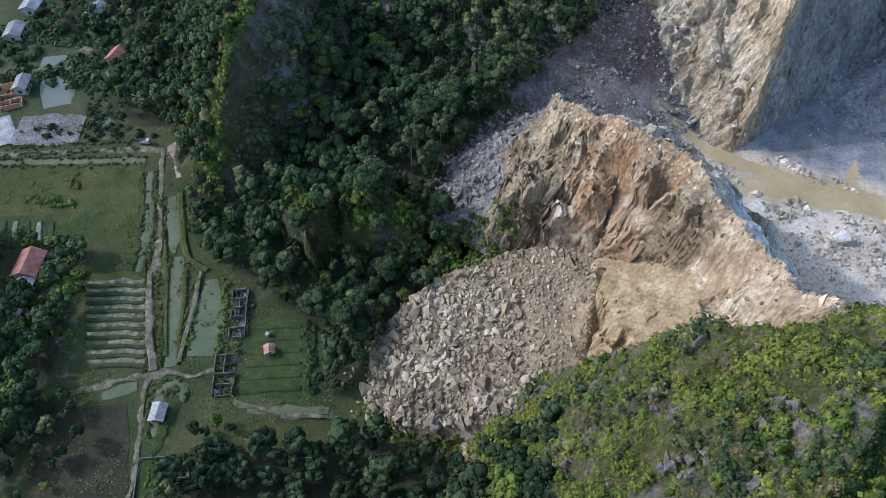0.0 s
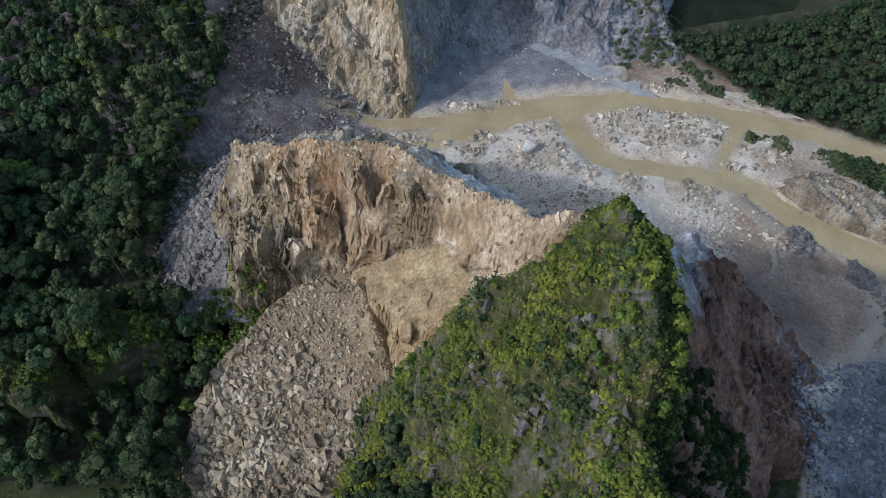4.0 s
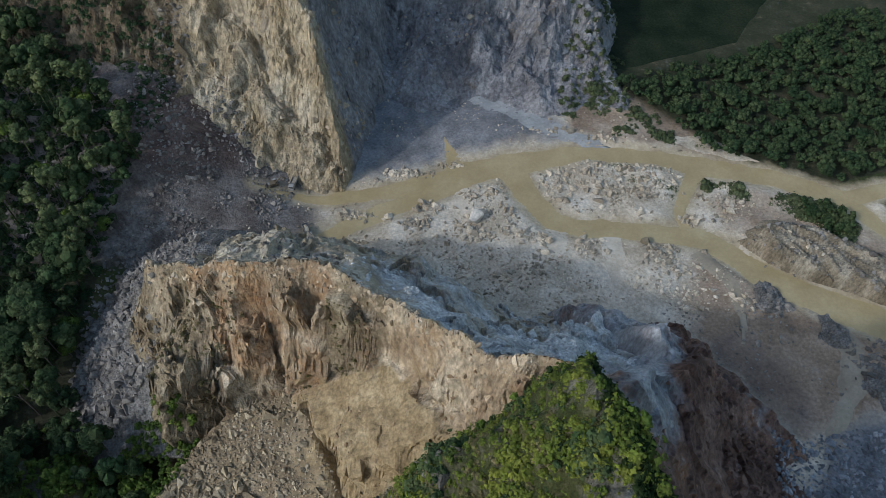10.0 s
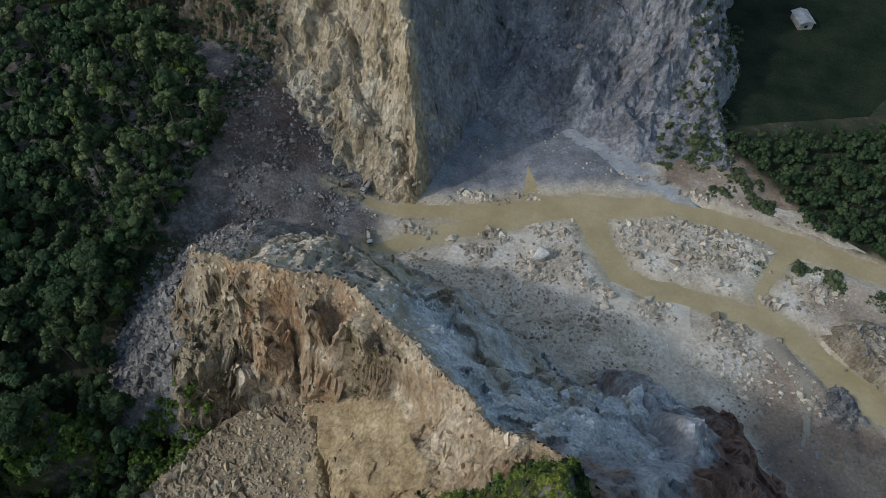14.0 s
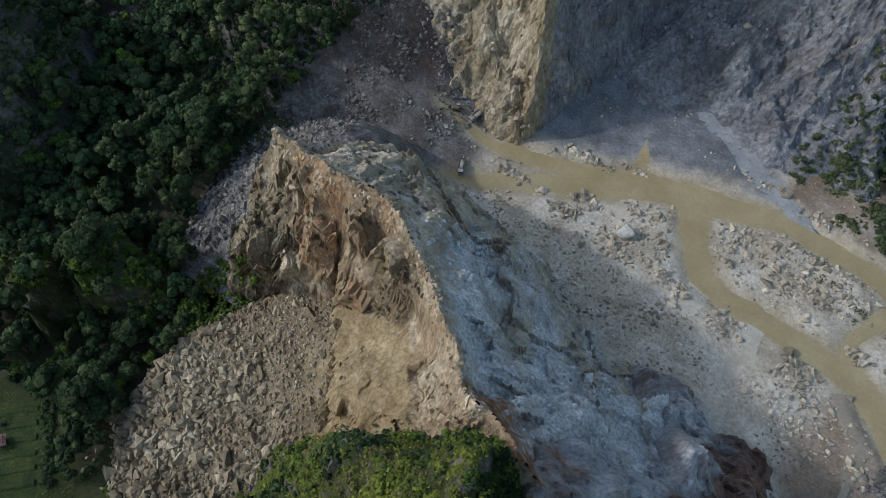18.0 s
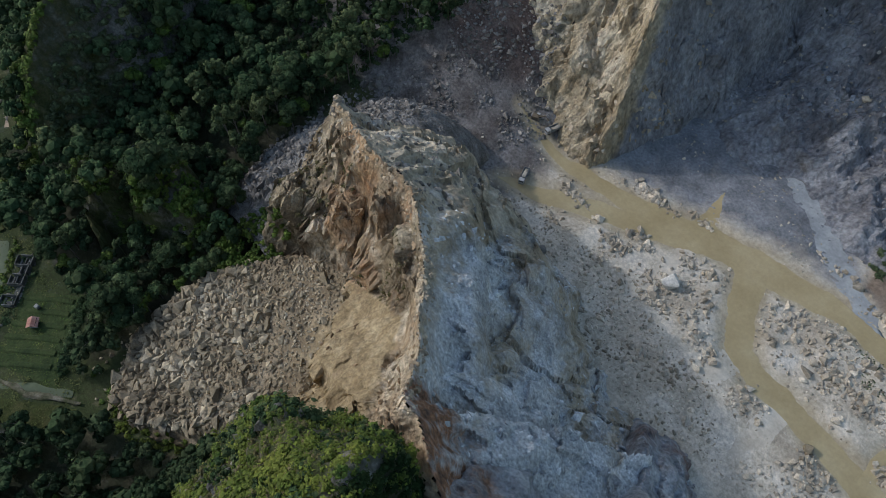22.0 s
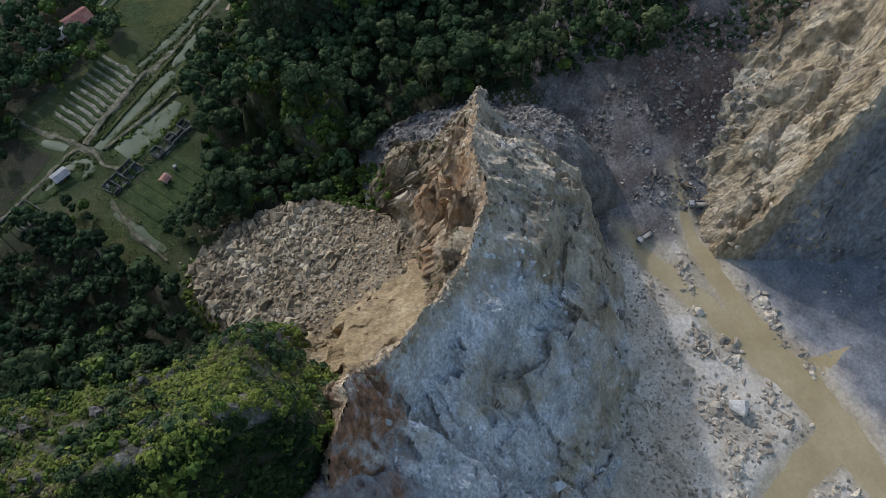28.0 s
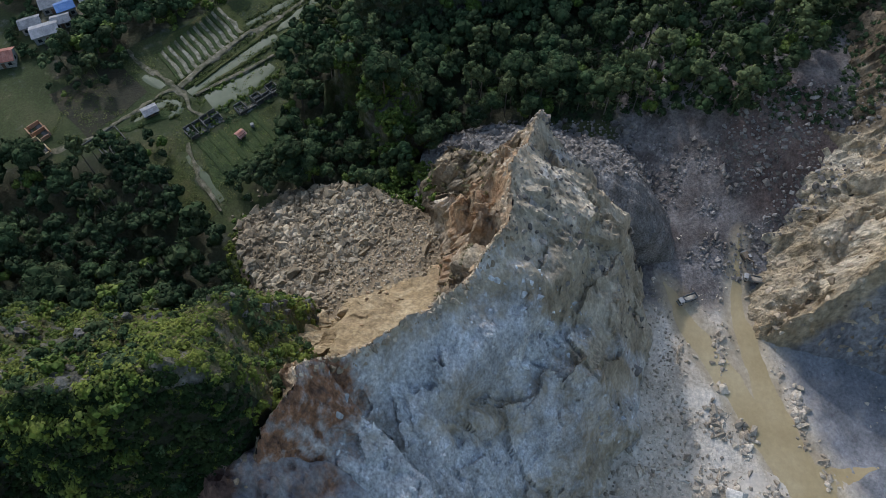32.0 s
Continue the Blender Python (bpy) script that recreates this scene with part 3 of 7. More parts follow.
M_pitstone = surface("blue_grey_pit_stone", [(0.11, 0.118, 0.135), (0.185, 0.195, 0.213), (0.29, 0.3, 0.318)], 6, 0.93, 0.5, 0.5, 0.5, vary="island")
M_palestone = surface("pale_quarry_stone", [(0.3, 0.248, 0.172), (0.42, 0.36, 0.268), (0.55, 0.487, 0.382)], 9, 0.92, 0.5, 0.5, 0.5, vary="object")
M_palestones = surface("pale_quarry_stones", [(0.3, 0.248, 0.172), (0.42, 0.36, 0.268), (0.55, 0.487, 0.382)], 9, 0.92, 0.5, 0.5, 0.5, vary="island")
M_mud = surface("wet_yellow_mud", [(0.33, 0.255, 0.12), (0.38, 0.30, 0.15), (0.43, 0.35, 0.19)], 14, 0.42, 0.06, 0.6, 1.0, spec=0.5, grit=0.3)
M_leaf = surface("broad_leaves", [(0.023, 0.042, 0.017), (0.04, 0.061, 0.024), (0.068, 0.085, 0.036)], 5, 0.9, 0.0, None, 0.5, vary="island", spec=0.1, both=True)
M_leafdark = surface("dark_broad_leaves", [(0.018, 0.034, 0.015), (0.032, 0.05, 0.021), (0.056, 0.072, 0.031)], 5, 0.9, 0.0, None, 0.5, vary="island", spec=0.1, both=True)
M_leaf2 = surface("thin_grey_leaves", [(0.048, 0.066, 0.027), (0.078, 0.098, 0.039), (0.125, 0.14, 0.058)], 9, 0.9, 0.0, None, 0.5, vary="island", spec=0.1)
M_leaf3 = surface("fresh_leaves", [(0.046, 0.08, 0.01), (0.078, 0.116, 0.015), (0.125, 0.152, 0.026)], 7, 0.75, 0.0, None, 0.5, vary="island", spec=0.25)
M_bush2 = surface("grey_green_leaves", [(0.0467, 0.0612, 0.0255), (0.0723, 0.0892, 0.0382), (0.106, 0.119, 0.0553)], 7, 0.8, 0.0, None, 0.5, vary="island", spec=0.2)
M_dry = surface("dry_scrub", [(0.075, 0.07, 0.025), (0.115, 0.1, 0.042), (0.17, 0.145, 0.078)], 5, 0.85, 0.0, None, 0.5, vary="island", spec=0.2)
M_bush = surface("bright_shrub_leaves", [(0.052, 0.076, 0.008), (0.094, 0.12, 0.013), (0.15, 0.165, 0.022)], 5, 0.75, 0.0, None, 0.6, vary="island", spec=0.25)
# leaves for the hill's shaded side: the shade is in the base colour
M_shadeleaf = surface("shade_toned_matt_leaves", [(0.013, 0.024, 0.009), (0.022, 0.036, 0.012), (0.038, 0.052, 0.018)], 5, 0.95, 0.0, None, 0.5, vary="island", spec=0.05)
M_bark = surface("grey_bark", [(0.12, 0.10, 0.08), (0.18, 0.16, 0.13)], 1.0, 0.95, 0.4)
M_water = surface("green_pond_water", [(0.095, 0.115, 0.066), (0.135, 0.15, 0.09)], 12, 0.4, 0.0, spec=0.07, grit=0.3)
M_palewater = surface("pale_muddy_pond", [(0.12, 0.14, 0.115), (0.16, 0.175, 0.15)], 6, 0.4, 0.0, spec=0.12, grit=0.3)
M_dirt = surface("pale_dirt", [(0.06, 0.066, 0.028), (0.125, 0.115, 0.07), (0.235, 0.21, 0.15)], 2.2, 0.95, 0.4, 0.5, 0.6)

# ---- the ground ----
far = np.concatenate([-np.geomspace(4500, 330, 14), np.arange(-300, -70, 2.6), np.arange(-70, 172, 1.3), np.arange(172, 262, 2.6), np.geomspace(290, 4500, 14)])
fary = np.concatenate([-np.geomspace(4500, 150, 16), np.arange(-130, 80, 2.6), np.arange(80, 214, 1.3), np.arange(214, 342, 2.6), np.geomspace(370, 4500, 14)])
M_ground = blend("ground_cover", M_grass, M_soil, "wood", 0.2, 5.0)
M_ground = blend("ground_cover", M_ground, M_gravel, "quarry", 0.2, 5.0)
M_ground = blend("ground_cover", M_ground, M_earth, "earth", 0.5, 9.0)
M_ground = blend("ground_cover", M_ground, M_scree, "scree", 0.5, 7.0)
# grey ground tone that stands for dust haze hanging in the air
M_hazegrey = surface("haze_grey_ground", [(0.13, 0.132, 0.136), (0.19, 0.192, 0.197), (0.27, 0.272, 0.275)], 8, 0.95, 0.4, 0.7, 0.8)
M_ground = blend("ground_cover", M_ground, M_hazegrey, "haze", 0.6, 6.0)
M_gully = surface("dark_gully_earth", [(0.095, 0.08, 0.07), (0.155, 0.138, 0.124), (0.235, 0.216, 0.2)], 6, 0.95, 0.7, 0.8, 0.8, grit=1.5)
M_ground = blend("ground_cover", M_ground, M_gully, "gully", 0.5, 6.0)
M_bank = surface("red_brown_bank_earth", [(0.085, 0.06, 0.05), (0.13, 0.094, 0.077), (0.19, 0.144, 0.12)], 5, 0.95, 0.7, 0.8, 0.8, grit=1.5)
M_ground = blend("ground_cover", M_ground, M_bank, "bank", 0.5, 6.0)
M_verge = surface("dried_mud_verge", [(0.33, 0.265, 0.165), (0.41, 0.34, 0.225), (0.50, 0.43, 0.31)], 9, 0.9, 0.25, 0.6, 0.9, grit=0.6)
M_ground = blend("ground_cover", M_ground, M_verge, "verge", 0.6, 4.0)
me = grid_mesh("ground", far, fary, ground_z, M_ground)
WOODS = [
    [(-135, 20), (-112, 15), (-100, 19), (-90, 17), (-76, 22), (-64, 12), (-63, 30), (-63, 45), (-66, 60), (-78, 64), (-90, 80), (-94, 100), (-92, 118), (-88, 131), (-84, 145), (-90, 152), (-101, 158), (-121, 176), (-150, 220), (-250, 220), (-250, 120), (-212, 62), (-190, 30), (-163, 36), (-148, 33)],
    [(-58, -90), (-70, -36), (-77, -24), (-68, -14), (-52, 3), (-51, 11), (-40, 13), (-25, 24), (-15, 30), (-6, 10), (6, -40), (10, -90)],
    [(-172, -25), (-142, -6), (-132, -14), (-122, -28), (-112, -38), (-98, -56), (-120, -66), (-130, -90), (-200, -90)],
    [(-196, 31), (-178, 27), (-166, 36), (-172, 52), (-200, 66), (-235, 78), (-262, 52), (-248, 34), (-232, 34), (-228, 44), (-210, 48)],
    [(54, 198), (72, 179), (80, 166), (100, 161), (117, 155), (135, 161), (165, 174), (260, 230), (230, 300), (130, 232), (100, 214), (69, 204)]]
attribute(me, "wood", lambda x, y, z: np.maximum(np.max([inside(x, y, w, 6.0) for w in WOODS], 0), 1.0 * inside(x, y, [(52, 190), (75, 172), (120, 158), (300, 200), (300, 400), (40, 400)], 8.0)))
attribute(me, "quarry", lambda x, y, z: np.clip(inside(x, y, QUARRY, 10.0) + 0.9 * smooth((-42 - x) / 20) * smooth((y - 112) / 12) * smooth((x + 95) / 12) * smooth((185 - y) / 20), 0, 1) * (1 - 0.5 * smooth((-46 - x) / 12)))
attribute(me, "earth", lambda x, y, z: 0.12 + 0.75 * inside(x, y, [(62, 104), (72, 88), (84, 72), (112, 82), (150, 95), (150, 122), (104, 130), (84, 122), (70, 126)], 14.0) + 0.5 * inside(x, y, [(75, 148), (95, 152), (118, 142), (130, 128), (100, 125), (78, 136)], 8.0) + 0.62 * inside(x, y, [(38, 174), (34, 190), (52, 200), (70, 182), (92, 166), (88, 161), (66, 169), (50, 171)], 6.0))
attribute(me, "scree", lambda x, y, z: 0.15 + 0.75 * inside(x, y, [(75, 20), (84, 62), (100, 78), (150, 80), (150, 10)], 12.0))
attribute(me, "verge", lambda x, y, z: 0.1 + 0.72 * smooth((4.5 - road_gap(x, y)) / 5.0))
# hazy area between buttress and haul road, painted on the floor
attribute(me, "haze", lambda x, y, z: 0.1 + 0.75 * inside(x, y, [(-42, 147), (-8, 160), (8, 166), (26, 171), (38, 170), (34, 182), (20, 192), (8, 215), (-40, 205)], 12.0))
attribute(me, "bank", lambda x, y, z: 0.05 + 0.7 * inside(x, y, [(-96, 138), (-78, 136), (-62, 146), (-58, 158), (-72, 168), (-92, 164)], 12.0) + 0.5 * inside(x, y, [(64, 98), (72, 82), (80, 72), (92, 76), (88, 92), (74, 104)], 12.0))
attribute(me, "gully", lambda x, y, z: 0.12 + 0.75 * smooth((-32 - x) / 14) * smooth((y - 108) / 10))
ground = tagged(new("ground", me), "green valley ground and pale gravel quarry floor", "ground", kind="structure")

# ---- hills and cliffs ----
def landform(name, box, step, zfun, material, label="", category="", sink=1.2, parent=None, only=None, masks=(), flat=True, broken=None):
    xs, ys = np.arange(box[0], box[1], step), np.arange(box[2], box[3], step)
    me = grid_mesh(name, xs, ys, lambda x, y: np.maximum(zfun(x, y), ground_z(x, y) - sink - 1.5), material,
                   keep=lambda x, y, z: z > ground_z(x, y) - sink, only=only, smooth_faces=not flat, shift=broken and (lambda x, y: ledges(x, y, zfun, *broken)))
    for key, fun in masks:
        attribute(me, key, fun)
    ob = new(name, me)
    ob.parent = parent
    return tagged(ob, label, category)


BROKEN_RIDGE, BROKEN_MOUNTAIN = (181, 1.15, RIDGE), (191, 0.7)


def ridge_side(x, y):
    d, side, _, _ = crest(x + 1.6 * fbm(x, y, 12, 3, 21), y + 1.6 * fbm(x, y, 12, 3, 22), RIDGE)
    return d * side


M_ledge = surface("tan_earth_ledge", [(0.2, 0.148, 0.078), (0.29, 0.222, 0.122), (0.39, 0.315, 0.19)], 5, 0.95, 0.45, 0.6, 0.8, relief=1.2, grit=1.3)
M_front = blend("ochre_front", blend("tan_and_brown", M_tan, M_brown, "dark", 0.35, 3.0), M_rust, "rust", 0.3, 3.0)
M_front = blend("ochre_front", M_front, M_ledge, "earth", 0.3, 3.0)
M_olive = surface("olive_grey_rock", [(0.2, 0.152, 0.088), (0.32, 0.26, 0.165), (0.44, 0.375, 0.26)], 5, 0.93, 0.8, 0.9, 0.8, relief=1.3, grit=1.6, cracks=1.8)
M_front = blend("ochre_front", M_front, M_olive, "olive", 0.35, 3.0)
M_rustdark = surface("dark_rust_rock", [(0.17, 0.11, 0.08), (0.38, 0.2, 0.105), (0.5, 0.44, 0.4)], 2.2, 0.92, 1.0, 1.0, 0.9, relief=1.3, grit=1.8, fall=0.6, cracks=2.2)
M_dusty = surface("dusty_brown_grey_rock", [(0.27, 0.222, 0.148), (0.4, 0.34, 0.24), (0.53, 0.465, 0.35)], 6, 0.93, 0.5, 1.0, 0.9, relief=1.0, grit=1.0, fall=0.6, cracks=2.2)
M_quarryface = blend("quarry_face_rock", blend("blue_and_tan", M_blue, M_dusty, "tan", 0.4, 3.0), M_rustdark, "rust", 0.3, 3.0)
ridge = tagged(new("rock_ridge"), "blasted limestone ridge with ochre front and blue-grey quarry face", "cliff")
landform("front_face", (-100, 45, 20, 132), 0.38, ridge_z, M_front, "ochre and brown weathered rock face", parent=ridge, only=lambda x, y: ridge_side(x, y) <= 0, broken=BROKEN_RIDGE,
         masks=(("dark", lambda x, y, z: 0.43 + 0.36 * fbm(x, 0.7 * y, 5.5, 3, 101) - 0.010 * (z - 36) - 0.30 * smooth((x + 14) / 8) + 0.5 * np.exp(-((x + 19.5) ** 2 + (y - 74.5) ** 2) / 40) + 0.18 * np.exp(-((x + 55) ** 2 + (y - 70) ** 2) / 60)),
                ("rust", lambda x, y, z: 0.30 + 0.38 * np.exp(-((x + 40) / 7) ** 2) * smooth((z - 26) / 10) + 0.16 * np.exp(-((x + 26) / 4) ** 2) + 0.04 * smooth((x + 11) / 6) * smooth((z - 38) / 10) + 0.22 * fbm(x, 0.7 * y, 5, 3, 103)),
                ("earth", lambda x, y, z: 0.15 + 0.6 * smooth((ledge_z(x, y)[2] - 0.3) / 2) * smooth((x + 34) / 4) * smooth((4 - x) / 4) + 0.2 * fbm(x, y, 5, 3, 114)),
                ("olive", lambda x, y, z: 0.16 + 0.5 * np.exp(-((x + 19.5) ** 2 + 0.5 * (y - 75) ** 2) / 14) + 0.45 * smooth((-46 - x) / 8) + 0.2 * fbm(x, y, 6, 3, 113))))
landform("quarry_face", (-100, 45, 20, 132), 0.42, ridge_z, M_quarryface, "blue-grey freshly blasted limestone face", parent=ridge, only=lambda x, y: ridge_side(x, y) > 0, broken=BROKEN_RIDGE,
         masks=(("tan", lambda x, y, z: 0.22 + 0.62 * smooth((-11 - x) / 16) + 0.10 * smooth((20 - z) / 16) + 0.16 * np.exp(-((x - 16) ** 2 + (y - 96) ** 2) / 150) + 0.34 * np.exp(-((x + 14) ** 2 + (y - 105) ** 2) / 40) + 0.16 * np.exp(-((x - 4) ** 2 + (y - 79) ** 2) / 30) + 0.34 * fbm(x + 0.5 * y, 0.35 * y, 7, 3, 105) + 0.36 * smooth((8 - ridge_side(x, y)) / 9) * smooth((10 - x) / 10)),
                ("rust", lambda x, y, z: 0.22 + (0.42 + 0.45 * fbm(x, y, 6, 3, 106)) * smooth((x - 2) / 8) * smooth((65 - y) / 9) + 0.06 * smooth((24 - z) / 14) * smooth((x - 12) / 12))))
M_apron = surface("blue_grey_rock_apron", [(0.22, 0.225, 0.235), (0.34, 0.345, 0.352), (0.48, 0.48, 0.478)], 5, 0.92, 0.6, 0.9, 0.8, relief=1.1, grit=1.2, fall=0.6, cracks=2.4)
scree = landform("scree_cone", (-100, -48, 60, 130), 0.8, scree_z, M_talus, "grey-brown scree cone at the ridge's end", "scree", 0.6)
spur = landform("rock_spur", (0, 100, 20, 115), 0.65, spur_z, blend("spur_rock", blend("red_and_rust", M_red, M_rustdark, "rust", 0.3, 3.0), M_apron, "grey", 0.4, 4.0), "red-brown blasted rock spur above the quarry pit", "cliff",
                masks=(("grey", lambda x, y, z: 0.14 + 0.55 * np.maximum(smooth((56 - x) / 12) * smooth((y - 51 - 0.76 * (x - 22)) / 6), smooth((44 - x - 0.12 * (70 - y)) / 7) * smooth((y - 44) / 6)) + 0.24 * fbm(x, y, 10, 3, 107)),
                       ("rust", lambda x, y, z: 0.25 + 0.3 * smooth((32 - x) / 8) + 0.22 * smooth((x - 58) / 10) * smooth((y - 62) / 8) + 0.25 * fbm(x, 0.5 * y, 6, 3, 108))))
# soil of the hill's east cliff, its shade put into the colour
M_shadesoil = surface("shade_toned_overgrown_soil", [(0.016, 0.02, 0.010), (0.026, 0.031, 0.015), (0.045, 0.046, 0.026)], 3, 0.95, 1.0, 0.9, 0.45)
M_hill = blend("hill_cover", M_shrubsoil, M_karst, "bare", 0.3, 3.0)
bare = (("bare", lambda x, y, z: 0.33 + 0.22 * fbm(x, y, 9, 3, 201)),)
hill = tagged(new("karst_hill"), "steep karst hill overgrown with bright green shrubs", "hill")
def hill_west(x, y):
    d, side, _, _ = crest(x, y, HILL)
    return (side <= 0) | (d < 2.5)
landform("shrubby_slope", (-60, 100, -90, 75), 0.8, hill_z, M_hill, "sunlit slope covered in shrubs", parent=hill, only=hill_west, masks=bare)
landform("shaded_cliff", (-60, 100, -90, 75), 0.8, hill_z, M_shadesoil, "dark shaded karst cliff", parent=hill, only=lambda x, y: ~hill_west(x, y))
fan = landform("rubble_slope", (-85, 5, -5, 90), 0.8, fan_z, blend("rubble_ground", M_gritt, M_ledge, "earth", 0.3, 3.0), "fan of broken limestone rubble below the ridge", "rubble", 0.6,
               masks=(("earth", lambda x, y, z: 0.1 + 0.6 * np.exp(-((x + 22) ** 2 + (y - 58) ** 2) / 130)),))
M_mount = blend("mountain_rock", blend("cliff_and_grey", M_cliff, M_shadegrey, "grey", 0.4, 4.0), M_brown, "brown", 0.35, 4.0)
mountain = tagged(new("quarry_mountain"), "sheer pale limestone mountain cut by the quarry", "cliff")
# grey: paints shade on the buttress's far face and the back wall
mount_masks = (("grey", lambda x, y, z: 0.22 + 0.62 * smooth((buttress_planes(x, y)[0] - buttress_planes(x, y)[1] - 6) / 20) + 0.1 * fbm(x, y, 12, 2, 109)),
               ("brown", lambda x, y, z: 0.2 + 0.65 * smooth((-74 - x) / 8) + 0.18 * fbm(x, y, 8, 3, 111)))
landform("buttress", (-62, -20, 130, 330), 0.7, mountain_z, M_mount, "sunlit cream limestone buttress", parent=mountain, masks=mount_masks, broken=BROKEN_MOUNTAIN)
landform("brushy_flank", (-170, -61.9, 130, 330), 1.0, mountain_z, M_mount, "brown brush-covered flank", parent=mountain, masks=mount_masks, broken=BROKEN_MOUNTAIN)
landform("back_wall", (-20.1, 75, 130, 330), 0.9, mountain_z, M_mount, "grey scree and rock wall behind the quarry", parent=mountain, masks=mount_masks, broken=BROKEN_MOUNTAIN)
fin = tagged(new("karst_fin"), "wooded karst fin with a dark cliff", "hill")
landform("wooded_slope", (-260, -90, -10, 160), 1.1, fin_z, M_hill, "wooded western slope", parent=fin, only=lambda x, y: crest(x, y, FIN)[1] <= 0, masks=bare)
landform("dark_cliff", (-260, -90, -10, 160), 1.1, fin_z, blend("fin_cliff", M_shrubsoil, M_karst, "bare", 0.4, 5.0), "dark eastern cliff", parent=fin, only=lambda x, y: crest(x, y, FIN)[1] > 0, masks=(("bare", lambda x, y, z: 0.34 + 0.4 * smooth((y - 56) / 8) + 0.2 * fbm(x, y, 9, 3, 201)),))
knob = landform("karst_outcrop", (-110, -66, 28, 72), 0.8, knob_z, M_hill, "karst outcrop overgrown with vines and trees", "hill", masks=bare)

spoil = landform("spoil_bank", (74, 136, 102, 146), 0.7, mound_z, M_spoil, "gullied bank of brown quarry spoil between the haul roads", "spoil bank", 0.4)

for cx, cy, r, _ in ISLETS:
    landform("mud_islet", (cx - r - 3, cx + r + 3, cy - r - 4, cy + r + 4), 0.5, islet_z, M_talus, "low islet of dark stony ground in the pit's mud", "mound", 0.3)

# ---- roads ----
def ribbon(name, pts, width, material, label, category, lift=0.1, kind="structure", step=1.2, ragged=0.5, zf=None):
    """A strip along the line that follows the ground, with a ragged edge."""
    zf = zf or ground_z
    p = np.array(pts, float)
    cum = np.concatenate([[0], np.cumsum(np.hypot(*np.diff(p, axis=0).T))])
    n = max(4, int(cum[-1] / step))
    t = np.linspace(0, cum[-1], n)
    cx, cy = np.interp(t, cum, p[:, 0]), np.interp(t, cum, p[:, 1])
    for _ in range(6):
        cx[1:-1], cy[1:-1] = (cx[:-2] + 2 * cx[1:-1] + cx[2:]) / 4, (cy[:-2] + 2 * cy[1:-1] + cy[2:]) / 4
    w = np.interp(t, cum, width if hasattr(width, "__len__") else [width] * len(p))
    tx, ty = np.gradient(cx), np.gradient(cy)
    nn = np.hypot(tx, ty)
    nx, ny = -ty / nn, tx / nn
    k = 6
    verts, faces = [], []
    for j in range(k + 1):
        f = j / k - 0.5
        off = f * w + (ragged * fbm(t + 40 * np.sign(f), t * 0 + j // k * 9, 4, 3, len(pts)) if j in (0, k) else 0)
        x, y = cx + nx * off, cy + ny * off
        z = zf(x, y) + lift * (1 if 0 < j < k else 0.2)
        verts += list(zip(x, y, z))
    for j in range(k):
        for i in range(n - 1):
            faces.append((j * n + i, (j + 1) * n + i, (j + 1) * n + i + 1, j * n + i + 1))
    return tagged(new(name, mesh_of(name, verts, faces, material)), label, category, kind=kind)


for k, (pts, w) in enumerate(ROAD_PLAN):
    ribbon("road", pts, w, M_mud, "wet yellow mud haul road on the quarry floor", "road", 0.06 + 0.03 * k)
M_paledust = surface("pale_grey_road_dust", [(0.27, 0.275, 0.27), (0.33, 0.335, 0.325), (0.4, 0.4, 0.385)], 7, 0.95, 0.15, 0.5, 1.0, grit=0.5)
M_sand = surface("pale_sandy_dust", [(0.46, 0.395, 0.3), (0.55, 0.485, 0.38), (0.63, 0.565, 0.46)], 7, 0.95, 0.2, 0.5, 1.0, grit=0.5)
M_wetpit = surface("wet_brown_mud", [(0.225, 0.185, 0.13), (0.285, 0.24, 0.17), (0.35, 0.3, 0.22)], 9, 0.55, 0.1, 0.6, 1.0, spec=0.4, grit=0.5)
for k, (pts, w, m) in enumerate((([(1, 156), (-0.5, 163), (-2, 167), (-3, 171)], [8, 4, 2, 0.4], M_mud), ([(2.5, 150), (3, 140), (3, 128), (2, 118)], [5, 4, 4.5, 0.8], M_sand), ([(31, 136), (30, 128), (27, 120)], [7, 5, 0.8], M_sand),
                                 ([(46, 133), (45.5, 125), (45, 116)], [6, 6.5, 1.0], M_sand), ([(80, 127), (86, 131), (94, 133)], [4, 3.5, 2], M_sand))):
    ribbon("track", pts, w, m, "soft dusty side track on the quarry floor", "track", 0.035 + 0.003 * k, ragged=0.8)
for pts, w in (([(96, 112), (101, 108), (103.5, 98), (101, 88), (95, 78), (90, 72)], [7, 6, 5.5, 6, 5, 1.5]), ([(70, 128), (76, 118), (78, 108), (76, 98)], [6, 4.5, 3.5, 1.0])):
    ribbon("track", pts, w, M_wetpit, "smooth wet mud lane in the quarry pit", "track", 0.05, ragged=0.9)
ribbon("road", [(-12, 202), (4, 192), (18, 184.5), (30, 177), (44, 169), (54, 165)], [3, 6.5, 7.5, 7.5, 5.5, 3], M_paledust, "pale dusty quarry track", "road", 0.035, ragged=1.2)

# ---- arrays of small shapes ----
rng = np.random.default_rng(7)
PHI = (1 + 5 ** 0.5) / 2
ICO_V = np.array([(-1, PHI, 0), (1, PHI, 0), (-1, -PHI, 0), (1, -PHI, 0), (0, -1, PHI), (0, 1, PHI), (0, -1, -PHI), (0, 1, -PHI), (PHI, 0, -1), (PHI, 0, 1), (-PHI, 0, -1), (-PHI, 0, 1)]) / math.hypot(1, PHI)
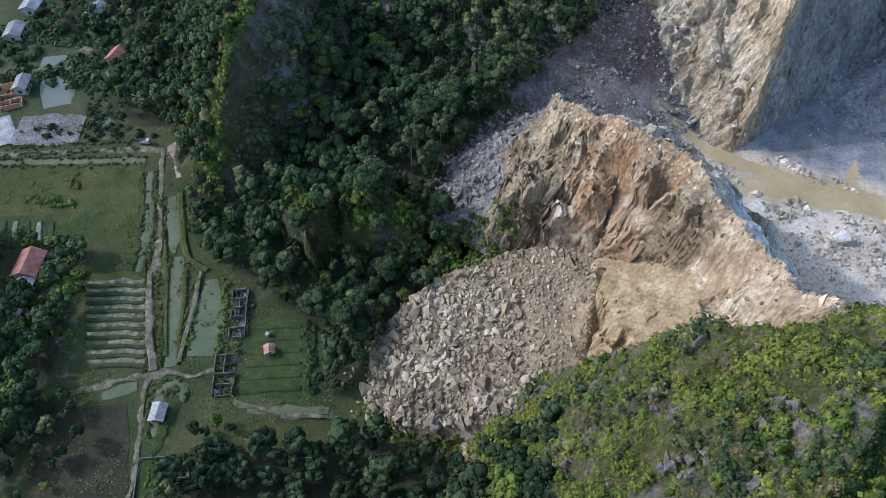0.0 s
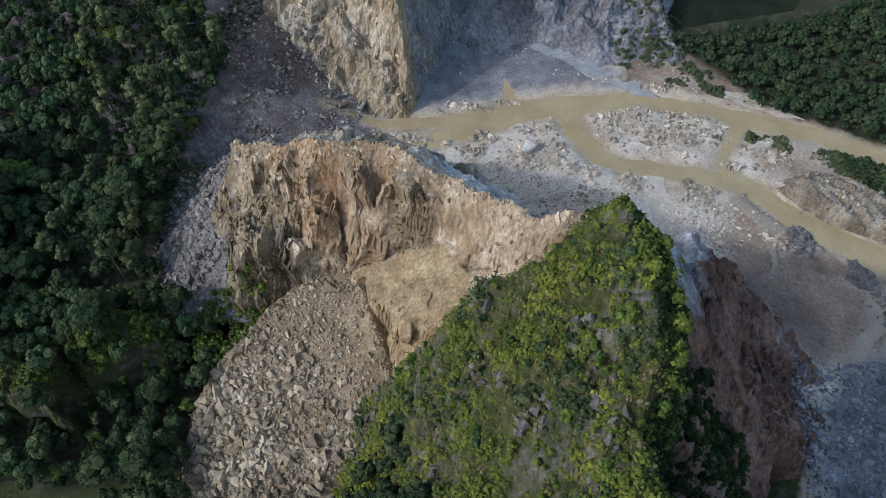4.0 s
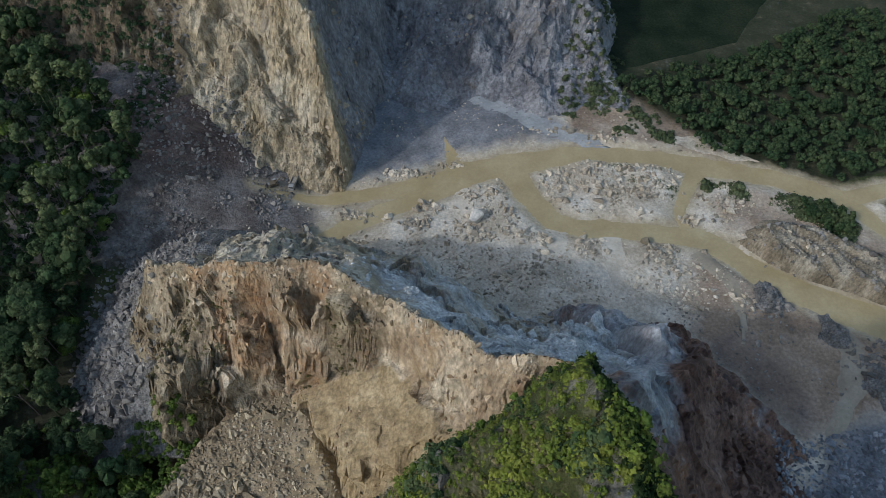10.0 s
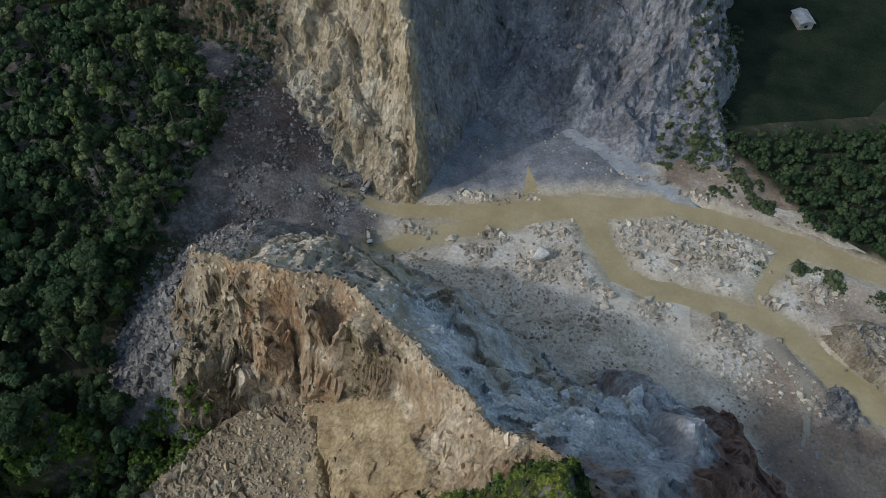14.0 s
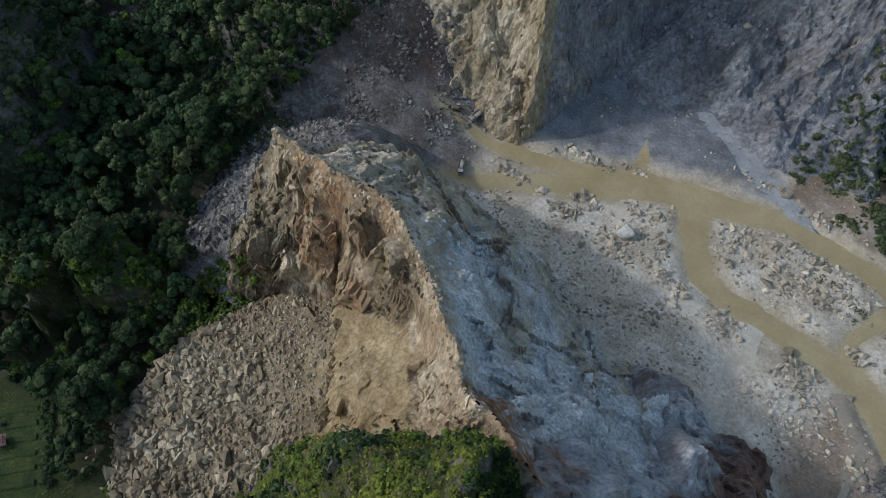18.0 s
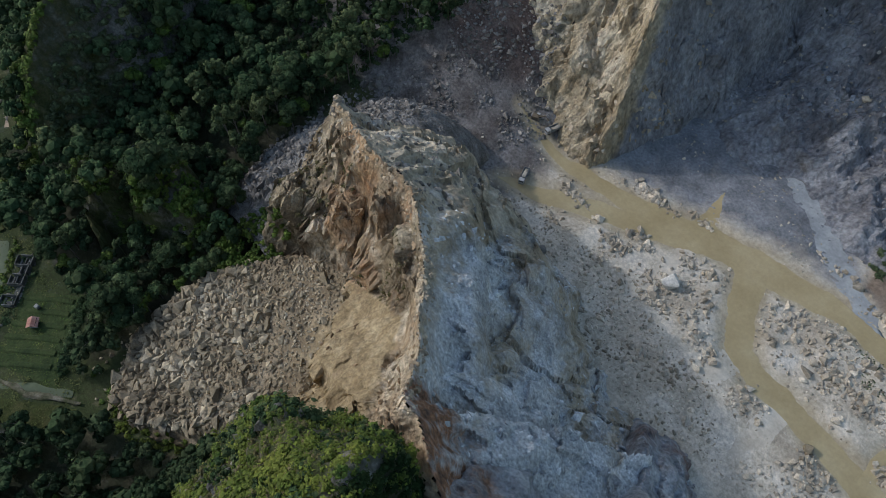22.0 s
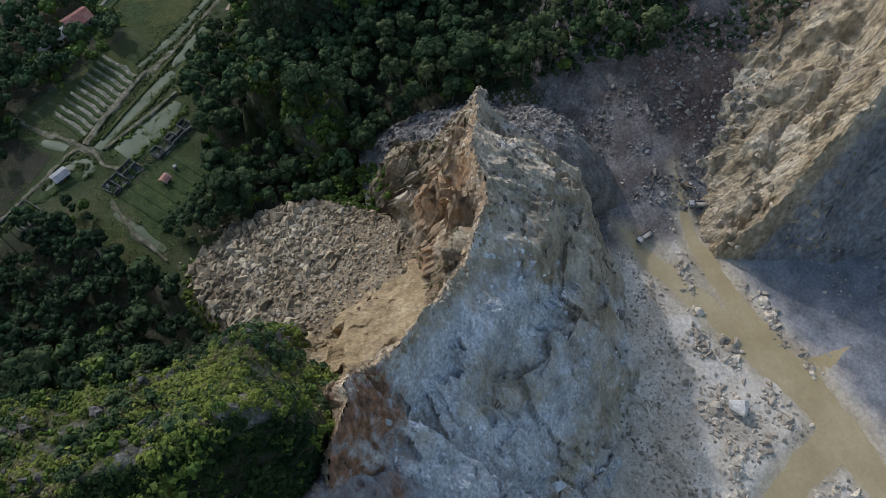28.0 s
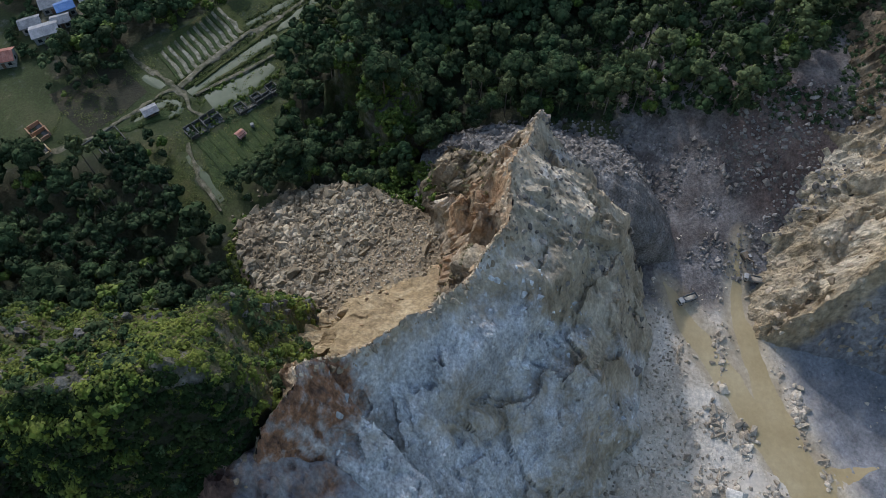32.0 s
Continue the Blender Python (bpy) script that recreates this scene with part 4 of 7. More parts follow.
ICO_F = np.array([(0, 11, 5), (0, 5, 1), (0, 1, 7), (0, 7, 10), (0, 10, 11), (1, 5, 9), (5, 11, 4), (11, 10, 2), (10, 7, 6), (7, 1, 8), (3, 9, 4), (3, 4, 2), (3, 2, 6), (3, 6, 8), (3, 8, 9), (4, 9, 5), (2, 4, 11), (6, 2, 10), (8, 6, 7), (9, 8, 1)])


def joined(parts):
    vs, fs, n = [], [], 0
    for v, f in parts:
        vs.append(v)
        fs.append(f + n)
        n += len(v)
    return np.concatenate(vs), np.concatenate(fs)


def tri_mesh(name, v, f, material):
    me = bpy.data.meshes.new(name)
    me.vertices.add(len(v))
    me.vertices.foreach_set("co", np.asarray(v, np.float32).ravel())
    me.loops.add(f.size)
    me.loops.foreach_set("vertex_index", np.asarray(f, np.int32).ravel())
    me.polygons.add(len(f))
    me.polygons.foreach_set("loop_start", np.arange(0, f.size, 3, dtype=np.int32))
    me.polygons.foreach_set("loop_total", np.full(len(f), 3, np.int32))
    me.polygons.foreach_set("use_smooth", np.zeros(len(f), bool))
    me.materials.append(material)
    me.update()
    return me


def unit(n):
    v = rng.normal(size=(n, 3))
    return v / np.linalg.norm(v, axis=1)[:, None]


def leaves(centres, normals, size):
    """A bent leaf clump (two triangles) at each centre."""
    n = len(centres)
    a = np.cross(normals, unit(n))
    a /= np.linalg.norm(a, axis=1)[:, None] + 1e-9
    b = np.cross(normals, a)
    s = (size * rng.uniform(0.55, 1.35, n))[:, None]
    w = rng.uniform(0.55, 1.0, n)[:, None]
    v = np.stack([centres - a * s, centres + b * s * w - normals * s * 0.25, centres + a * s, centres - b * s * w - normals * s * 0.2], 1).reshape(-1, 3)
    q = np.arange(n)[:, None] * 4
    return v, np.concatenate([q + (0, 1, 2), q + (0, 2, 3)])


def crown(n_lumps, n_leaves, rx, rz, z0, leaf, lump=0.5, bottom=-0.35):
    """A crown of leafy lumps with an uneven outline and gaps."""
    d = unit(n_lumps * 3)
    d = d[d[:, 2] > bottom][:n_lumps]
    c = d * rng.uniform(0.45, 0.75, (len(d), 1)) * (rx, rx, rz) + (0, 0, z0)
    r = lump * rx * rng.uniform(0.7, 1.2, len(d))
    parts = []
    for k in range(len(d)):
        v = ICO_V * rng.uniform(0.78, 1.06, (12, 1)) * r[k] * (1, 1, 0.9) + c[k]
        parts.append((v, ICO_F))
    pick = rng.integers(0, len(d), n_leaves)
    e = unit(n_leaves)
    e[:, 2] = np.abs(e[:, 2]) * 1.1 - 0.25
    e /= np.linalg.norm(e, axis=1)[:, None]
    pos = c[pick] + e * (r[pick] * rng.uniform(0.75, 1.12, n_leaves))[:, None]
    nrm = e + 0.55 * unit(n_leaves)
    nrm /= np.linalg.norm(nrm, axis=1)[:, None]
    parts.append(leaves(pos, nrm, leaf))
    return joined(parts)


def stick(pts, r0, r1, sides=6):
    """A tapered, bent stem through the points."""
    p = np.array(pts, float)
    n = len(p)
    rad = np.linspace(r0, r1, n)
    ang = np.arange(sides) * 2 * math.pi / sides
    v = np.concatenate([p[i] + np.stack([np.cos(ang) * rad[i], np.sin(ang) * rad[i], 0 * ang], 1) for i in range(n)])
    f = []
    for i in range(n - 1):
        for k in range(sides):
            a, b = i * sides + k, i * sides + (k + 1) % sides
            f += [(a, b, b + sides), (a, b + sides, a + sides)]
    return v, np.array(f)


def trunk_shape(height, r, spread, limbs=4):
    parts = [stick([(0, 0, -0.8), (0.1 * r, 0, height * 0.3), (0.4 * r, 0.3 * r, height * 0.62), (0.2, 0.1, height * 0.85)], r, r * 0.35, 7)]
    for k in range(limbs):
        a = k * 2.4 + 0.5
        z = height * (0.45 + 0.09 * k)
        parts.append(stick([(0, 0, z), (math.cos(a) * spread * 0.4, math.sin(a) * spread * 0.4, z + height * 0.12), (math.cos(a) * spread * 0.75, math.sin(a) * spread * 0.75, z + height * 0.2)], r * 0.45, r * 0.12, 5))
    return joined(parts)


def scatter(variants, x, y, z, scale, turn, squash=None, tilt=0.0):
    """One array of all the copies: each a variant, scaled, turned and set down."""
    vs, fs, n = [], [], 0
    which = rng.integers(0, len(variants), len(x))
    for k, (v, f) in enumerate(variants):
        i = np.flatnonzero(which == k)
        if not len(i):
            continue
        c, s = np.cos(turn[i])[:, None], np.sin(turn[i])[:, None]
        sc = scale[i][:, None]
        px, py, pz = v[:, 0][None] * sc, v[:, 1][None] * sc, v[:, 2][None] * sc * (1 if squash is None else squash[i][:, None])
        w = np.stack([px * c - py * s + x[i][:, None], px * s + py * c + y[i][:, None], pz + z[i][:, None]], -1)
        vs.append(w.reshape(-1, 3))
        fs.append((f[None] + (np.arange(len(i)) * len(v))[:, None, None] + n).reshape(-1, 3))
        n += len(i) * len(v)
    return np.concatenate(vs), np.concatenate(fs)


def spread(poly, gap, seed):
    """Jittered places inside an outline."""
    r = np.random.default_rng(seed)
    p = np.array(poly)
    x, y = np.meshgrid(np.arange(p[:, 0].min(), p[:, 0].max(), gap), np.arange(p[:, 1].min(), p[:, 1].max(), gap))
    x = x.ravel() + r.uniform(-0.48, 0.48, x.size) * gap
    y = y.ravel() + r.uniform(-0.48, 0.48, y.size) * gap
    k = inside(x, y, poly, 0.1) > 0.5
    return x[k], y[k]


def stone_shape(seed, n=14):
    r = random.Random(seed)
    bm = bmesh.new()
    k = [r.uniform(0.75, 1.25), r.uniform(0.6, 1.0), r.uniform(0.5, 0.85)]
    turn = Euler((r.uniform(-0.7, 0.7), r.uniform(-0.7, 0.7), r.uniform(0, 6))).to_matrix()
    for _ in range(n):
        v = [r.uniform(-0.85, 0.85) for _ in range(3)]
        v[r.randrange(3)] = r.choice((-0.85, 0.85)) * r.uniform(0.8, 1.0)
        bm.verts.new(turn @ Vector([a * b for a, b in zip(v, k)]))
    res = bmesh.ops.convex_hull(bm, input=bm.verts)
    bmesh.ops.delete(bm, geom=list({g for g in res["geom_interior"] + res["geom_unused"] if isinstance(g, bmesh.types.BMVert)}), context="VERTS")
    bmesh.ops.triangulate(bm, faces=bm.faces)
    bm.verts.index_update()
    v = np.array([p.co[:] for p in bm.verts])
    f = np.array([[p.index for p in q.verts] for q in bm.faces])
    bm.free()
    return v, f


STONES = [stone_shape(100 + k) for k in range(8)]
STONE_MESHES = [tri_mesh("stone", v, f, M_stone) for v, f in STONES]
PALE_MESHES = [tri_mesh("stone", v, f, M_palestone) for v, f in STONES]
TALUS_MESHES = [tri_mesh("stone", v, f, M_talusblock) for v, f in STONES]


def part_of(parent, name, mesh, m, label=""):
    ob = new(name, mesh)
    ob.parent = parent
    ob.matrix_basis = m
    return tagged(ob, label)


def stones_under(parent, xs, ys, sizes, zf, seed, sink=0.25, meshes=None):
    r = random.Random(seed)
    zs = zf(np.asarray(xs, float), np.asarray(ys, float))
    for x, y, z, s in zip(xs, ys, zs, sizes):
        m = pose(x, y, z + s * (0.45 - sink), r.uniform(-20, 20), r.uniform(-20, 20), r.uniform(0, 360)) @ Matrix.Diagonal((s, s, s, 1))
        part_of(parent, "stone", r.choice(meshes or STONE_MESHES), parent.matrix_world.inverted() @ m if parent.matrix_world else m)


def stuff_stones(name, xs, ys, sizes, zf, label, material, parent=None, lift=0.22):
    xs, ys, sizes = np.asarray(xs), np.asarray(ys), np.asarray(sizes)
    v, f = scatter(STONES, xs, ys, zf(xs, ys) + lift * sizes, sizes, rng.uniform(0, 6.3, len(xs)), rng.uniform(0.7, 1.2, len(xs)))
    ob = new(name, tri_mesh(name, v, f, material))
    ob.parent = parent
    return tagged(ob, label, "" if parent else "stones", kind="stuff")


# ---- rubble below the ridge ----
x, y = spread(FAN, 0.88, 11)
s = (x + 30) * 0.47 + (y - 64) * 0.88
low = np.clip((-s - 8) / 40, 0, 1)
size = rng.gamma(2.6, 0.155, len(x)) * (0.6 + 0.95 * low) + 0.16
size = np.where(rng.random(len(x)) < 0.03 + 0.08 * low, rng.uniform(0.8, 1.6, len(x)), size)
ok = fan_z(x, y) > np.maximum(np.maximum(hill_z(x, y), ridge_z(x, y)), ground_z(x, y)) - 0.3
ok &= rng.random(len(x)) > 0.85 * np.exp(-((x + 22) ** 2 + (y - 58) ** 2) / 110)
x, y, size = x[ok], y[ok], size[ok]
rubble_top = lambda a, b: np.maximum(np.maximum(fan_z(a, b), ridge_z(a, b)), ground_z(a, b))
big = np.argsort(-size)[:300]
small = np.argsort(-size)[300:]
stones_under(fan, x[big], y[big], size[big], rubble_top, 5, 0.1)
stuff_stones("small_rubble", x[small], y[small], size[small], rubble_top, "small broken limestone", M_stones, fan, 0.4)
x, y = spread(FAN, 0.92, 12)
ok = rng.random(len(x)) > 0.6 * np.exp(-((x + 22) ** 2 + (y - 58) ** 2) / 110)
x, y = x[ok], y[ok]
stuff_stones("grit", x, y, rng.uniform(0.13, 0.34, len(x)), rubble_top, "coarse limestone grit", M_stones, fan)
# loose blocks rolled into the grass past the toe
x, y = spread([(-50, 8), (-66, 14), (-68, 32), (-60, 30), (-53, 13)], 2.6, 13)
stuff_stones("loose_blocks", x, y, rng.uniform(0.3, 0.95, len(x)), top_z, "grey limestone blocks lying in grass", M_stones)
# scree round the ridge's west end
x, y = spread([(-91, 118), (-94, 100), (-92, 82), (-84, 64), (-74, 64), (-62, 80), (-58, 100), (-66, 120)], 1.15, 14)
size = rng.gamma(2.4, 0.2, len(x)) + 0.15
big = np.argsort(-size)[:200]
small = np.argsort(-size)[200:]
stones_under(scree, x[big], y[big], np.minimum(size[big], 1.35), top_z, 6, meshes=TALUS_MESHES)
stuff_stones("loose_scree", x[small], y[small], size[small], top_z, "grey-brown scree blocks at the ridge foot", M_talusstone, scree)
# the gully west of the quarry
x, y = spread([(-96, 122), (-72, 120), (-52, 130), (-46, 146), (-56, 152), (-70, 172), (-84, 186), (-92, 160)], 1.0, 15)
k = fbm(x, y, 12, 3, 311) > -0.35
x, y = x[k], y[k]
stuff_stones("gully_stones", x, y, rng.gamma(2.0, 0.16, len(x)) + 0.12, top_z, "grey-brown broken stone in the gully", M_talusstone)

# ---- stones on the quarry floor ----
M_boulder = surface("white_limestone_boulder", [(0.50, 0.46, 0.38), (0.62, 0.58, 0.50), (0.72, 0.68, 0.60)], 3, 0.92, 0.4, 0.5, 0.5)
boulder = tagged(new("boulder", tri_mesh("boulder", *stone_shape(31, 40), M_boulder)), "large pale limestone boulder on the quarry floor", "boulder")
boulder.matrix_world = pose(6.8, 137.6, 1.9, 10, 5, 30) @ Matrix.Diagonal((3.5, 3.2, 3.4, 1))
b2 = tagged(new("boulder", tri_mesh("boulder", *stone_shape(32, 22), M_stone)), "ochre boulder beside the mud road", "boulder")
b2.matrix_world = pose(55.2, 130.6, 0.9, 0, 10, 70) @ Matrix.Diagonal((2.0, 1.9, 2.4, 1))
PILES = [(3, 134.5, 3, 3, 20), (8.5, 130.8, 5, 2, 26), (-11, 136, 5, 2, 24), (-7, 142, 6, 2, 26), (5, 147, 3, 2, 14), (11, 148, 2, 2, 10), (20, 132, 4, 2, 20), (25, 130, 4, 3, 18), (40, 129, 5, 4, 18), (57, 127, 5, 4, 20), (63, 121, 5, 4, 16),
         (87, 110, 4.5, 2.5, 20), (104, 92, 5, 4, 22), (112, 99, 5, 3, 14), (70, 139, 3, 3, 12), (-27, 138, 9, 2, 26), (-14, 155, 9, 2, 26), (-2, 159, 5, 1.5, 12), (48, 150, 12, 6, 40), (34, 154, 6, 5, 22),
         (62, 152, 6, 6, 22), (84, 146, 6, 5, 18), (100, 128, 8, 5, 20), (78, 111, 4, 3, 12), (48, 172, 7, 2, 16), (30, 175, 8, 2, 16)]
x, y = spread(MOUND, 2.3, 121)
stones_under(spoil, x, y, np.minimum(rng.gamma(2.0, 0.2, len(x)) + 0.15, 1.1), top_z, 9, 0.2, TALUS_MESHES)
r = random.Random(8)
for px, py, rx, ry, n in PILES:
    pile = tagged(new("stone_pile"), "heap of pale quarried limestone on the quarry floor", "stone heap", group="stone heaps on the quarry floor")
    pile.matrix_world = pose(px, py, 0)
    pts = [(px + r.gauss(0, 0.5) * rx, py + r.gauss(0, 0.5) * ry, min(1.5, r.gammavariate(2.0, 0.21) + 0.25)) for _ in range(int(1.7 * n))]
    zs = top_z(np.array([p[0] for p in pts]), np.array([p[1] for p in pts]))
    for (qx, qy, s), z in zip(pts, zs):
        part_of(pile, "stone", r.choice(TALUS_MESHES if px > 80 and py < 126 else PALE_MESHES), pose(qx - px, qy - py, z + 0.2 * s, r.uniform(-20, 20), r.uniform(-20, 20), r.uniform(0, 360)) @ Matrix.Diagonal((s, s, s, 1)))
def off_road(x, y, gap):
    return road_gap(x, y) > gap


ISLANDS = [[(22, 155.5), (33, 162), (52.5, 163.5), (69, 160.5), (70, 155.5), (61, 141.5), (54, 138.5), (34.5, 140), (24, 146)], [(3, 149), (10, 150.5), (21, 137), (19.5, 131), (11.5, 127), (4, 130), (2, 140)],
           [(34, 131), (44, 132.5), (43.5, 123), (35, 121.5)], [(52.5, 131), (72.5, 131), (72.5, 125.5), (67, 119.5), (55, 119.5), (51.5, 124)], [(73, 152), (81.5, 150.5), (89, 144.5), (80.5, 137), (76, 137), (71, 144.5)],
           [(78, 131), (84.5, 135), (86, 125.5), (80, 128)], [(79, 112.5), (88, 114.5), (92, 111), (88, 105), (80, 106)], [(97.5, 105), (102.5, 106), (104, 101.5), (97.5, 96.5)], [(-14, 141.5), (-3, 146), (0, 127), (-13.5, 126)],
           [(-3, 124.5), (28, 124.5), (27, 112.5), (18, 108), (2, 113)], [(47.5, 119), (78.5, 123), (73.5, 115), (65, 104), (58, 111), (47, 112)], [(105, 97), (112, 99), (116, 97), (115, 92), (103, 92)],
           [(-30, 140), (-20, 147), (-6, 155), (-4, 158), (-22, 154), (-40, 147)], [(84, 134), (104, 136), (120, 126), (126, 114), (104, 120)]]
x, y = spread(QUARRY, 0.92, 16)
heap = np.max([inside(x, y, p, 4.0) for p in ISLANDS], 0)
density = 0.10 + 0.30 * fbm(x, y, 9, 3, 301) + 0.62 * heap * (0.8 + 0.7 * fbm(x, y, 5, 3, 302))
k = (rng.random(len(x)) < density) & off_road(x, y, 0.4) & (top_z(x, y) < ground_z(x, y) + 0.05)
x, y, heap = x[k], y[k], heap[k]
brown = (x > 55) & (y < 128) & (inside(x, y, [(54, 112), (72, 104), (86, 118), (104, 130), (150, 125), (170, 60), (60, 40)], 0.1) > 0.5)
for k, m, label in ((~brown, M_palestones, "pale stones scattered over the quarry floor"), (brown, M_talusstone, "brown stones scattered over the pit")):
    stuff_stones("scattered_stones", x[k], y[k], np.minimum(rng.gamma(1.7, 0.10 + 0.09 * heap[k]) + 0.1, 1.2), top_z, label, m)
x, y = spread([(-25, 182), (-10, 200), (25, 212), (50, 205), (54, 235), (-20, 235)], 2.2, 17)
stuff_stones("scree_stones", x, y, rng.gamma(2.0, 0.12, len(x)) + 0.1, top_z, "pale scree on the back slope", M_palestones)

# ---- blocks that stand proud of the rock faces ----
def crags(name, poly, gap, seed, wanted, size, material, label, parent, sink=0.6, zfun=None, broken=None):
    x, y = spread(poly, gap, seed)
    k = wanted(x, y)
    x, y = x[k], y[k]
    n = len(x)
    s = size(n)
    z = top_z(x, y)
    if broken:
        dx, dy = ledges(x, y, zfun, *broken)
        x, y = x + dx, y + dy
    v, f = scatter(STONES, x, y, z - sink * s + 0.2 * s, s, rng.uniform(0, 6.3, n), rng.uniform(0.8, 1.9, n))
    ob = new(name, tri_mesh(name, v, f, material))
    ob.parent = parent
    return tagged(ob, label, kind="stuff")


RIDGE_AREA = [(-66, 96), (-66, 60), (-40, 52), (8, 46), (30, 46), (45, 80), (20, 112), (-20, 122), (-50, 118)]
crags("crag_debris", RIDGE_AREA, 1.7, 91, lambda x, y: (ridge_side(x, y) < -0.6) & (ridge_z(x, y) > np.maximum(fan_z(x, y), hill_z(x, y))) & (fbm(x, y, 7, 3, 601) > 0.4 * smooth(ledge_z(x, y)[2] / 2)) & (ridge_z(x, y) > 16),
      lambda n: rng.gamma(2.0, 0.16, n) + 0.18, M_crag, "angular ochre rock blocks", ridge, zfun=ridge_z, broken=BROKEN_RIDGE)
crags("crest_debris", RIDGE_AREA, 0.8, 92, lambda x, y: (np.abs(ridge_side(x, y)) < 1.6) & (x < 13) & (rng.random(len(x)) < np.where(x > 2, 0.95, 0.8)), lambda n: np.minimum(rng.gamma(2.0, 0.19, n) + 0.14, 0.75), M_cragpale, "broken pale blocks along the crest", ridge, zfun=ridge_z, broken=BROKEN_RIDGE)
crags("quarry_face_debris", RIDGE_AREA, 2.2, 93, lambda x, y: (ridge_side(x, y) > 1) & (x > -24 + 5 * fbm(x, y, 9, 2, 615)) & ~((x > 14) & (y < 58)) & (ridge_z(x, y) > np.maximum(np.maximum(spur_z(x, y), hill_z(x, y)) + 2, 4)) & (fbm(x, y, 10, 3, 603) > 0.05), lambda n: rng.gamma(2.0, 0.15, n) + 0.18, M_cragblue, "angular blue-grey rock blocks", ridge, zfun=ridge_z, broken=BROKEN_RIDGE)
crags("dusty_debris", RIDGE_AREA, 1.7, 103, lambda x, y: (ridge_side(x, y) > 0.5) & (x < -22 + 5 * fbm(x, y, 9, 2, 615)) & (ridge_z(x, y) > 6) & (fbm(x, y, 8, 3, 617) > -0.1), lambda n: rng.gamma(2.0, 0.17, n) + 0.16, M_talusstone, "dusty brown-grey rock blocks", ridge, zfun=ridge_z, broken=BROKEN_RIDGE)
crags("spur_debris", [(28, 40), (40, 66), (56, 80), (80, 74), (80, 40)], 1.9, 94, lambda x, y: (spur_z(x, y) > np.maximum(hill_z(x, y), 3)) & (fbm(x, y, 9, 3, 605) > 0.0), lambda n: rng.gamma(2.0, 0.2, n) + 0.2, M_red, "red-brown rock blocks", spur)
crags("cliff_debris", [(-60, 152), (-29, 148), (-20, 165), (-22, 190), (-60, 190)], 1.5, 95, lambda x, y: (mountain_z(x, y) > ground_z(x, y) + 2) & (fbm(x, y, 7, 3, 607) > -0.1), lambda n: rng.gamma(2.0, 0.2, n) + 0.2, M_cragpale, "pale jutting rock blocks", mountain, zfun=mountain_z, broken=BROKEN_MOUNTAIN)
crags("back_wall_debris", [(-20, 200), (52, 192), (52, 250), (-20, 250)], 2.4, 96, lambda x, y: fbm(x, y, 9, 3, 609) > -0.1, lambda n: rng.gamma(2.0, 0.22, n) + 0.2, M_pitstone, "grey jutting rock blocks", mountain, zfun=mountain_z, broken=BROKEN_MOUNTAIN)
x, y = spread([(72, 70), (73, 30), (84, 16), (125, 8), (135, 72), (98, 76)], 1.0, 97)
stuff_stones("pit_rubble", x, y, rng.gamma(1.8, 0.19, len(x)) + 0.14, top_z, "blue-grey rubble on the pit floor", M_pitstone)
x, y = spread([(-48, 122), (-20, 116), (5, 110), (28, 104), (46, 112), (30, 126), (0, 127), (-30, 131)], 1.25, 98)
k = off_road(x, y, 0.5) & (top_z(x, y) < ground_z(x, y) + 0.3)
stuff_stones("foot_rubble", x[k], y[k], rng.gamma(1.7, 0.14, int(k.sum())) + 0.1, top_z, "grey rubble at the quarry face's foot", M_palestones)

# ---- trees ----
def tree_kind(height, rx, rz, n_lumps, n_leaves, leaf, lump, material, label, r=0.22):
    t = tagged(new("tree"), label, "tree")
    tr = new("trunk", tri_mesh("trunk", *trunk_shape(height, r, rx), M_bark))
    cr = new("crown", tri_mesh("crown", *crown(n_lumps, n_leaves, rx, rz, height - rz * 0.75, leaf, lump), material))
    tr.parent = cr.parent = t
    return t


KINDS = [tree_kind(8.5, 3.5, 2.9, 19, 820, 0.29, 0.40, M_leaf, "broad-leaved tree with a lumpy dark green crown"),
         tree_kind(7.5, 3.0, 2.5, 16, 700, 0.27, 0.38, M_leafdark, "rounded broad-leaved tree in the dense wood"),
         tree_kind(15.0, 2.4, 4.6, 15, 560, 0.32, 0.40, M_leaf2, "tall slender tree with a thin grey-green crown", 0.2),
         tree_kind(6.0, 2.5, 2.3, 10, 560, 0.28, 0.48, M_leaf3, "small bright green tree at the wood's edge"),
         tree_kind(12.5, 5.0, 4.2, 30, 1300, 0.32, 0.34, M_leaf, "large spreading tree rising above the wood", 0.34)]
FAR_TREES = [crown(10, 92, 3.5, 2.8, 6.0, 0.58, 0.42), crown(9, 82, 3.0, 2.6, 5.4, 0.56, 0.44), joined([crown(9, 130, 2.4, 4.4, 11.0, 0.5, 0.46), stick([(0, 0, -0.5), (0.2, 0.1, 5), (0, 0, 10.0)], 0.2, 0.12, 5)]),
             crown(7, 110, 2.4, 2.2, 4.0, 0.46, 0.55), crown(16, 160, 5.0, 4.0, 9.0, 0.6, 0.36), crown(6, 46, 3.0, 2.4, 4.6, 0.48, 0.52)]
WOODS += [[(-93, 27), (-80, 37), (-69, 30), (-58, 15), (-60, 8), (-66, 8), (-72, 18), (-82, 24)], [(-117, -46), (-105, -31), (-98, -34), (-90, -44), (-89, -49), (-97, -56)],
          [(-142, 25), (-133, 33), (-124, 26), (-112, 15), (-116, 12), (-128, 19), (-137, 21)], [(-80, -16), (-71, -11), (-63, -21), (-70, -27)]]
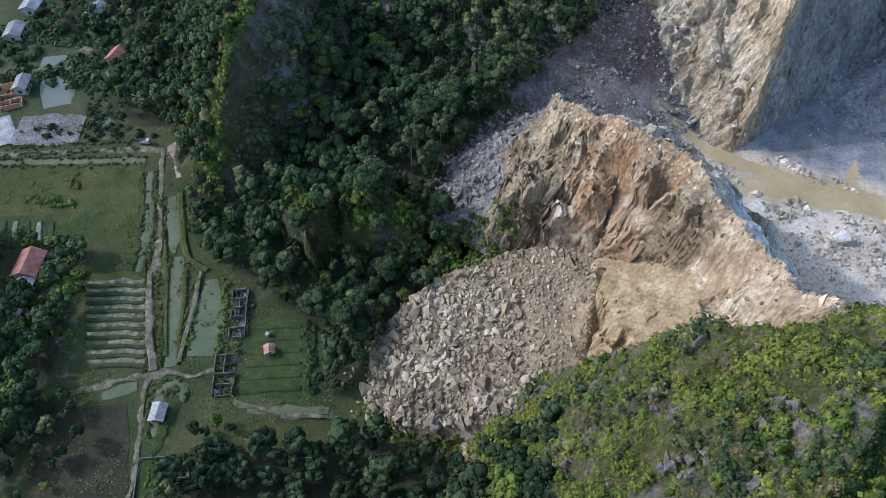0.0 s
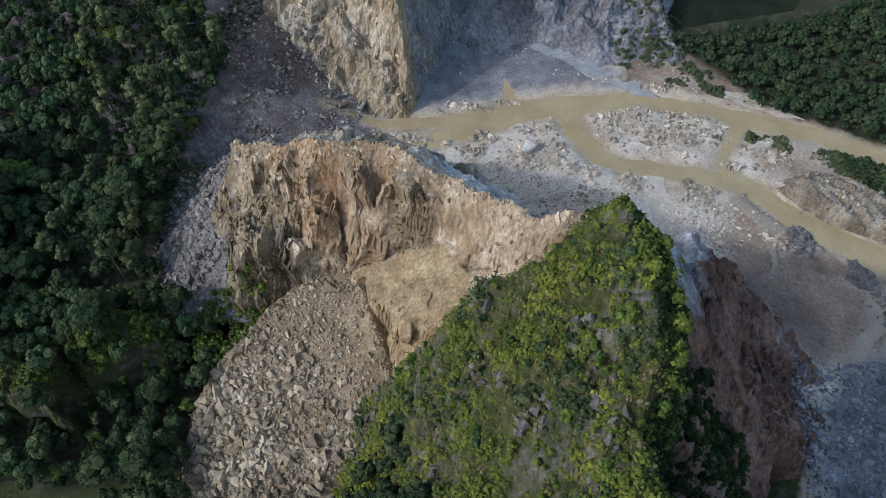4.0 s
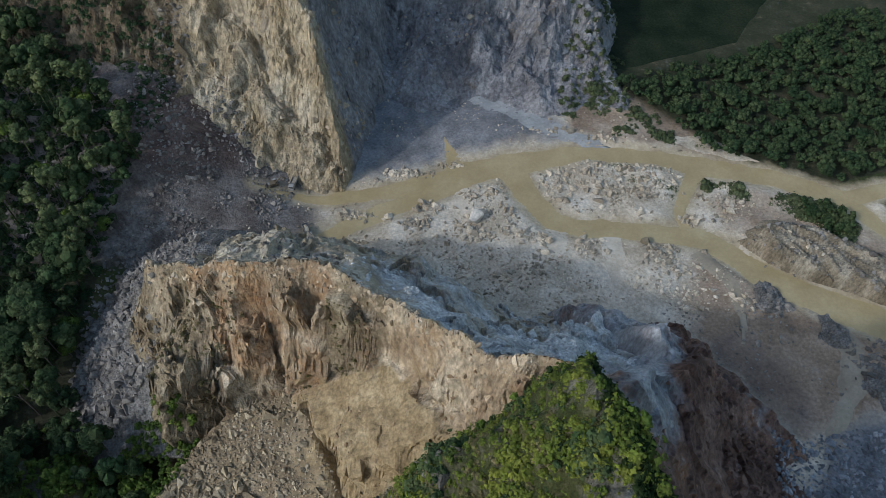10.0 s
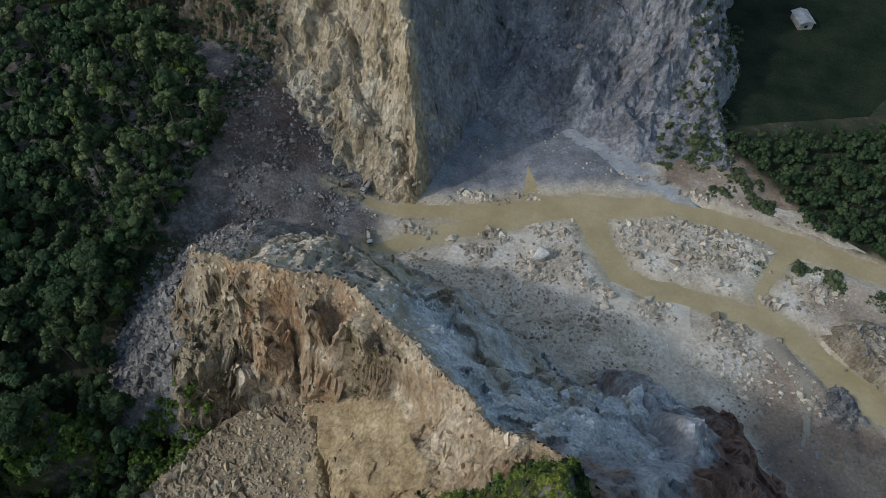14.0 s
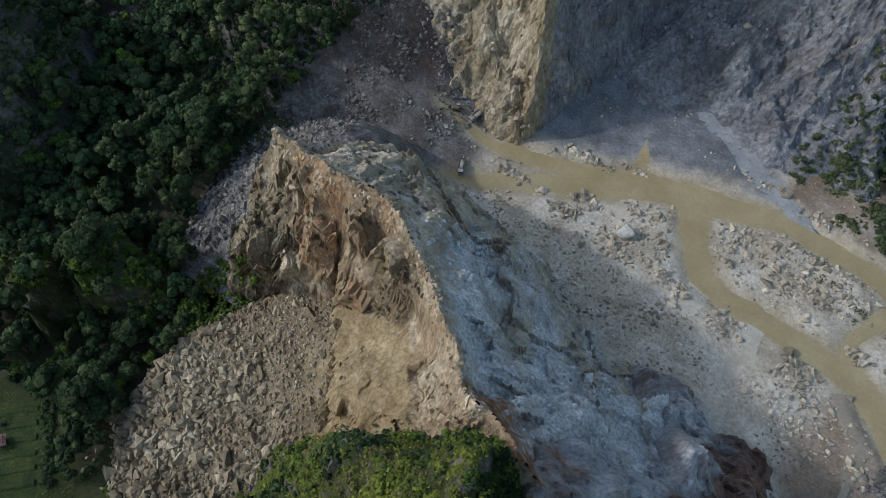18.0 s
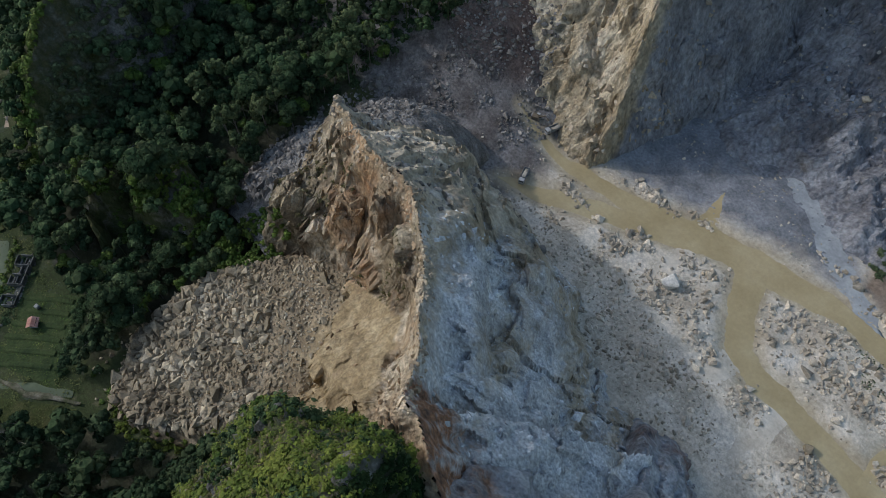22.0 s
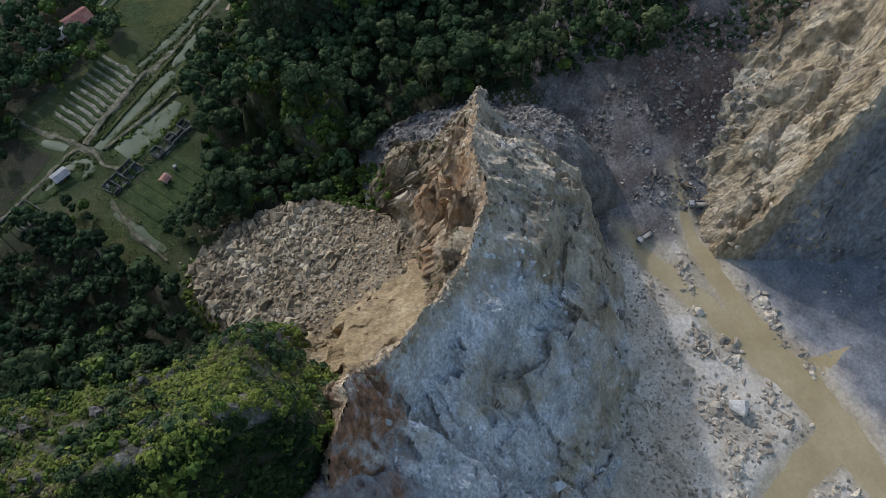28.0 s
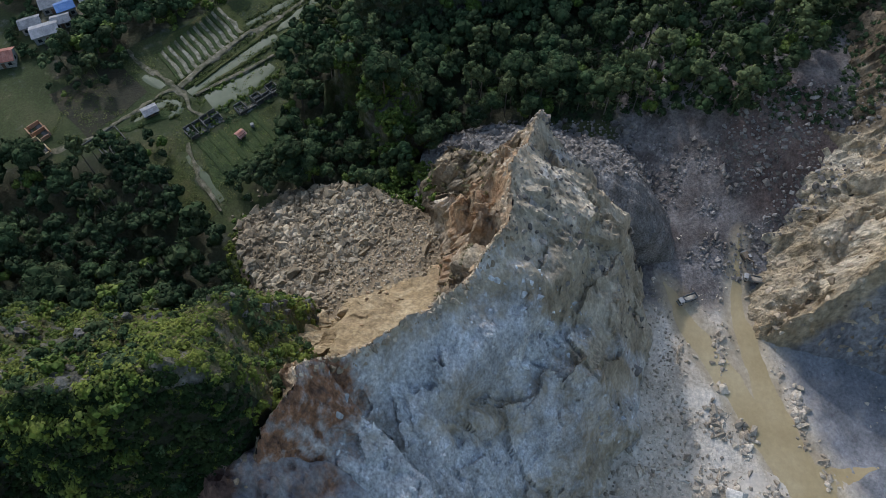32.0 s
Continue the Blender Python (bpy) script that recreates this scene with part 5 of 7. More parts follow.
CLEAR = [[(-158, -22), (-151, -12), (-137, -15), (-136, -23), (-148, -29)], [(-140, -60), (-131, -50), (-112, -54), (-106, -66), (-116, -76), (-136, -72)], [(-112, 56), (-112, 49), (-107, 50), (-107, 57)], FAN]
near_n, rest = 0, []
for wi, poly in enumerate(WOODS):
    x, y = spread(poly, 2.75 if wi == 4 else 3.75, 40 + wi)
    if wi == 4:
        x, y = x[y < 240], y[y < 240]
    k = np.max([inside(x, y, c, 0.1) for c in CLEAR], 0) < 0.5
    fd, fs, _, fa = crest(x, y, FIN)
    k &= ~((fd < np.where(fs > 0, 9, 4.0)) & (fa > 2) & (wi == 0)) & ((knob_z(x, y) < ground_z(x, y)) | (rng.random(len(x)) < 0.6))
    k &= (wi != 3) | (rng.random(len(x)) < 0.62)
    k &= (y > -66 - 0.494 * (x + 98)) | ((y > -97 + 0.409 * (x + 133)) & (x > -152))
    k &= (x > -178) | (y < 55 + 0.946 * (x + 274))
    k &= (rng.random(len(x)) < 0.93) & ((x > -215) | (wi != 0)) & off_road(x, y, 1.0)
    x, y = x[k], y[k]
    z = top_z(x, y)
    for a, b, c in zip(x, y, z):
        tall = 0.62 if (wi == 0 and b > 70 and a > -125) else 0.08
        u = rng.random()
        kind = 2 if u < tall * 0.6 else ((0 if wi in (0, 2, 3) else 1) if u < 0.66 else (1 if u < 0.86 else (3 if u < 0.93 else 4)))
        sc = (0.55 + 0.62 * rng.random() ** 1.4) * (1.0 if wi < 3 else 0.8)
        if wi == 4:
            kind, sc = 5, 0.8 * sc
        close = (wi == 0 and -104 < a and b < 122) or (wi == 1 and b > -46)
        if close and near_n < 300 and rng.random() < 0.8:
            m = pose(a, b, c, 0, 0, rng.uniform(0, 360))
            t = copy_thing(KINDS[kind], m)
            t.scale = (sc, sc, sc * rng.uniform(0.9, 1.12))
            t["group"] = "trees of the wood"
            near_n += 1
        else:
            rest.append((a, b, c, sc, kind))
for t in KINDS:
    for o in (*t.children, t):
        bpy.data.objects.remove(o)
rest = np.array(rest)
for kind, name, mat_, label in ((0, "woodland", M_leaf, "dense broad-leaved wood"), (1, "woodland", M_leafdark, "dense rounded tree crowns"), (2, "tall_woodland", M_leaf2, "tall slender trees of the wood"), (3, "young_woodland", M_leaf3, "young bright green trees"), (4, "woodland", M_leaf, "large spreading crowns rising above the wood"), (5, "woodland", M_leafdark, "even dense wood behind the quarry")):
    q = rest[rest[:, 4] == kind]
    v, f = scatter([FAR_TREES[kind]], q[:, 0], q[:, 1], q[:, 2], q[:, 3], rng.uniform(0, 6.3, len(q)), rng.uniform(0.85, 1.15, len(q)))
    tagged(new(name, tri_mesh(name, v, f, mat_)), label, "wood", kind="stuff")

# ---- shrubs ----
def leafy(n, rx, rz, leaf):
    """A loose mound of leaves round a small dark heart."""
    d = unit(n)
    d[:, 2] = np.abs(d[:, 2])
    lump = 0.75 + 0.35 * np.sin(d[:, 0] * 5.1 + n) * np.cos(d[:, 1] * 4.3 - n)
    c = d * (rng.uniform(0.6, 1.05, n) * lump)[:, None] * (rx, rx, rz)
    nr = d + 0.5 * unit(n) + (0, 0, 0.35)
    nr /= np.linalg.norm(nr, axis=1)[:, None]
    return joined([(ICO_V * (0.52 * rx, 0.52 * rx, 0.5 * rz), ICO_F), leaves(c, nr, leaf)])


SHRUBS = [leafy(38 + k, 1.15, 0.95, 0.30) for k in range(6)]
FINE = [leafy(62 + k, 1.1, 0.95, 0.165) for k in range(8)]
SPRIGS = [leafy(30 + k, 0.8, 0.75, 0.15) for k in range(6)]
DRY = [leafy(28 + k, 0.9, 0.6, 0.21) for k in range(4)]
BUSHES = [crown(6, 110, 1.1, 1.0, 0.5, 0.17, 0.36, -0.1) for _ in range(4)]


def shrubs(name, poly, gap, seed, wanted, material, label, scale=(0.6, 1.25), shapes=SHRUBS, gaps=0.0, clump=0.0, zfun=None, broken=None):
    x, y = spread(poly, gap, seed)
    k = wanted(x, y) & (rng.random(len(x)) > gaps)
    x, y = x[k], y[k]
    n = len(x)
    s = rng.uniform(*scale, n) * (1 + clump * np.clip(1.6 * fbm(x, y, 6, 3, seed + 700), -0.8, 1.2))
    z = top_z(x, y) - 0.15
    if broken:
        dx, dy = ledges(x, y, zfun, *broken)
        x, y = x + dx, y + dy
    v, f = scatter(shapes, x, y, z, s, rng.uniform(0, 6.3, n), rng.uniform(0.7, 1.3, n))
    return tagged(new(name, tri_mesh(name, v, f, material)), label, "shrubs", kind="stuff")


def on(fun, lift=0.6):
    return lambda x, y: fun(x, y) > np.max([g(x, y) for g in (ground_z, ridge_z, scree_z, hill_z, fan_z, fin_z, mountain_z, spur_z) if g is not fun], 0) - lift


HILL_AREA = [(-45, -34), (-45, 30), (-28, 56), (14, 56), (40, 44), (48, 0), (40, -34)]
shrubs("hill_shrubs", HILL_AREA, 1.24, 61, lambda x, y: on(hill_z)(x, y) & (fbm(x, y, 8, 3, 401) > -0.48) & (crest(x, y, HILL)[0] * -crest(x, y, HILL)[1] > -9), M_bush, "bright green shrubs covering the karst hill", (0.5, 1.55), FINE, clump=0.6)
shrubs("hill_thicket", HILL_AREA, 1.65, 77, lambda x, y: on(hill_z)(x, y) & (fbm(x, y, 6, 3, 402) + 0.5 * smooth((14 - y) / 14) + 0.4 * smooth((-8 - x) / 8) > 0.15), M_leaf, "darker green thicket on the karst hill", (0.6, 1.6), FINE + BUSHES, clump=0.5)
shrubs("hill_sprigs", HILL_AREA, 1.4, 78, lambda x, y: on(hill_z)(x, y) & (fbm(x, y, 3.5, 2, 404) > -0.1), M_bush, "small bright sprigs between the shrubs", (0.4, 0.9), SPRIGS)
shrubs("hill_bushes", HILL_AREA, 3.6, 72, lambda x, y: on(hill_z)(x, y) & (fbm(x, y, 12, 3, 411) > 0.0) & (crest(x, y, HILL)[0] * -crest(x, y, HILL)[1] > -7), M_leaf3, "taller fresh green bushes on the karst hill", (0.9, 1.7), BUSHES, clump=0.3)
crags("karst_teeth", HILL_AREA, 1.5, 73, lambda x, y: on(hill_z)(x, y) & (fbm(x, y, 8, 3, 401) < -0.12) & (crest(x, y, HILL)[1] <= 0), lambda n: rng.gamma(2.0, 0.22, n) + 0.3, M_karst, "grey jagged karst rock between the shrubs", hill, 0.3)
shrubs("hill_undergrowth", HILL_AREA, 1.6, 62, lambda x, y: on(hill_z)(x, y) & (fbm(x, y, 9, 3, 403) > -0.35), M_dry, "olive and dry scrub between the hill's rocks", (0.7, 1.2), DRY)
# the next four sets carry the cliff's shade in their leaf colour
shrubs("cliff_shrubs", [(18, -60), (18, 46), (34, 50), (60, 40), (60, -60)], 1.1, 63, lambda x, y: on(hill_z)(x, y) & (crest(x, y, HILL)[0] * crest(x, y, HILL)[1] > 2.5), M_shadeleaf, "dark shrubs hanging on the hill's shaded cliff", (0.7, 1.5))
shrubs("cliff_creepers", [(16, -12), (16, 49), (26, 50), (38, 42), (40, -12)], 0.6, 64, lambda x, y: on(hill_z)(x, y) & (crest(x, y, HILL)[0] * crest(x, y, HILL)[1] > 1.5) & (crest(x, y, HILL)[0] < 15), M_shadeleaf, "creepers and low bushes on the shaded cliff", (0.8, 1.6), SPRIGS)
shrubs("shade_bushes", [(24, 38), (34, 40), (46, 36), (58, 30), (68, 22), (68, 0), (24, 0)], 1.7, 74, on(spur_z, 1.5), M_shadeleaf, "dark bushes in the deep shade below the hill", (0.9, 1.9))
shrubs("cleft_bushes", [(48, -4), (86, -8), (84, 18), (76, 30), (64, 33), (50, 22)], 1.6, 79, lambda x, y: x < 99, M_shadeleaf, "bushes at the cleft's foot with shade in their leaf colour", (0.9, 2.0))
shrubs("fin_shrubs", [(-175, 100), (-150, 90), (-122, 36), (-122, 18), (-140, 24), (-175, 60)], 1.2, 64, lambda x, y: on(fin_z)(x, y) & (crest(x, y, FIN)[0] < 5) & (crest(x, y, FIN)[1] <= 0), M_leaf3, "bright shrubs along the karst fin's crest", (1.0, 2.0))
shrubs("valley_shrubs", [(-170, 92), (-150, 96), (-112, 62), (-104, 40), (-116, 20), (-128, 22), (-150, 60)], 1.45, 75, lambda x, y: (crest(x, y, FIN)[1] > 0) & (crest(x, y, FIN)[0] > 3) & (crest(x, y, FIN)[0] < 27), M_bush2, "ferns and shrubs in the shaded valley below the fin", (0.9, 2.0))
vines = shrubs("vine_cover", [(-106, 34), (-106, 66), (-74, 66), (-74, 34)], 1.5, 65, lambda x, y: knob_z(x, y) > ground_z(x, y), M_leaf3, "vines and shrubs over the karst outcrop", (0.8, 1.9), BUSHES, clump=0.5)
vines.parent = knob
del vines["category"]
shrubs("ridge_scrub", [(-62, 50), (-62, 90), (2, 90), (2, 50)], 1.15, 66, lambda x, y: (ridge_side(x, y) < -3) & (ridge_z(x, y) > fan_z(x, y)) & ((fbm(x, y, 8, 2, 405) + 0.75 * inside(x, y, [(-24.5, 70.5), (-24.5, 79), (-15, 79), (-15, 70.5)], 4.0)) > 0.55), M_dry, "dry brown scrub clinging to the ochre rock", (0.5, 1.0), DRY, zfun=ridge_z, broken=BROKEN_RIDGE)
shrubs("foot_shrubs", [(-72, 56), (-68, 66), (-58, 70), (-52, 62), (-58, 52), (-64, 50)], 1.8, 67, lambda x, y: x < 99, M_leaf3, "fresh green bushes at the ridge's foot", (1.1, 2.4), BUSHES, clump=0.4)
shrubs("mountain_brush", [(-110, 140), (-82, 150), (-80, 185), (-92, 240), (-150, 240), (-150, 170)], 1.7, 68, lambda x, y: fbm(x, y, 13, 3, 407) > -0.15, M_leafdark, "dark brush on the mountain's side", (0.9, 1.9), DRY)
shrubs("undergrowth", [(-150, 84), (-112, 66), (-95, 85), (-92, 118), (-86, 145), (-101, 160), (-121, 178), (-150, 180)], 2.3, 76, lambda x, y: x < 99, M_leafdark, "dark undergrowth between the tall trees", (1.5, 2.8), DRY)
shrubs("mountain_brush", [(34, 186), (58, 182), (60, 260), (40, 260)], 2.4, 69, lambda x, y: fbm(x, y, 9, 3, 409) > -0.3, M_bush2, "dusty grey-green brush on the rock rib", (0.8, 1.6))
shrubs("roadside_shrubs", [(73, 154.5), (89, 154), (102, 149), (113, 147), (119, 138), (113, 131), (104, 140), (90, 146), (75, 152)], 0.95, 70, lambda x, y: off_road(x, y, 0.5) & (fbm(x, y, 8, 3, 413) + 0.6 * smooth((x - 96) / 10) > -0.15), M_bush2, "low dusty shrubs between the haul roads", (0.5, 1.5), clump=0.5)
shrubs("roadside_shrubs", [(36, 177), (34, 192), (52, 200), (70, 182), (90, 166), (66, 171), (50, 173)], 1.5, 81, lambda x, y: off_road(x, y, 1.5) & (fbm(x, y, 6, 3, 415) > 0.02), M_bush2, "dusty brush on the bank above the haul road", (0.6, 1.7), clump=0.5)
shrubs("roadside_bushes", [(102, 147), (112, 146), (117, 139), (112, 133), (105, 139)], 1.7, 80, lambda x, y: off_road(x, y, 1.0), M_leaf, "dense green bushes beside the haul road", (1.2, 2.4), BUSHES)
shrubs("wood_edge_shrubs", [(-50, 10), (-40, 11), (-25, 22), (-16, 29), (-12, 40), (-20, 36), (-27, 27), (-44, 15), (-54, 14)], 1.7, 71, lambda x, y: x < 99, M_bush, "bushes along the rubble's edge", (0.7, 1.4))

# ---- the village side ----
def quad_patch(name, corners, material, label, category, lift=0.1, step=1.6):
    """A field: a sheet between four corners that follows the ground."""
    a, b, c, d = (np.array(p, float) for p in corners)
    n = max(3, int(max(np.hypot(*(b - a)), np.hypot(*(c - d))) / step))
    m = max(3, int(max(np.hypot(*(d - a)), np.hypot(*(c - b))) / step))
    u, v = np.meshgrid(np.linspace(0, 1, n), np.linspace(0, 1, m))
    u, v = u[..., None], v[..., None]
    p = (a * (1 - u) + b * u) * (1 - v) + (d * (1 - u) + c * u) * v
    x, y = p[..., 0].ravel(), p[..., 1].ravel()
    x = x + 0.5 * fbm(x, y, 5, 2, 501)
    y = y + 0.5 * fbm(x, y, 5, 2, 502)
    z = ground_z(x, y) + lift
    f = [(j * n + i, j * n + i + 1, (j + 1) * n + i + 1, (j + 1) * n + i) for j in range(m - 1) for i in range(n - 1)]
    return tagged(new(name, mesh_of(name, list(zip(x, y, z)), f, material)), label, category, kind="structure")


M_crop = surface("crop_green", [(0.0255, 0.0428, 0.0105), (0.0398, 0.06, 0.0142), (0.0585, 0.075, 0.0203)], 3, 0.9, 0.8, 0.6, 0.5)
M_field = surface("rough_meadow", [(0.042, 0.055, 0.012), (0.06, 0.07, 0.017), (0.085, 0.082, 0.027)], 6, 0.95, 0.6, 0.6, 0.6)
M_dull = surface("dull_wet_field", [(0.026, 0.026, 0.014), (0.04, 0.038, 0.019), (0.068, 0.055, 0.029)], 9, 0.9, 0.5, 0.6, 0.8)
M_paddy = surface("flooded_dark_field", [(0.012, 0.018, 0.011), (0.02, 0.028, 0.016), (0.03, 0.034, 0.02)], 14, 1.0, 0.2, 0.6, 0.8, spec=0.03)
M_mulch = surface("pale_plastic_mulch", [(0.05, 0.055, 0.024), (0.115, 0.112, 0.066), (0.24, 0.232, 0.175)], 1.6, 0.6, 0.3, 0.3)
M_weed = surface("rough_weeds", [(0.056, 0.072, 0.018), (0.08, 0.096, 0.026), (0.118, 0.12, 0.042)], 6, 0.9, 0.0, None, 0.6, vary="island", spec=0.2)
M_concrete = surface("weathered_concrete", [(0.22, 0.22, 0.21), (0.32, 0.32, 0.30), (0.42, 0.42, 0.40)], 3, 0.9, 0.3, 0.3)
M_greywall = surface("mossy_grey_wall", [(0.05, 0.052, 0.043), (0.1, 0.1, 0.088), (0.18, 0.175, 0.16)], 2, 0.95, 0.4, 0.3)
M_yellowwall = surface("raw_yellow_masonry", [(0.36, 0.27, 0.13), (0.46, 0.36, 0.19), (0.52, 0.44, 0.28)], 2.5, 0.9, 0.3, 0.3)
M_brickwall = surface("raw_orange_masonry", [(0.34, 0.18, 0.10), (0.42, 0.25, 0.15), (0.48, 0.33, 0.22)], 2.5, 0.9, 0.3, 0.3)
M_plaster = surface("stained_plaster", [(0.24, 0.23, 0.20), (0.34, 0.33, 0.30), (0.45, 0.44, 0.40)], 3, 0.85, 0.15, 0.3)
M_tile = surface("faded_red_tile", [(0.24, 0.10, 0.075), (0.33, 0.15, 0.11), (0.40, 0.21, 0.16)], 2, 0.85, 0.3, 0.25)
M_pinktile = surface("pinkish_tile", [(0.38, 0.19, 0.14), (0.46, 0.25, 0.19), (0.52, 0.32, 0.26)], 1.5, 0.85, 0.3, 0.25)
M_tin = surface("weathered_tin", [(0.18, 0.185, 0.19), (0.26, 0.265, 0.27), (0.36, 0.365, 0.37)], 2.5, 0.45, 0.1, 0.3, spec=0.5)
M_bluetin = surface("blue_tin", [(0.07, 0.14, 0.34), (0.09, 0.19, 0.42), (0.14, 0.25, 0.48)], 2.5, 0.45, 0.1, 0.3, spec=0.5)
M_greytile = surface("grey_fibre_cement", [(0.17, 0.17, 0.17), (0.25, 0.25, 0.245), (0.34, 0.34, 0.33)], 2.0, 0.9, 0.2, 0.3)
M_glass = surface("dark_window", [(0.02, 0.025, 0.03), (0.035, 0.04, 0.045)], 1.0, 0.1, 0.0, spec=0.5)
M_wood = surface("old_door_wood", [(0.13, 0.08, 0.05), (0.2, 0.13, 0.08)], 0.5, 0.8, 0.2, 0.1)


def box(sx, sy, sz, x=0.0, y=0.0, z=0.0, bevel=0.0):
    """A box as a bmesh, standing on z."""
    bm = bmesh.new()
    bmesh.ops.create_cube(bm, size=1.0, matrix=Matrix.Translation((x, y, z + sz / 2)) @ Matrix.Diagonal((sx, sy, sz, 1)))
    if bevel:
        bmesh.ops.bevel(bm, geom=bm.edges[:], offset=bevel, segments=1, affect="EDGES")
    return bm


def part(name, bm, material, parent, label=""):
    me = bpy.data.meshes.new(name)
    bm.to_mesh(me)
    bm.free()
    me.materials.append(material)
    ob = new(name, me)
    ob.parent = parent
    return tagged(ob, label)


def roof_slab(w, l, rise, side, over=0.5, thick=0.14, ribs=0):
    """One slope of a gable roof, one corrugated sheet with real thickness; the ridge runs along y."""
    bm = bmesh.new()
    h = w / 2 + over
    drop = rise * h / (w / 2)
    ys, up = [-l / 2 - over], [0.0]
    for k in range(ribs):
        y = -l / 2 + l * (k + 0.5) / ribs
        ys += [y - 0.09, y - 0.04, y + 0.04, y + 0.09]
        up += [0.0, 0.06, 0.06, 0.0]
    ys.append(l / 2 + over)
    up.append(0.0)
    rows = [[bm.verts.new((side * px, y, rise - drop * px / h + t)) for px, t in ((0.0, 0.0), (h, 0.0), (h, thick + u), (0.0, thick + u))] for y, u in zip(ys, up)]
    for a, b in zip(rows, rows[1:]):
        for k in range(4):
            bm.faces.new((a[k], a[(k + 1) % 4], b[(k + 1) % 4], b[k]))
    bm.faces.new(rows[0])
    bm.faces.new(rows[-1])
    bmesh.ops.recalc_face_normals(bm, faces=bm.faces)
    return bm


def house(x, y, turn, w, l, h, rise, roof, wall, label, ribs=9, openings=True):
    base = tagged(new("house"), label, "house", group="houses of the village")
    z = float(ground_z(np.array([x]), np.array([y]))[0])
    base.matrix_world = pose(x, y, z, 0, 0, turn)
    bm = box(w, l, h + 0.3, z=-0.3)
    for s in (-1, 1):   # gables
        vs = [bm.verts.new((a, s * l / 2 * 0.998, b)) for a, b in ((-w / 2, h), (w / 2, h), (0, h + rise))]
        bm.faces.new(vs)
    part("wall", bm, wall, base)
    for s in (-1, 1):
        sl = part("roof", roof_slab(w, l, rise, s, ribs=ribs), roof, base)
        sl.location.z = h
    if openings:
        part("door", box(0.06, 1.0, 2.05, w / 2 + 0.03, 0.0, 0.0), M_wood, base)
        for k in (-1, 1):
            part("window", box(0.06, 1.1, 1.1, w / 2 + 0.03, k * l * 0.3, 0.9), M_glass, base)
            part("window", box(1.1, 0.06, 1.1, 0.0, k * (l / 2 + 0.03), 0.9), M_glass, base)
    return base


def roofless(name, x0, y0, x1, y1, width, cells, h, material, label, seed, group=""):
    """A row of roofless rooms with walls of uneven height."""
    r = random.Random(seed)
    L = math.hypot(x1 - x0, y1 - y0)
    base = tagged(new(name), label, "ruin", group=group)
    z = float(ground_z(np.array([(x0 + x1) / 2]), np.array([(y0 + y1) / 2]))[0])
    base.matrix_world = pose(x0, y0, z, 0, 0, math.degrees(math.atan2(y1 - y0, x1 - x0)))
    c = L / cells
    for k in range(cells + 1):
        part("wall", box(0.26, width * r.uniform(0.55, 1.0), h * r.uniform(0.35, 1.1) + 0.2, k * c, r.uniform(-0.4, 0.4), -0.2, 0.03), material, base)
    for k in range(cells):
        for s in (-1, 0, 1):
            if r.random() < (0.55 if s == 0 else 0.22):
                continue
            part("wall", box(c - 0.29, 0.28, h * r.uniform(0.25, 1.1) + 0.2, (k + 0.5) * c, s * (width / 2 - 0.14), -0.2, 0.03), material, base)
        part("floor_slab", box(c - 0.3, width / 2 - 0.5, 0.12, (k + 0.5) * c, width / 4, 0.05), M_greywall, base)
        if r.random() < 0.6:
            part("trough", box(c * 0.6, 0.5, 0.5, (k + 0.5) * c, -width / 4, 0.0, 0.04), M_greywall, base)
    return base


# fields
quad_patch("field", [(-190.4, -8.5), (-159.9, 20.9), (-135.1, 3.3), (-163.1, -22)], M_field, "rough green meadow beside the canal", "field", 0.10)
quad_patch("field", [(-136.8, -11.3), (-126, -0.8), (-106.3, -16.7), (-117.1, -27.2)], M_field, "vegetable field with pale mulched rows", "field", 0.10)
quad_patch("field", [(-158.6, -5.2), (-151.6, 3.1), (-143.4, -2.1), (-150.5, -9.4)], M_crop, "bright green vegetable patch", "field", 0.16)
quad_patch("field", [(-172.1, -17.8), (-161.4, -7.3), (-152.3, -11.5), (-163.1, -22)], M_crop, "striped vegetable beds", "field", 0.16)
quad_patch("field", [(-109.3, -40.1), (-96, -25.6), (-76.7, -36.6), (-92, -54)], M_dull, "dull wet field with brown weeds", "field", 0.10)
quad_patch("field", [(-92, 9.5), (-82.1, 18.9), (-63, 4), (-78.4, -4)], M_crop, "green garden plot with crop beds", "field", 0.10)
quad_patch("field", [(-74, -11), (-56, 6), (-51, 1), (-68, -13)], M_field, "small grassy plot behind a dyke", "field", 0.10)
quad_patch("field", [(52, 204), (100, 222), (170, 330), (52, 340)], M_paddy, "dark green fields behind the wood", "field", 0.12)
for k in range(10):
    a, b = np.array((-133.9, -12.8)) + np.array((20.8, -12.6)) * k / 9, np.array((-122.5, -2.3)) + np.array((20.0, -13.3)) * k / 9
    ribbon("mulch_row", [tuple(a), tuple(0.6 * a + 0.4 * b), tuple(b)], [0.6, 1.2, 1.5], M_mulch, "pale straw-mulched vegetable row", "crop row", 0.32, ragged=1.3, step=0.5)
    ribbon("crop_row", [tuple(a + (0.8, -0.9)), tuple((a + b) / 2 + (0.8, -0.9)), tuple(b + (0.8, -0.9))], 1.1, M_crop, "green vegetable row", "crop row", 0.5, ragged=0.5, step=0.6)
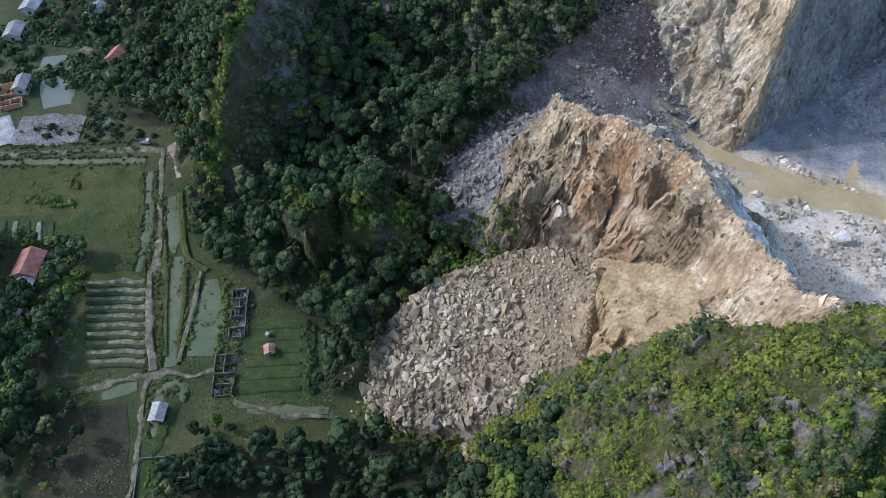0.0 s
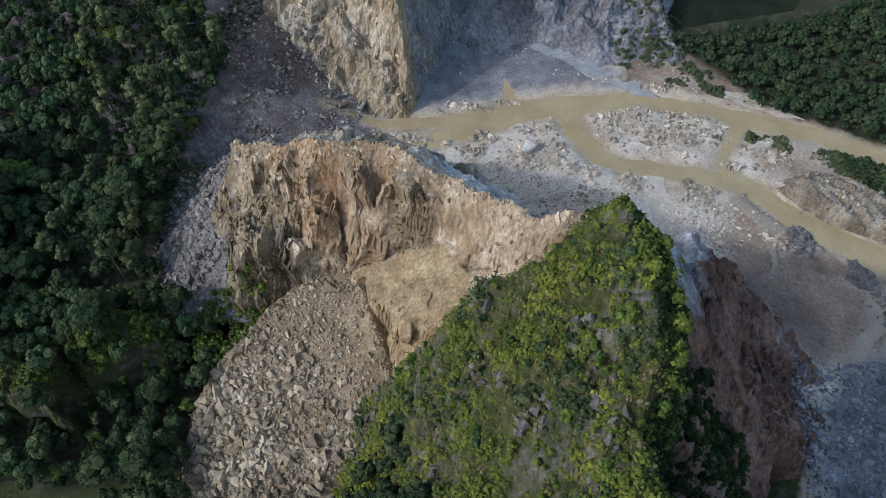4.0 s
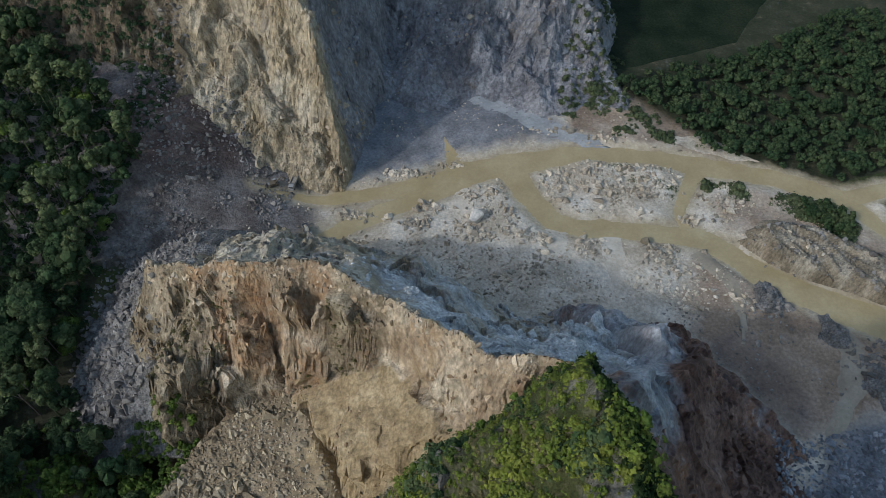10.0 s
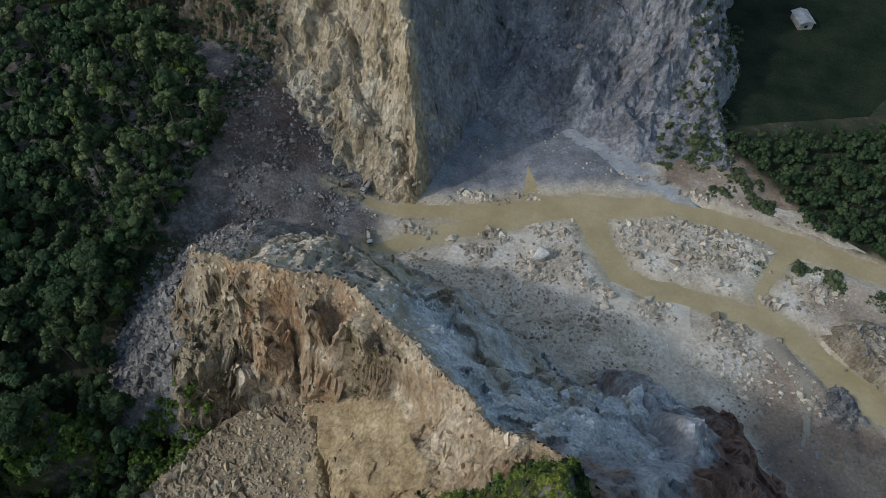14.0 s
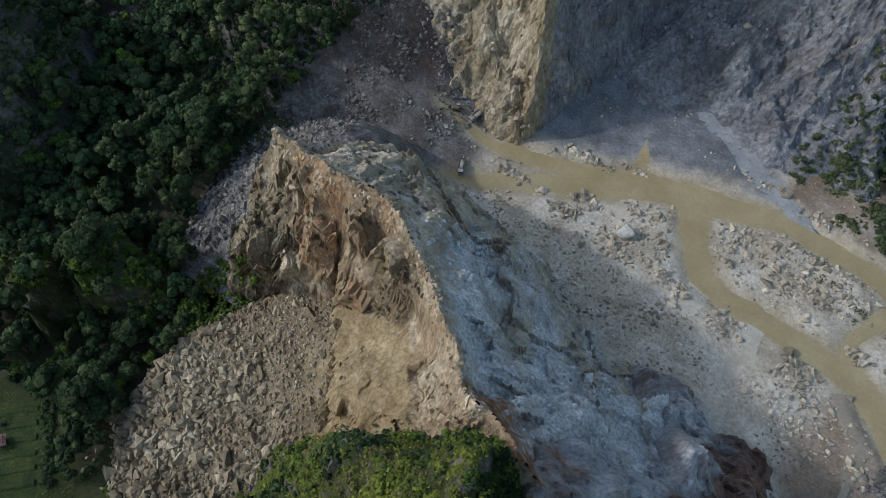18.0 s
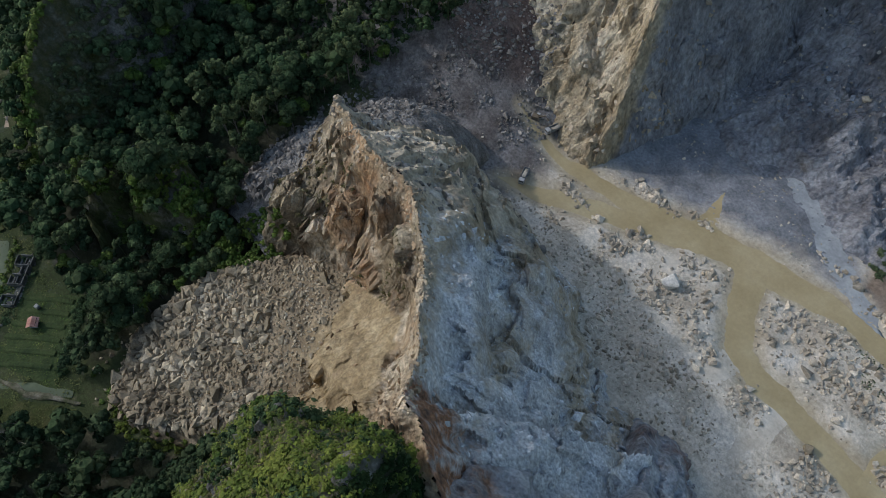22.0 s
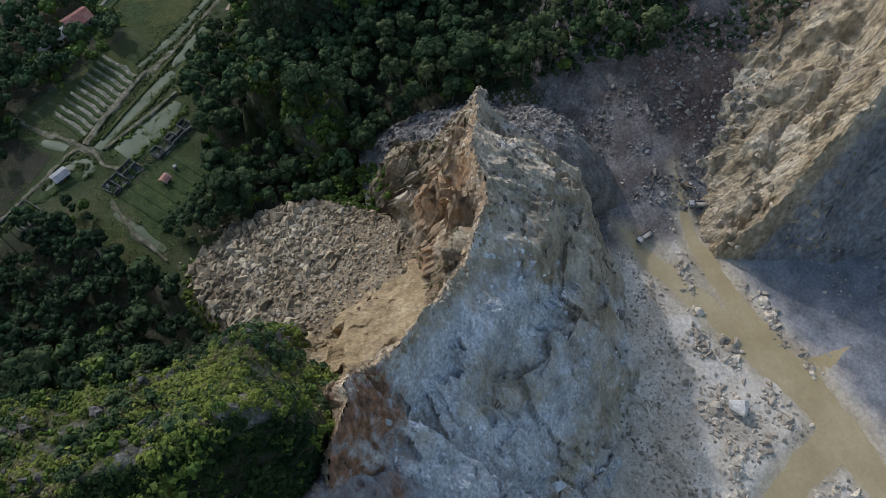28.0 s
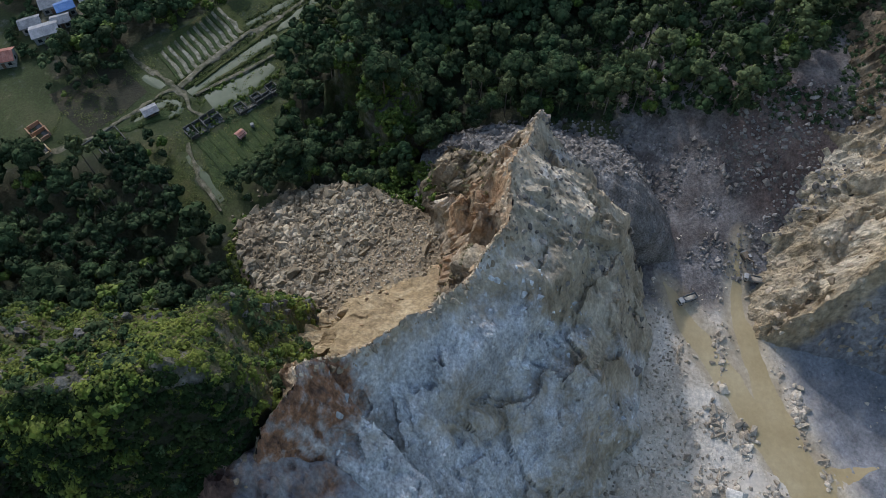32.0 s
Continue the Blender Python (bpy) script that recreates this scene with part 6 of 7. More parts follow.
for k in range(6):
    a, b = np.array((-90.9, 8.1)) + np.array((2.35, -2.6)) * k, np.array((-82, 17)) + np.array((2.6, -2.3)) * k
    ribbon("crop_row", [tuple(a), tuple((a + b) / 2), tuple(b)], 1.5, M_crop, "green garden bed", "crop row", 0.45, ragged=0.3, step=0.6)
for k in range(5):
    a = np.array((-169.3, -17.6)) + np.array((2.6, 2.2)) * k
    ribbon("mulch_row" if k % 2 else "crop_row", [tuple(a), tuple(a + (4, -2.5)), tuple(a + (8, -5))], 1.6, M_mulch if k % 2 else M_crop, "vegetable bed in the meadow", "crop row", 0.45, ragged=0.3, step=0.6)
# water
for pts, w, label in (([(-142.3, 19.8), (-134.1, 15), (-127.9, 10.6), (-124.9, 8.5)], [2.5, 4, 3.5, 1.2], "narrow green pond beside the track"),
                      ([(-122.9, 8.6), (-116.7, 3.7), (-110.5, -1.6), (-103.2, -7.8), (-97, -12.6)], [2.5, 4.5, 4.8, 4.2, 3.2], "long narrow green fish pond"),
                      ([(-110.4, 10), (-105.3, 6.5), (-100.1, 1.6), (-93.7, -5.6)], [3, 6.5, 8, 7], "green fish pond with weedy banks"),
                      ([(-155, 21.2), (-145.7, 14.2), (-137.5, 9), (-134.3, 5.3), (-126.9, -1.9)], [1.8, 2.2, 2.6, 2, 1.4], "muddy irrigation ditch"),
                      ([(-84.4, -25.2), (-90.5, -21.3), (-93.7, -17.7), (-93.4, -14.8), (-91.2, -13.2), (-88.7, -14), (-87.5, -16.3)], [1.5, 2.6, 2.6, 2.8, 2.8, 2.6, 2.0], "green pond curled round the hut"),
                      ([(-191.5, -7.7), (-174.4, 9.1), (-160, 22.8)], [2.2, 2.4, 2.2], "ditch along the village road"),
                      ([(-102.5, -28), (-100, -23), (-98.3, -20.9)], [2, 3.4, 2], "small muddy puddle by the path"),
                      ([(-74, -6.5), (-67, 0), (-60, 6.5)], [1.5, 2.0, 1.4], "dark ditch beside the dyke"),
                      ([(128, 139), (136, 141), (148, 143), (165, 142)], [5, 11, 13, 9], "dark green pool beside the haul road"),
                      ([(-214, 24), (-208, 21), (-201, 17)], [9, 11, 8], "shallow pond among the village houses"),
                      ([(-225, 25), (-221, 29), (-217, 33)], [4.5, 6, 4], "pale pond behind the earth lane"),
                      ([(-204, 38), (-200, 37)], [3.5, 3], "small pond between garden trees"),
                      ([(-188, 22), (-184, 23), (-181, 24)], [3.5, 5, 3], "small pond under the trees")):
    ribbon("pond", pts, w, M_palewater if pts[0][0] < -180 and "pond" in label else M_water, label, "pond", 0.14, ragged=0.5)
# dirt tracks, banks and dykes
for name, pts, w, label, lift, m in (("track", [(-159.5, 28.7), (-143, 16.3), (-128.6, 6.7), (-122.1, -1.5)], 1.6, "narrow dirt track between ponds", 0.22, M_dirt),
                                     ("dirt_bank", [(-124.2, 0.3), (-114.9, -6.3), (-106.8, -11.5), (-98.7, -15.7)], [1.6, 2.6, 2.8, 3.2], "broad pale dirt bank along the pond", 0.6, M_dirt),
                                     ("track", [(-98.6, -16.1), (-96.4, -19.8), (-88.1, -26.9), (-78.9, -33.9), (-72, -46)], [2.0, 1.1, 1.1, 1.2, 1.2], "pale dirt track past the hut", 0.25, M_dirt),
                                     ("dirt_bank", [(-114.3, 9.7), (-108, 3.4), (-102.6, -2.9), (-96.2, -10.2)], [1.0, 1.7, 1.6, 1.5], "pale earth bank between two ponds", 0.7, M_dirt),
                                     ("track", [(-194.5, -5.9), (-178.5, 10.8), (-166.9, 23.3), (-159.5, 28.7)], 1.7, "village road beside a ditch", 0.2, M_dirt),
                                     ("track", [(-113.2, -39.4), (-105.5, -27.3), (-99.5, -18.1), (-95.1, -12.5), (-90.4, -10.7), (-87.2, -1.8)], [0.9, 1.0, 1.4, 2.4, 1.3, 1.2], "dirt path across the fields", 0.27, M_dirt),
                                     ("dyke", [(-78.1, -7.4), (-67, -2), (-57, 7)], [0.9, 1.1, 1.0], "low earth dyke", 0.6, M_dirt),
                                     ("grass_bank", [(-141.5, 22.2), (-127.2, 13.1), (-120.1, 9.8), (-113.5, 11.2)], 2.0, "grassy pond bank", 0.55, M_field),
                                     ("grass_bank", [(-128.7, 8.2), (-118.5, 1.7), (-108.2, -5.8), (-100, -11.4)], 1.3, "grassy pond bank", 0.5, M_field),
                                     ("grass_bank", [(-118, 7.5), (-110.7, 1.8), (-103.4, -4.9), (-97.2, -9.8)], 1.3, "grassy pond bank", 0.5, M_field),
                                     ("grass_bank", [(-81.2, -28.3), (-87.8, -18.2), (-89.9, -16.5)], [1.5, 4.0, 3.0], "grassy islet beside the hut", 0.4, M_crop),
                                     ("dirt_yard", [(-160, 34), (-153, 34), (-145, 28)], [7, 11, 7], "bare reddish earth below the cliff", 0.3, M_earth),
                                     ("dirt_yard", [(-222, 20), (-217, 28), (-214, 31), (-221, 40), (-218, 50), (-232, 63)], [2.5, 3, 4, 4, 4, 5], "bare earth lane among houses", 0.3, M_dirt),
                                     ("rubble_yard", [(-201, 3), (-193, 10), (-186, 17)], [12, 14, 11], "grey-brown rubble yard by the village road", 0.3, M_talus),
                                     ("dirt_yard", [(-134, -64), (-124, -62), (-113, -58)], [9, 15, 8], "pale trodden yard between village houses", 0.3, M_dirt),
                                     ("concrete_yard", [(-209, 3), (-203, 0), (-197, -3)], [5, 6, 5], "pale concrete yard", 0.34, M_concrete),
                                     ("clearing", [(70, 172), (78, 171), (86, 167), (95, 163)], [3, 8, 6, 0.6], "pale bare clearing by the haul road", 0.12, M_gravel)):
    ribbon(name, pts, w, m, label, name.replace("_", " "), lift, ragged=0.9, step=0.7)
# garden wall, curved
for x0, y0, x1, y1 in ((-82.4, -30.6, -78.0, -25.8), (-77.8, -25.9, -74.4, -28.4), (-82.2, -31.0, -74.6, -37.5)):
    L = math.hypot(x1 - x0, y1 - y0)
    wl = tagged(new("garden_wall"), "low weathered grey wall round a green plot", "wall")
    wl.matrix_world = pose((x0 + x1) / 2, (y0 + y1) / 2, 1.9, 0, 0, math.degrees(math.atan2(y1 - y0, x1 - x0)))
    part("wall", box(L, 0.18, 0.6, bevel=0.02), M_greywall, wl)
    part("coping", box(L, 0.28, 0.08, z=0.6, bevel=0.02), M_greywall, wl)
quad_patch("field", [(-82, -31), (-78, -26.2), (-74, -29), (-74, -37)], M_crop, "bright green walled plot", "field", 0.15, 0.8)
# buildings
house(-88, -21.3, 40, 2.8, 3.7, 1.9, 0.5, M_tin, M_greywall, "pond-side hut with a grey-white tin roof", 12)
house(-82, 7, 55, 1.8, 1.7, 1.7, 0.5, M_pinktile, M_plaster, "tiny garden hut with a pinkish tile roof", 7)
tank = tagged(new("water_tank"), "small white water tank beside the garden hut", "tank")
tank.matrix_world = pose(-85.8, 9.5, 2.0, 0, 0, 20)
part("tank_body", box(1.1, 1.0, 1.1, z=0.5, bevel=0.15), M_plaster, tank)
part("stand", box(0.9, 0.8, 0.5, bevel=0.02), M_greywall, tank)
roofless("pigsty_ruin", -101.5, 13.3, -91, 3.6, 4.2, 5, 1.7, M_greywall, "roofless grey pigsty row with rubble inside", 3, "roofless sties")
roofless("pigsty_ruin", -89, -1, -81, -8.5, 5.0, 4, 1.8, M_greywall, "roofless grey sheds beside the garden", 4, "roofless sties")
roofless("unfinished_house", -219, 11, -210.5, 6.5, 7.0, 3, 2.6, M_brickwall, "unfinished brick house frame beside the rubble yard", 8)
roofless("unfinished_house", -80, -54, -76, -49, 4.5, 2, 1.6, M_brickwall, "unfinished orange masonry walls without a roof", 5)
roofless("unfinished_house", -74, -52.5, -69.5, -46.5, 5.0, 2, 1.6, M_yellowwall, "unfinished yellow masonry walls without a roof", 6)
roofless("unfinished_house", -75.5, -31, -70.5, -25.5, 4.5, 2, 1.4, M_greywall, "grey building site with loose stones", 7)
for x, y, turn, w, l, h, rise, roof, label, ribs in ((-148.2, -20.4, 40, 7, 9, 3.0, 1.6, M_tile, "house with a faded red tile roof under trees", 14),
                                                     (-142.9, -25.3, 40, 4.5, 6, 2.5, 0.8, M_greytile, "grey-roofed shed beside the red house", 8),
                                                     (-138.7, -29.8, 40, 4.5, 5, 2.5, 0.8, M_greytile, "small grey-roofed outhouse behind the red house", 8),
                                                     (-243, 26, 45, 6, 8, 3.0, 1.0, M_greytile, "grey-roofed village house among garden trees", 10), (-253, 38, 40, 7, 9, 3.2, 1.1, M_tin, "pale tin-roofed village house among trees", 12),
                                                     (-216, 14, 45, 4.5, 7, 3.0, 0.9, M_greytile, "dark grey-roofed house beside the pond", 9), (-188, 40, 20, 5, 8, 2.8, 1.0, M_greytile, "old grey house hidden by trees", 9),
                                                     (-207, 43, 25, 5, 7, 3.0, 1.2, M_tile, "red-roofed house hidden by trees", 9), (-234, 52, 30, 6, 8, 3.2, 1.1, M_tin, "tin-roofed house among garden trees", 10),
                                                     (-114.7, 49.9, 70, 3.2, 3.6, 2.6, 0.6, M_tin, "small grey-roofed hut in the wood", 6),
                                                     (-116, -63, 30, 6, 9, 3.2, 1.0, M_tin, "white tin-roofed house at the village edge", 12), (-128.5, -66, 30, 6, 7, 3.2, 1.1, M_greytile, "grey fibre-cement roofed house by the field", 10),
                                                     (-127, -60.5, 35, 5, 6, 3.4, 0.9, M_bluetin, "house with a bright blue tin roof", 9), (-121.5, -60, 30, 4.5, 6, 2.8, 0.9, M_greytile, "small grey-roofed house with plaster walls", 8),
                                                     (-119, -69, 30, 5, 7, 3.0, 1.0, M_greytile, "grey house at the village edge", 9), (-131, -53, 40, 6, 8, 3.0, 1.0, M_greytile, "long grey-roofed house beside the trees", 10),
                                                     (-104, -72, 20, 6, 8, 3.0, 1.4, M_tile, "red-tiled house at the field's edge", 10), (80, 268, 20, 6, 9, 3.0, 0.8, M_tin, "pale-roofed farm shed in far fields", 8)):
    house(x, y, turn, 0.85 * w, 0.85 * l, h, rise, roof, M_plaster, label, ribs)
# bushes and weeds round the ponds and plots
for poly, gap, seed, m, label, sc in (([(-143.5, 23.1), (-125.1, 10.9), (-112.5, 11.8), (-90.9, -4.9), (-94.2, -11), (-113, 6), (-128.8, 9.6)], 2.2, 81, M_leaf3, "weeds on the pond banks", (0.35, 0.9)),
                                      ([(-81.3, 20.9), (-70, 24), (-60, 10), (-63, 4), (-66, 6)], 2.0, 82, M_leaf, "hedge beside the garden", (0.9, 2.0)),
                                      ([(-94.5, -8.1), (-87.5, 1.1), (-83.3, -2.5), (-76.9, -9.7), (-80, -19.6), (-86.4, -12.3)], 2.6, 83, M_leaf3, "bushes round the sheds", (0.6, 1.7)),
                                      ([(-130.4, 5.6), (-120.2, -1.3), (-107.8, -10.1), (-111.5, -13.3), (-123.8, -4.5), (-132, 1.6)], 2.3, 84, M_bush2, "weeds along the ditch", (0.3, 0.8)),
                                      ([(-83.7, -21.8), (-76.2, -19.3), (-70, -22), (-72, -32), (-79.4, -27.2)], 2.4, 85, M_leaf, "bushes behind the hut", (0.8, 1.9)),
                                      ([(-70, 4), (-60, 10), (-52, 4), (-54, 14), (-64, 14)], 2.2, 86, M_leaf3, "bushes at the plot's corner", (0.7, 1.6)),
                                      ([(-194.2, 0.9), (-178.1, 17.6), (-162, 34.3), (-166, 36), (-182.4, 23.1), (-198.5, 6.4)], 3.0, 87, M_leaf, "hedge along the village road", (0.9, 2.2)),
                                      ([(-257.6, 12.7), (-232.3, 58.4), (-202.3, 50.8), (-191, 32.2), (-211.5, 20.9), (-228.1, 10)], 4.2, 88, M_leaf, "garden trees among the houses", (1.6, 3.4)),
                                      ([(-232, 8), (-224, 20), (-222, 34), (-212, 34), (-196, 30), (-182, 30), (-176, 22), (-186, 18), (-196, 24), (-206, 28), (-218, 16), (-224, 4)], 2.3, 91, M_leaf, "bushes round the village ponds", (0.8, 2.0)),
                                      ([(-165.5, -16.3), (-148.9, -5.4), (-139, -8.6), (-132.7, -13.9), (-117.8, -30.1), (-136.7, -35.4), (-156.3, -33)], 4.0, 89, M_leaf3, "bright garden bushes", (1.2, 2.6))):
    shrubs("bushes", poly, gap, seed, lambda x, y: (fbm(x, y, 8, 2, 511) > -0.35), m, label, sc)

def verge_weeds(lines, off, gap, seed, m, label, scale):
    """Weeds in two ragged lines beside ponds and banks."""
    xs, ys = [], []
    for pts in lines:
        p = np.array(pts, float)
        cum = np.concatenate([[0], np.cumsum(np.hypot(*np.diff(p, axis=0).T))])
        t = np.arange(0, cum[-1], gap)
        x, y = np.interp(t, cum, p[:, 0]), np.interp(t, cum, p[:, 1])
        tx, ty = np.gradient(x), np.gradient(y)
        n = np.hypot(tx, ty)
        for side in (-1, 1):
            o = side * (off + rng.normal(0, 0.45, len(t)))
            xs.append(x - ty / n * o)
            ys.append(y + tx / n * o)
    x, y = np.concatenate(xs), np.concatenate(ys)
    k = rng.random(len(x)) < 0.78
    x, y = x[k], y[k]
    v, f = scatter(SPRIGS, x, y, ground_z(x, y) + 0.1, rng.uniform(*scale, len(x)), rng.uniform(0, 6.3, len(x)), rng.uniform(0.8, 1.3, len(x)))
    return tagged(new("verge_weeds", tri_mesh("verge_weeds", v, f, m)), label, "weeds", kind="stuff")


verge_weeds([[(-122.9, 8.6), (-110.5, -1.6), (-97, -12.6)], [(-142.3, 19.8), (-127.9, 10.6)]], 2.6, 0.7, 121, M_weed, "rank grass along the long pond", (0.7, 1.5))
verge_weeds([[(-110.4, 10), (-100.1, 1.6), (-93.7, -5.6)]], 4.0, 0.7, 122, M_leaf3, "bushy weeds round the fish pond", (0.7, 1.7))
verge_weeds([[(-155, 21.2), (-137.5, 9), (-126.9, -1.9)], [(-84.4, -25.2), (-93.7, -17.7), (-91.2, -13.2), (-87.5, -16.3)], [(-124, 0.3), (-98.7, -15.7)]], 1.7, 0.6, 123, M_weed, "rough grass beside ditch and bank", (0.6, 1.3))
verge_weeds([[(-191.5, -7.7), (-160, 22.8)], [(-194.5, -4), (-166.9, 25.3)]], 1.6, 0.7, 124, M_weed, "grass beside the village road's ditch", (0.6, 1.4))
verge_weeds([[(-81.4, 19.3), (-73.5, 12.8), (-65.6, 6.3)]], 0.5, 0.5, 125, M_leaf, "hedge across the garden plot", (1.0, 1.9))
verge_weeds([[(-170.2, 5.4), (-165.3, 2.5)], [(-172, -9), (-160, -1)]], 0.6, 0.9, 126, M_leaf3, "bushes standing in the meadow", (1.0, 2.2))
verge_weeds([[(-80.5, -30), (-77.5, -29), (-75.5, -33)]], 0.9, 0.5, 127, M_leaf3, "green plants in the walled plot", (0.6, 1.2))
EDGE_HOUSES = np.array([(-116, -63), (-128.5, -66), (-127, -60.5), (-121.5, -60), (-119, -69), (-131, -53), (-104, -72)])
shrubs("bushes", [(-140, -60), (-131, -49), (-112, -52), (-104, -64), (-116, -77), (-136, -74)], 2.6, 128, lambda x, y: np.min(np.hypot(x[:, None] - EDGE_HOUSES[:, 0], y[:, None] - EDGE_HOUSES[:, 1]), 1) > 5.0, M_leaf, "garden bushes between the houses at the village edge", (1.0, 2.4), BUSHES)
shrubs("ruin_weeds", [(-103, 12), (-99, 16), (-89, 6), (-80, -4), (-78, -9), (-84, -11), (-91, -2), (-94, 2)], 1.5, 92, lambda x, y: fbm(x, y, 4, 2, 515) > -0.1, M_leaf, "weeds and bushes growing in the ruined sties", (0.5, 1.3))
TUFTS = [leaves(np.stack([rng.normal(0, 0.55, 16), rng.normal(0, 0.55, 16), rng.uniform(0.1, 0.45, 16)], 1), unit(16) * (0.6, 0.6, 0.3) + (0, 0, 1.0), 0.26) for _ in range(5)]
shrubs("meadow_weeds", [(-187.4, -10.2), (-159.1, 22.9), (-141.5, 22.2), (-113.6, 12.7), (-102.3, 17.4), (-86.8, 16.6), (-62, 10), (-56, 2), (-68, -14), (-76.2, -19.3), (-74, -44), (-90, -56), (-109.2, -41), (-136.6, -14.2), (-162.9, -23.9)], 1.35, 90,
       lambda x, y: (fbm(x, y, 6, 3, 521) > -0.1), M_weed, "tufts of weeds and rough grass", (0.45, 1.1), TUFTS)
shrubs("crop_plants", [(-92, 9.5), (-82.1, 18.9), (-63, 4), (-78.4, -4)], 0.8, 99, lambda x, y: np.sin((x * 0.68 - y * 0.73) * 2 * math.pi / 3.4) > -0.1, M_leaf3, "young garden crops in rows", (0.4, 0.8), TUFTS)
shrubs("crop_plants", [(-158.6, -5.2), (-151.6, 3.1), (-143.4, -2.1), (-150.5, -9.4)], 0.9, 100, lambda x, y: x < 99, M_leaf3, "bright vegetable plants", (0.5, 0.9), SPRIGS)
shrubs("quarry_weeds", [(40, 158), (60, 162), (69, 156), (66, 147), (56, 152)], 1.6, 101, lambda x, y: off_road(x, y, 0.5) & (fbm(x, y, 6, 2, 523) > 0), M_bush2, "dusty weeds on the gravel island", (0.5, 1.2), TUFTS)

for poly, gap, seed, label in (([(-207, 4), (-193, 18), (-180, 13), (-194, 0)], 1.1, 111, "broken rubble over the village yard"), ([(-103, 13), (-100, 15.5), (-90, 6), (-92.5, 3)], 0.8, 112, "stones fallen inside the sties"),
                               ([(-90.5, -2), (-87.5, 1), (-79.5, -7), (-82, -10)], 0.8, 113, "stones fallen inside the sheds"), ([(-76, -28), (-72, -22), (-68, -25), (-72, -31)], 0.8, 114, "stones of the building site"),
                               ([(-160, 30), (-155, 38), (-146, 33), (-150, 25)], 1.4, 115, "stones on the bare reddish earth")):
    x, y = spread(poly, gap, seed)
    stuff_stones("loose_stones", x, y, rng.gamma(2.0, 0.12, len(x)) + 0.12, ground_z, label, M_talusstone)

# ---- vehicles at the quarry ----
M_cab = surface("dusty_white_paint", [(0.28, 0.275, 0.26), (0.40, 0.395, 0.375)], 1.0, 0.5, 0.0, spec=0.4)
M_dump = surface("dusty_steel", [(0.12, 0.13, 0.13), (0.20, 0.21, 0.21), (0.28, 0.27, 0.25)], 1.2, 0.7, 0.2, 0.2)
M_tyre = surface("black_rubber", [(0.02, 0.02, 0.02), (0.05, 0.045, 0.04)], 0.6, 0.9, 0.0)
M_digger = surface("dusty_orange_paint", [(0.12, 0.095, 0.06), (0.18, 0.14, 0.09)], 1.0, 0.55, 0.0, spec=0.4)


def wheel(r, w, x, y):
    bm = bmesh.new()
    bmesh.ops.create_cone(bm, cap_ends=True, segments=16, radius1=r, radius2=r, depth=w, matrix=pose(x, y, r, 90, 0, 0))
    bmesh.ops.bevel(bm, geom=[e for e in bm.edges if len(e.link_faces) == 2 and e.calc_face_angle(0) > 1.0], offset=0.07, segments=1, affect="EDGES")
    return bm


def dump_truck(x, y, z, turn, label):
    t = tagged(new("dump_truck"), label, "truck", group="quarry vehicles")
    t.matrix_world = pose(x, y, z, 0, 0, turn) @ Matrix.Scale(0.66, 4)
    part("chassis", box(8.0, 0.9, 0.35, 0, 0, 0.75, 0.03), M_dump, t)
    cab = part("cab", box(1.9, 2.4, 2.0, 3.1, 0, 0.9, 0.14), M_cab, t)
    part("windscreen", box(0.05, 2.0, 0.85, 4.08, 0, 1.85, 0.01), M_glass, cab)
    for s in (-1, 1):
        part("side_window", box(0.8, 0.05, 0.7, 3.2, s * 1.22, 1.9, 0.01), M_glass, cab)
    part("bumper", box(0.25, 2.4, 0.4, 4.1, 0, 0.5, 0.04), M_dump, t)
    bed = part("dump_bed", box(5.6, 2.4, 0.16, -1.0, 0, 1.2, 0.02), M_dump, t)
    for s in (-1, 1):
        part("side_board", box(5.6, 0.12, 1.1, -1.0, s * 1.2, 1.36, 0.02), M_dump, bed)
    part("headboard", box(0.12, 2.4, 1.5, 1.82, 0, 1.36, 0.02), M_dump, bed)
    part("tailgate", box(0.12, 2.4, 1.0, -3.85, 0, 1.36, 0.02), M_dump, bed)
    load = stone_shape(77, 30)
    ld = part_of(t, "load", tri_mesh("load", load[0] * (2.3, 1.25, 0.7), load[1], M_gravel), pose(-1.0, 0, 1.9), "heap of grey crushed stone")
    for px in (2.9, -1.7, -3.0):
        for s in (-1, 1):
            part("wheel", wheel(0.52, 0.42, px, s * 1.05), M_tyre, t)
    return t


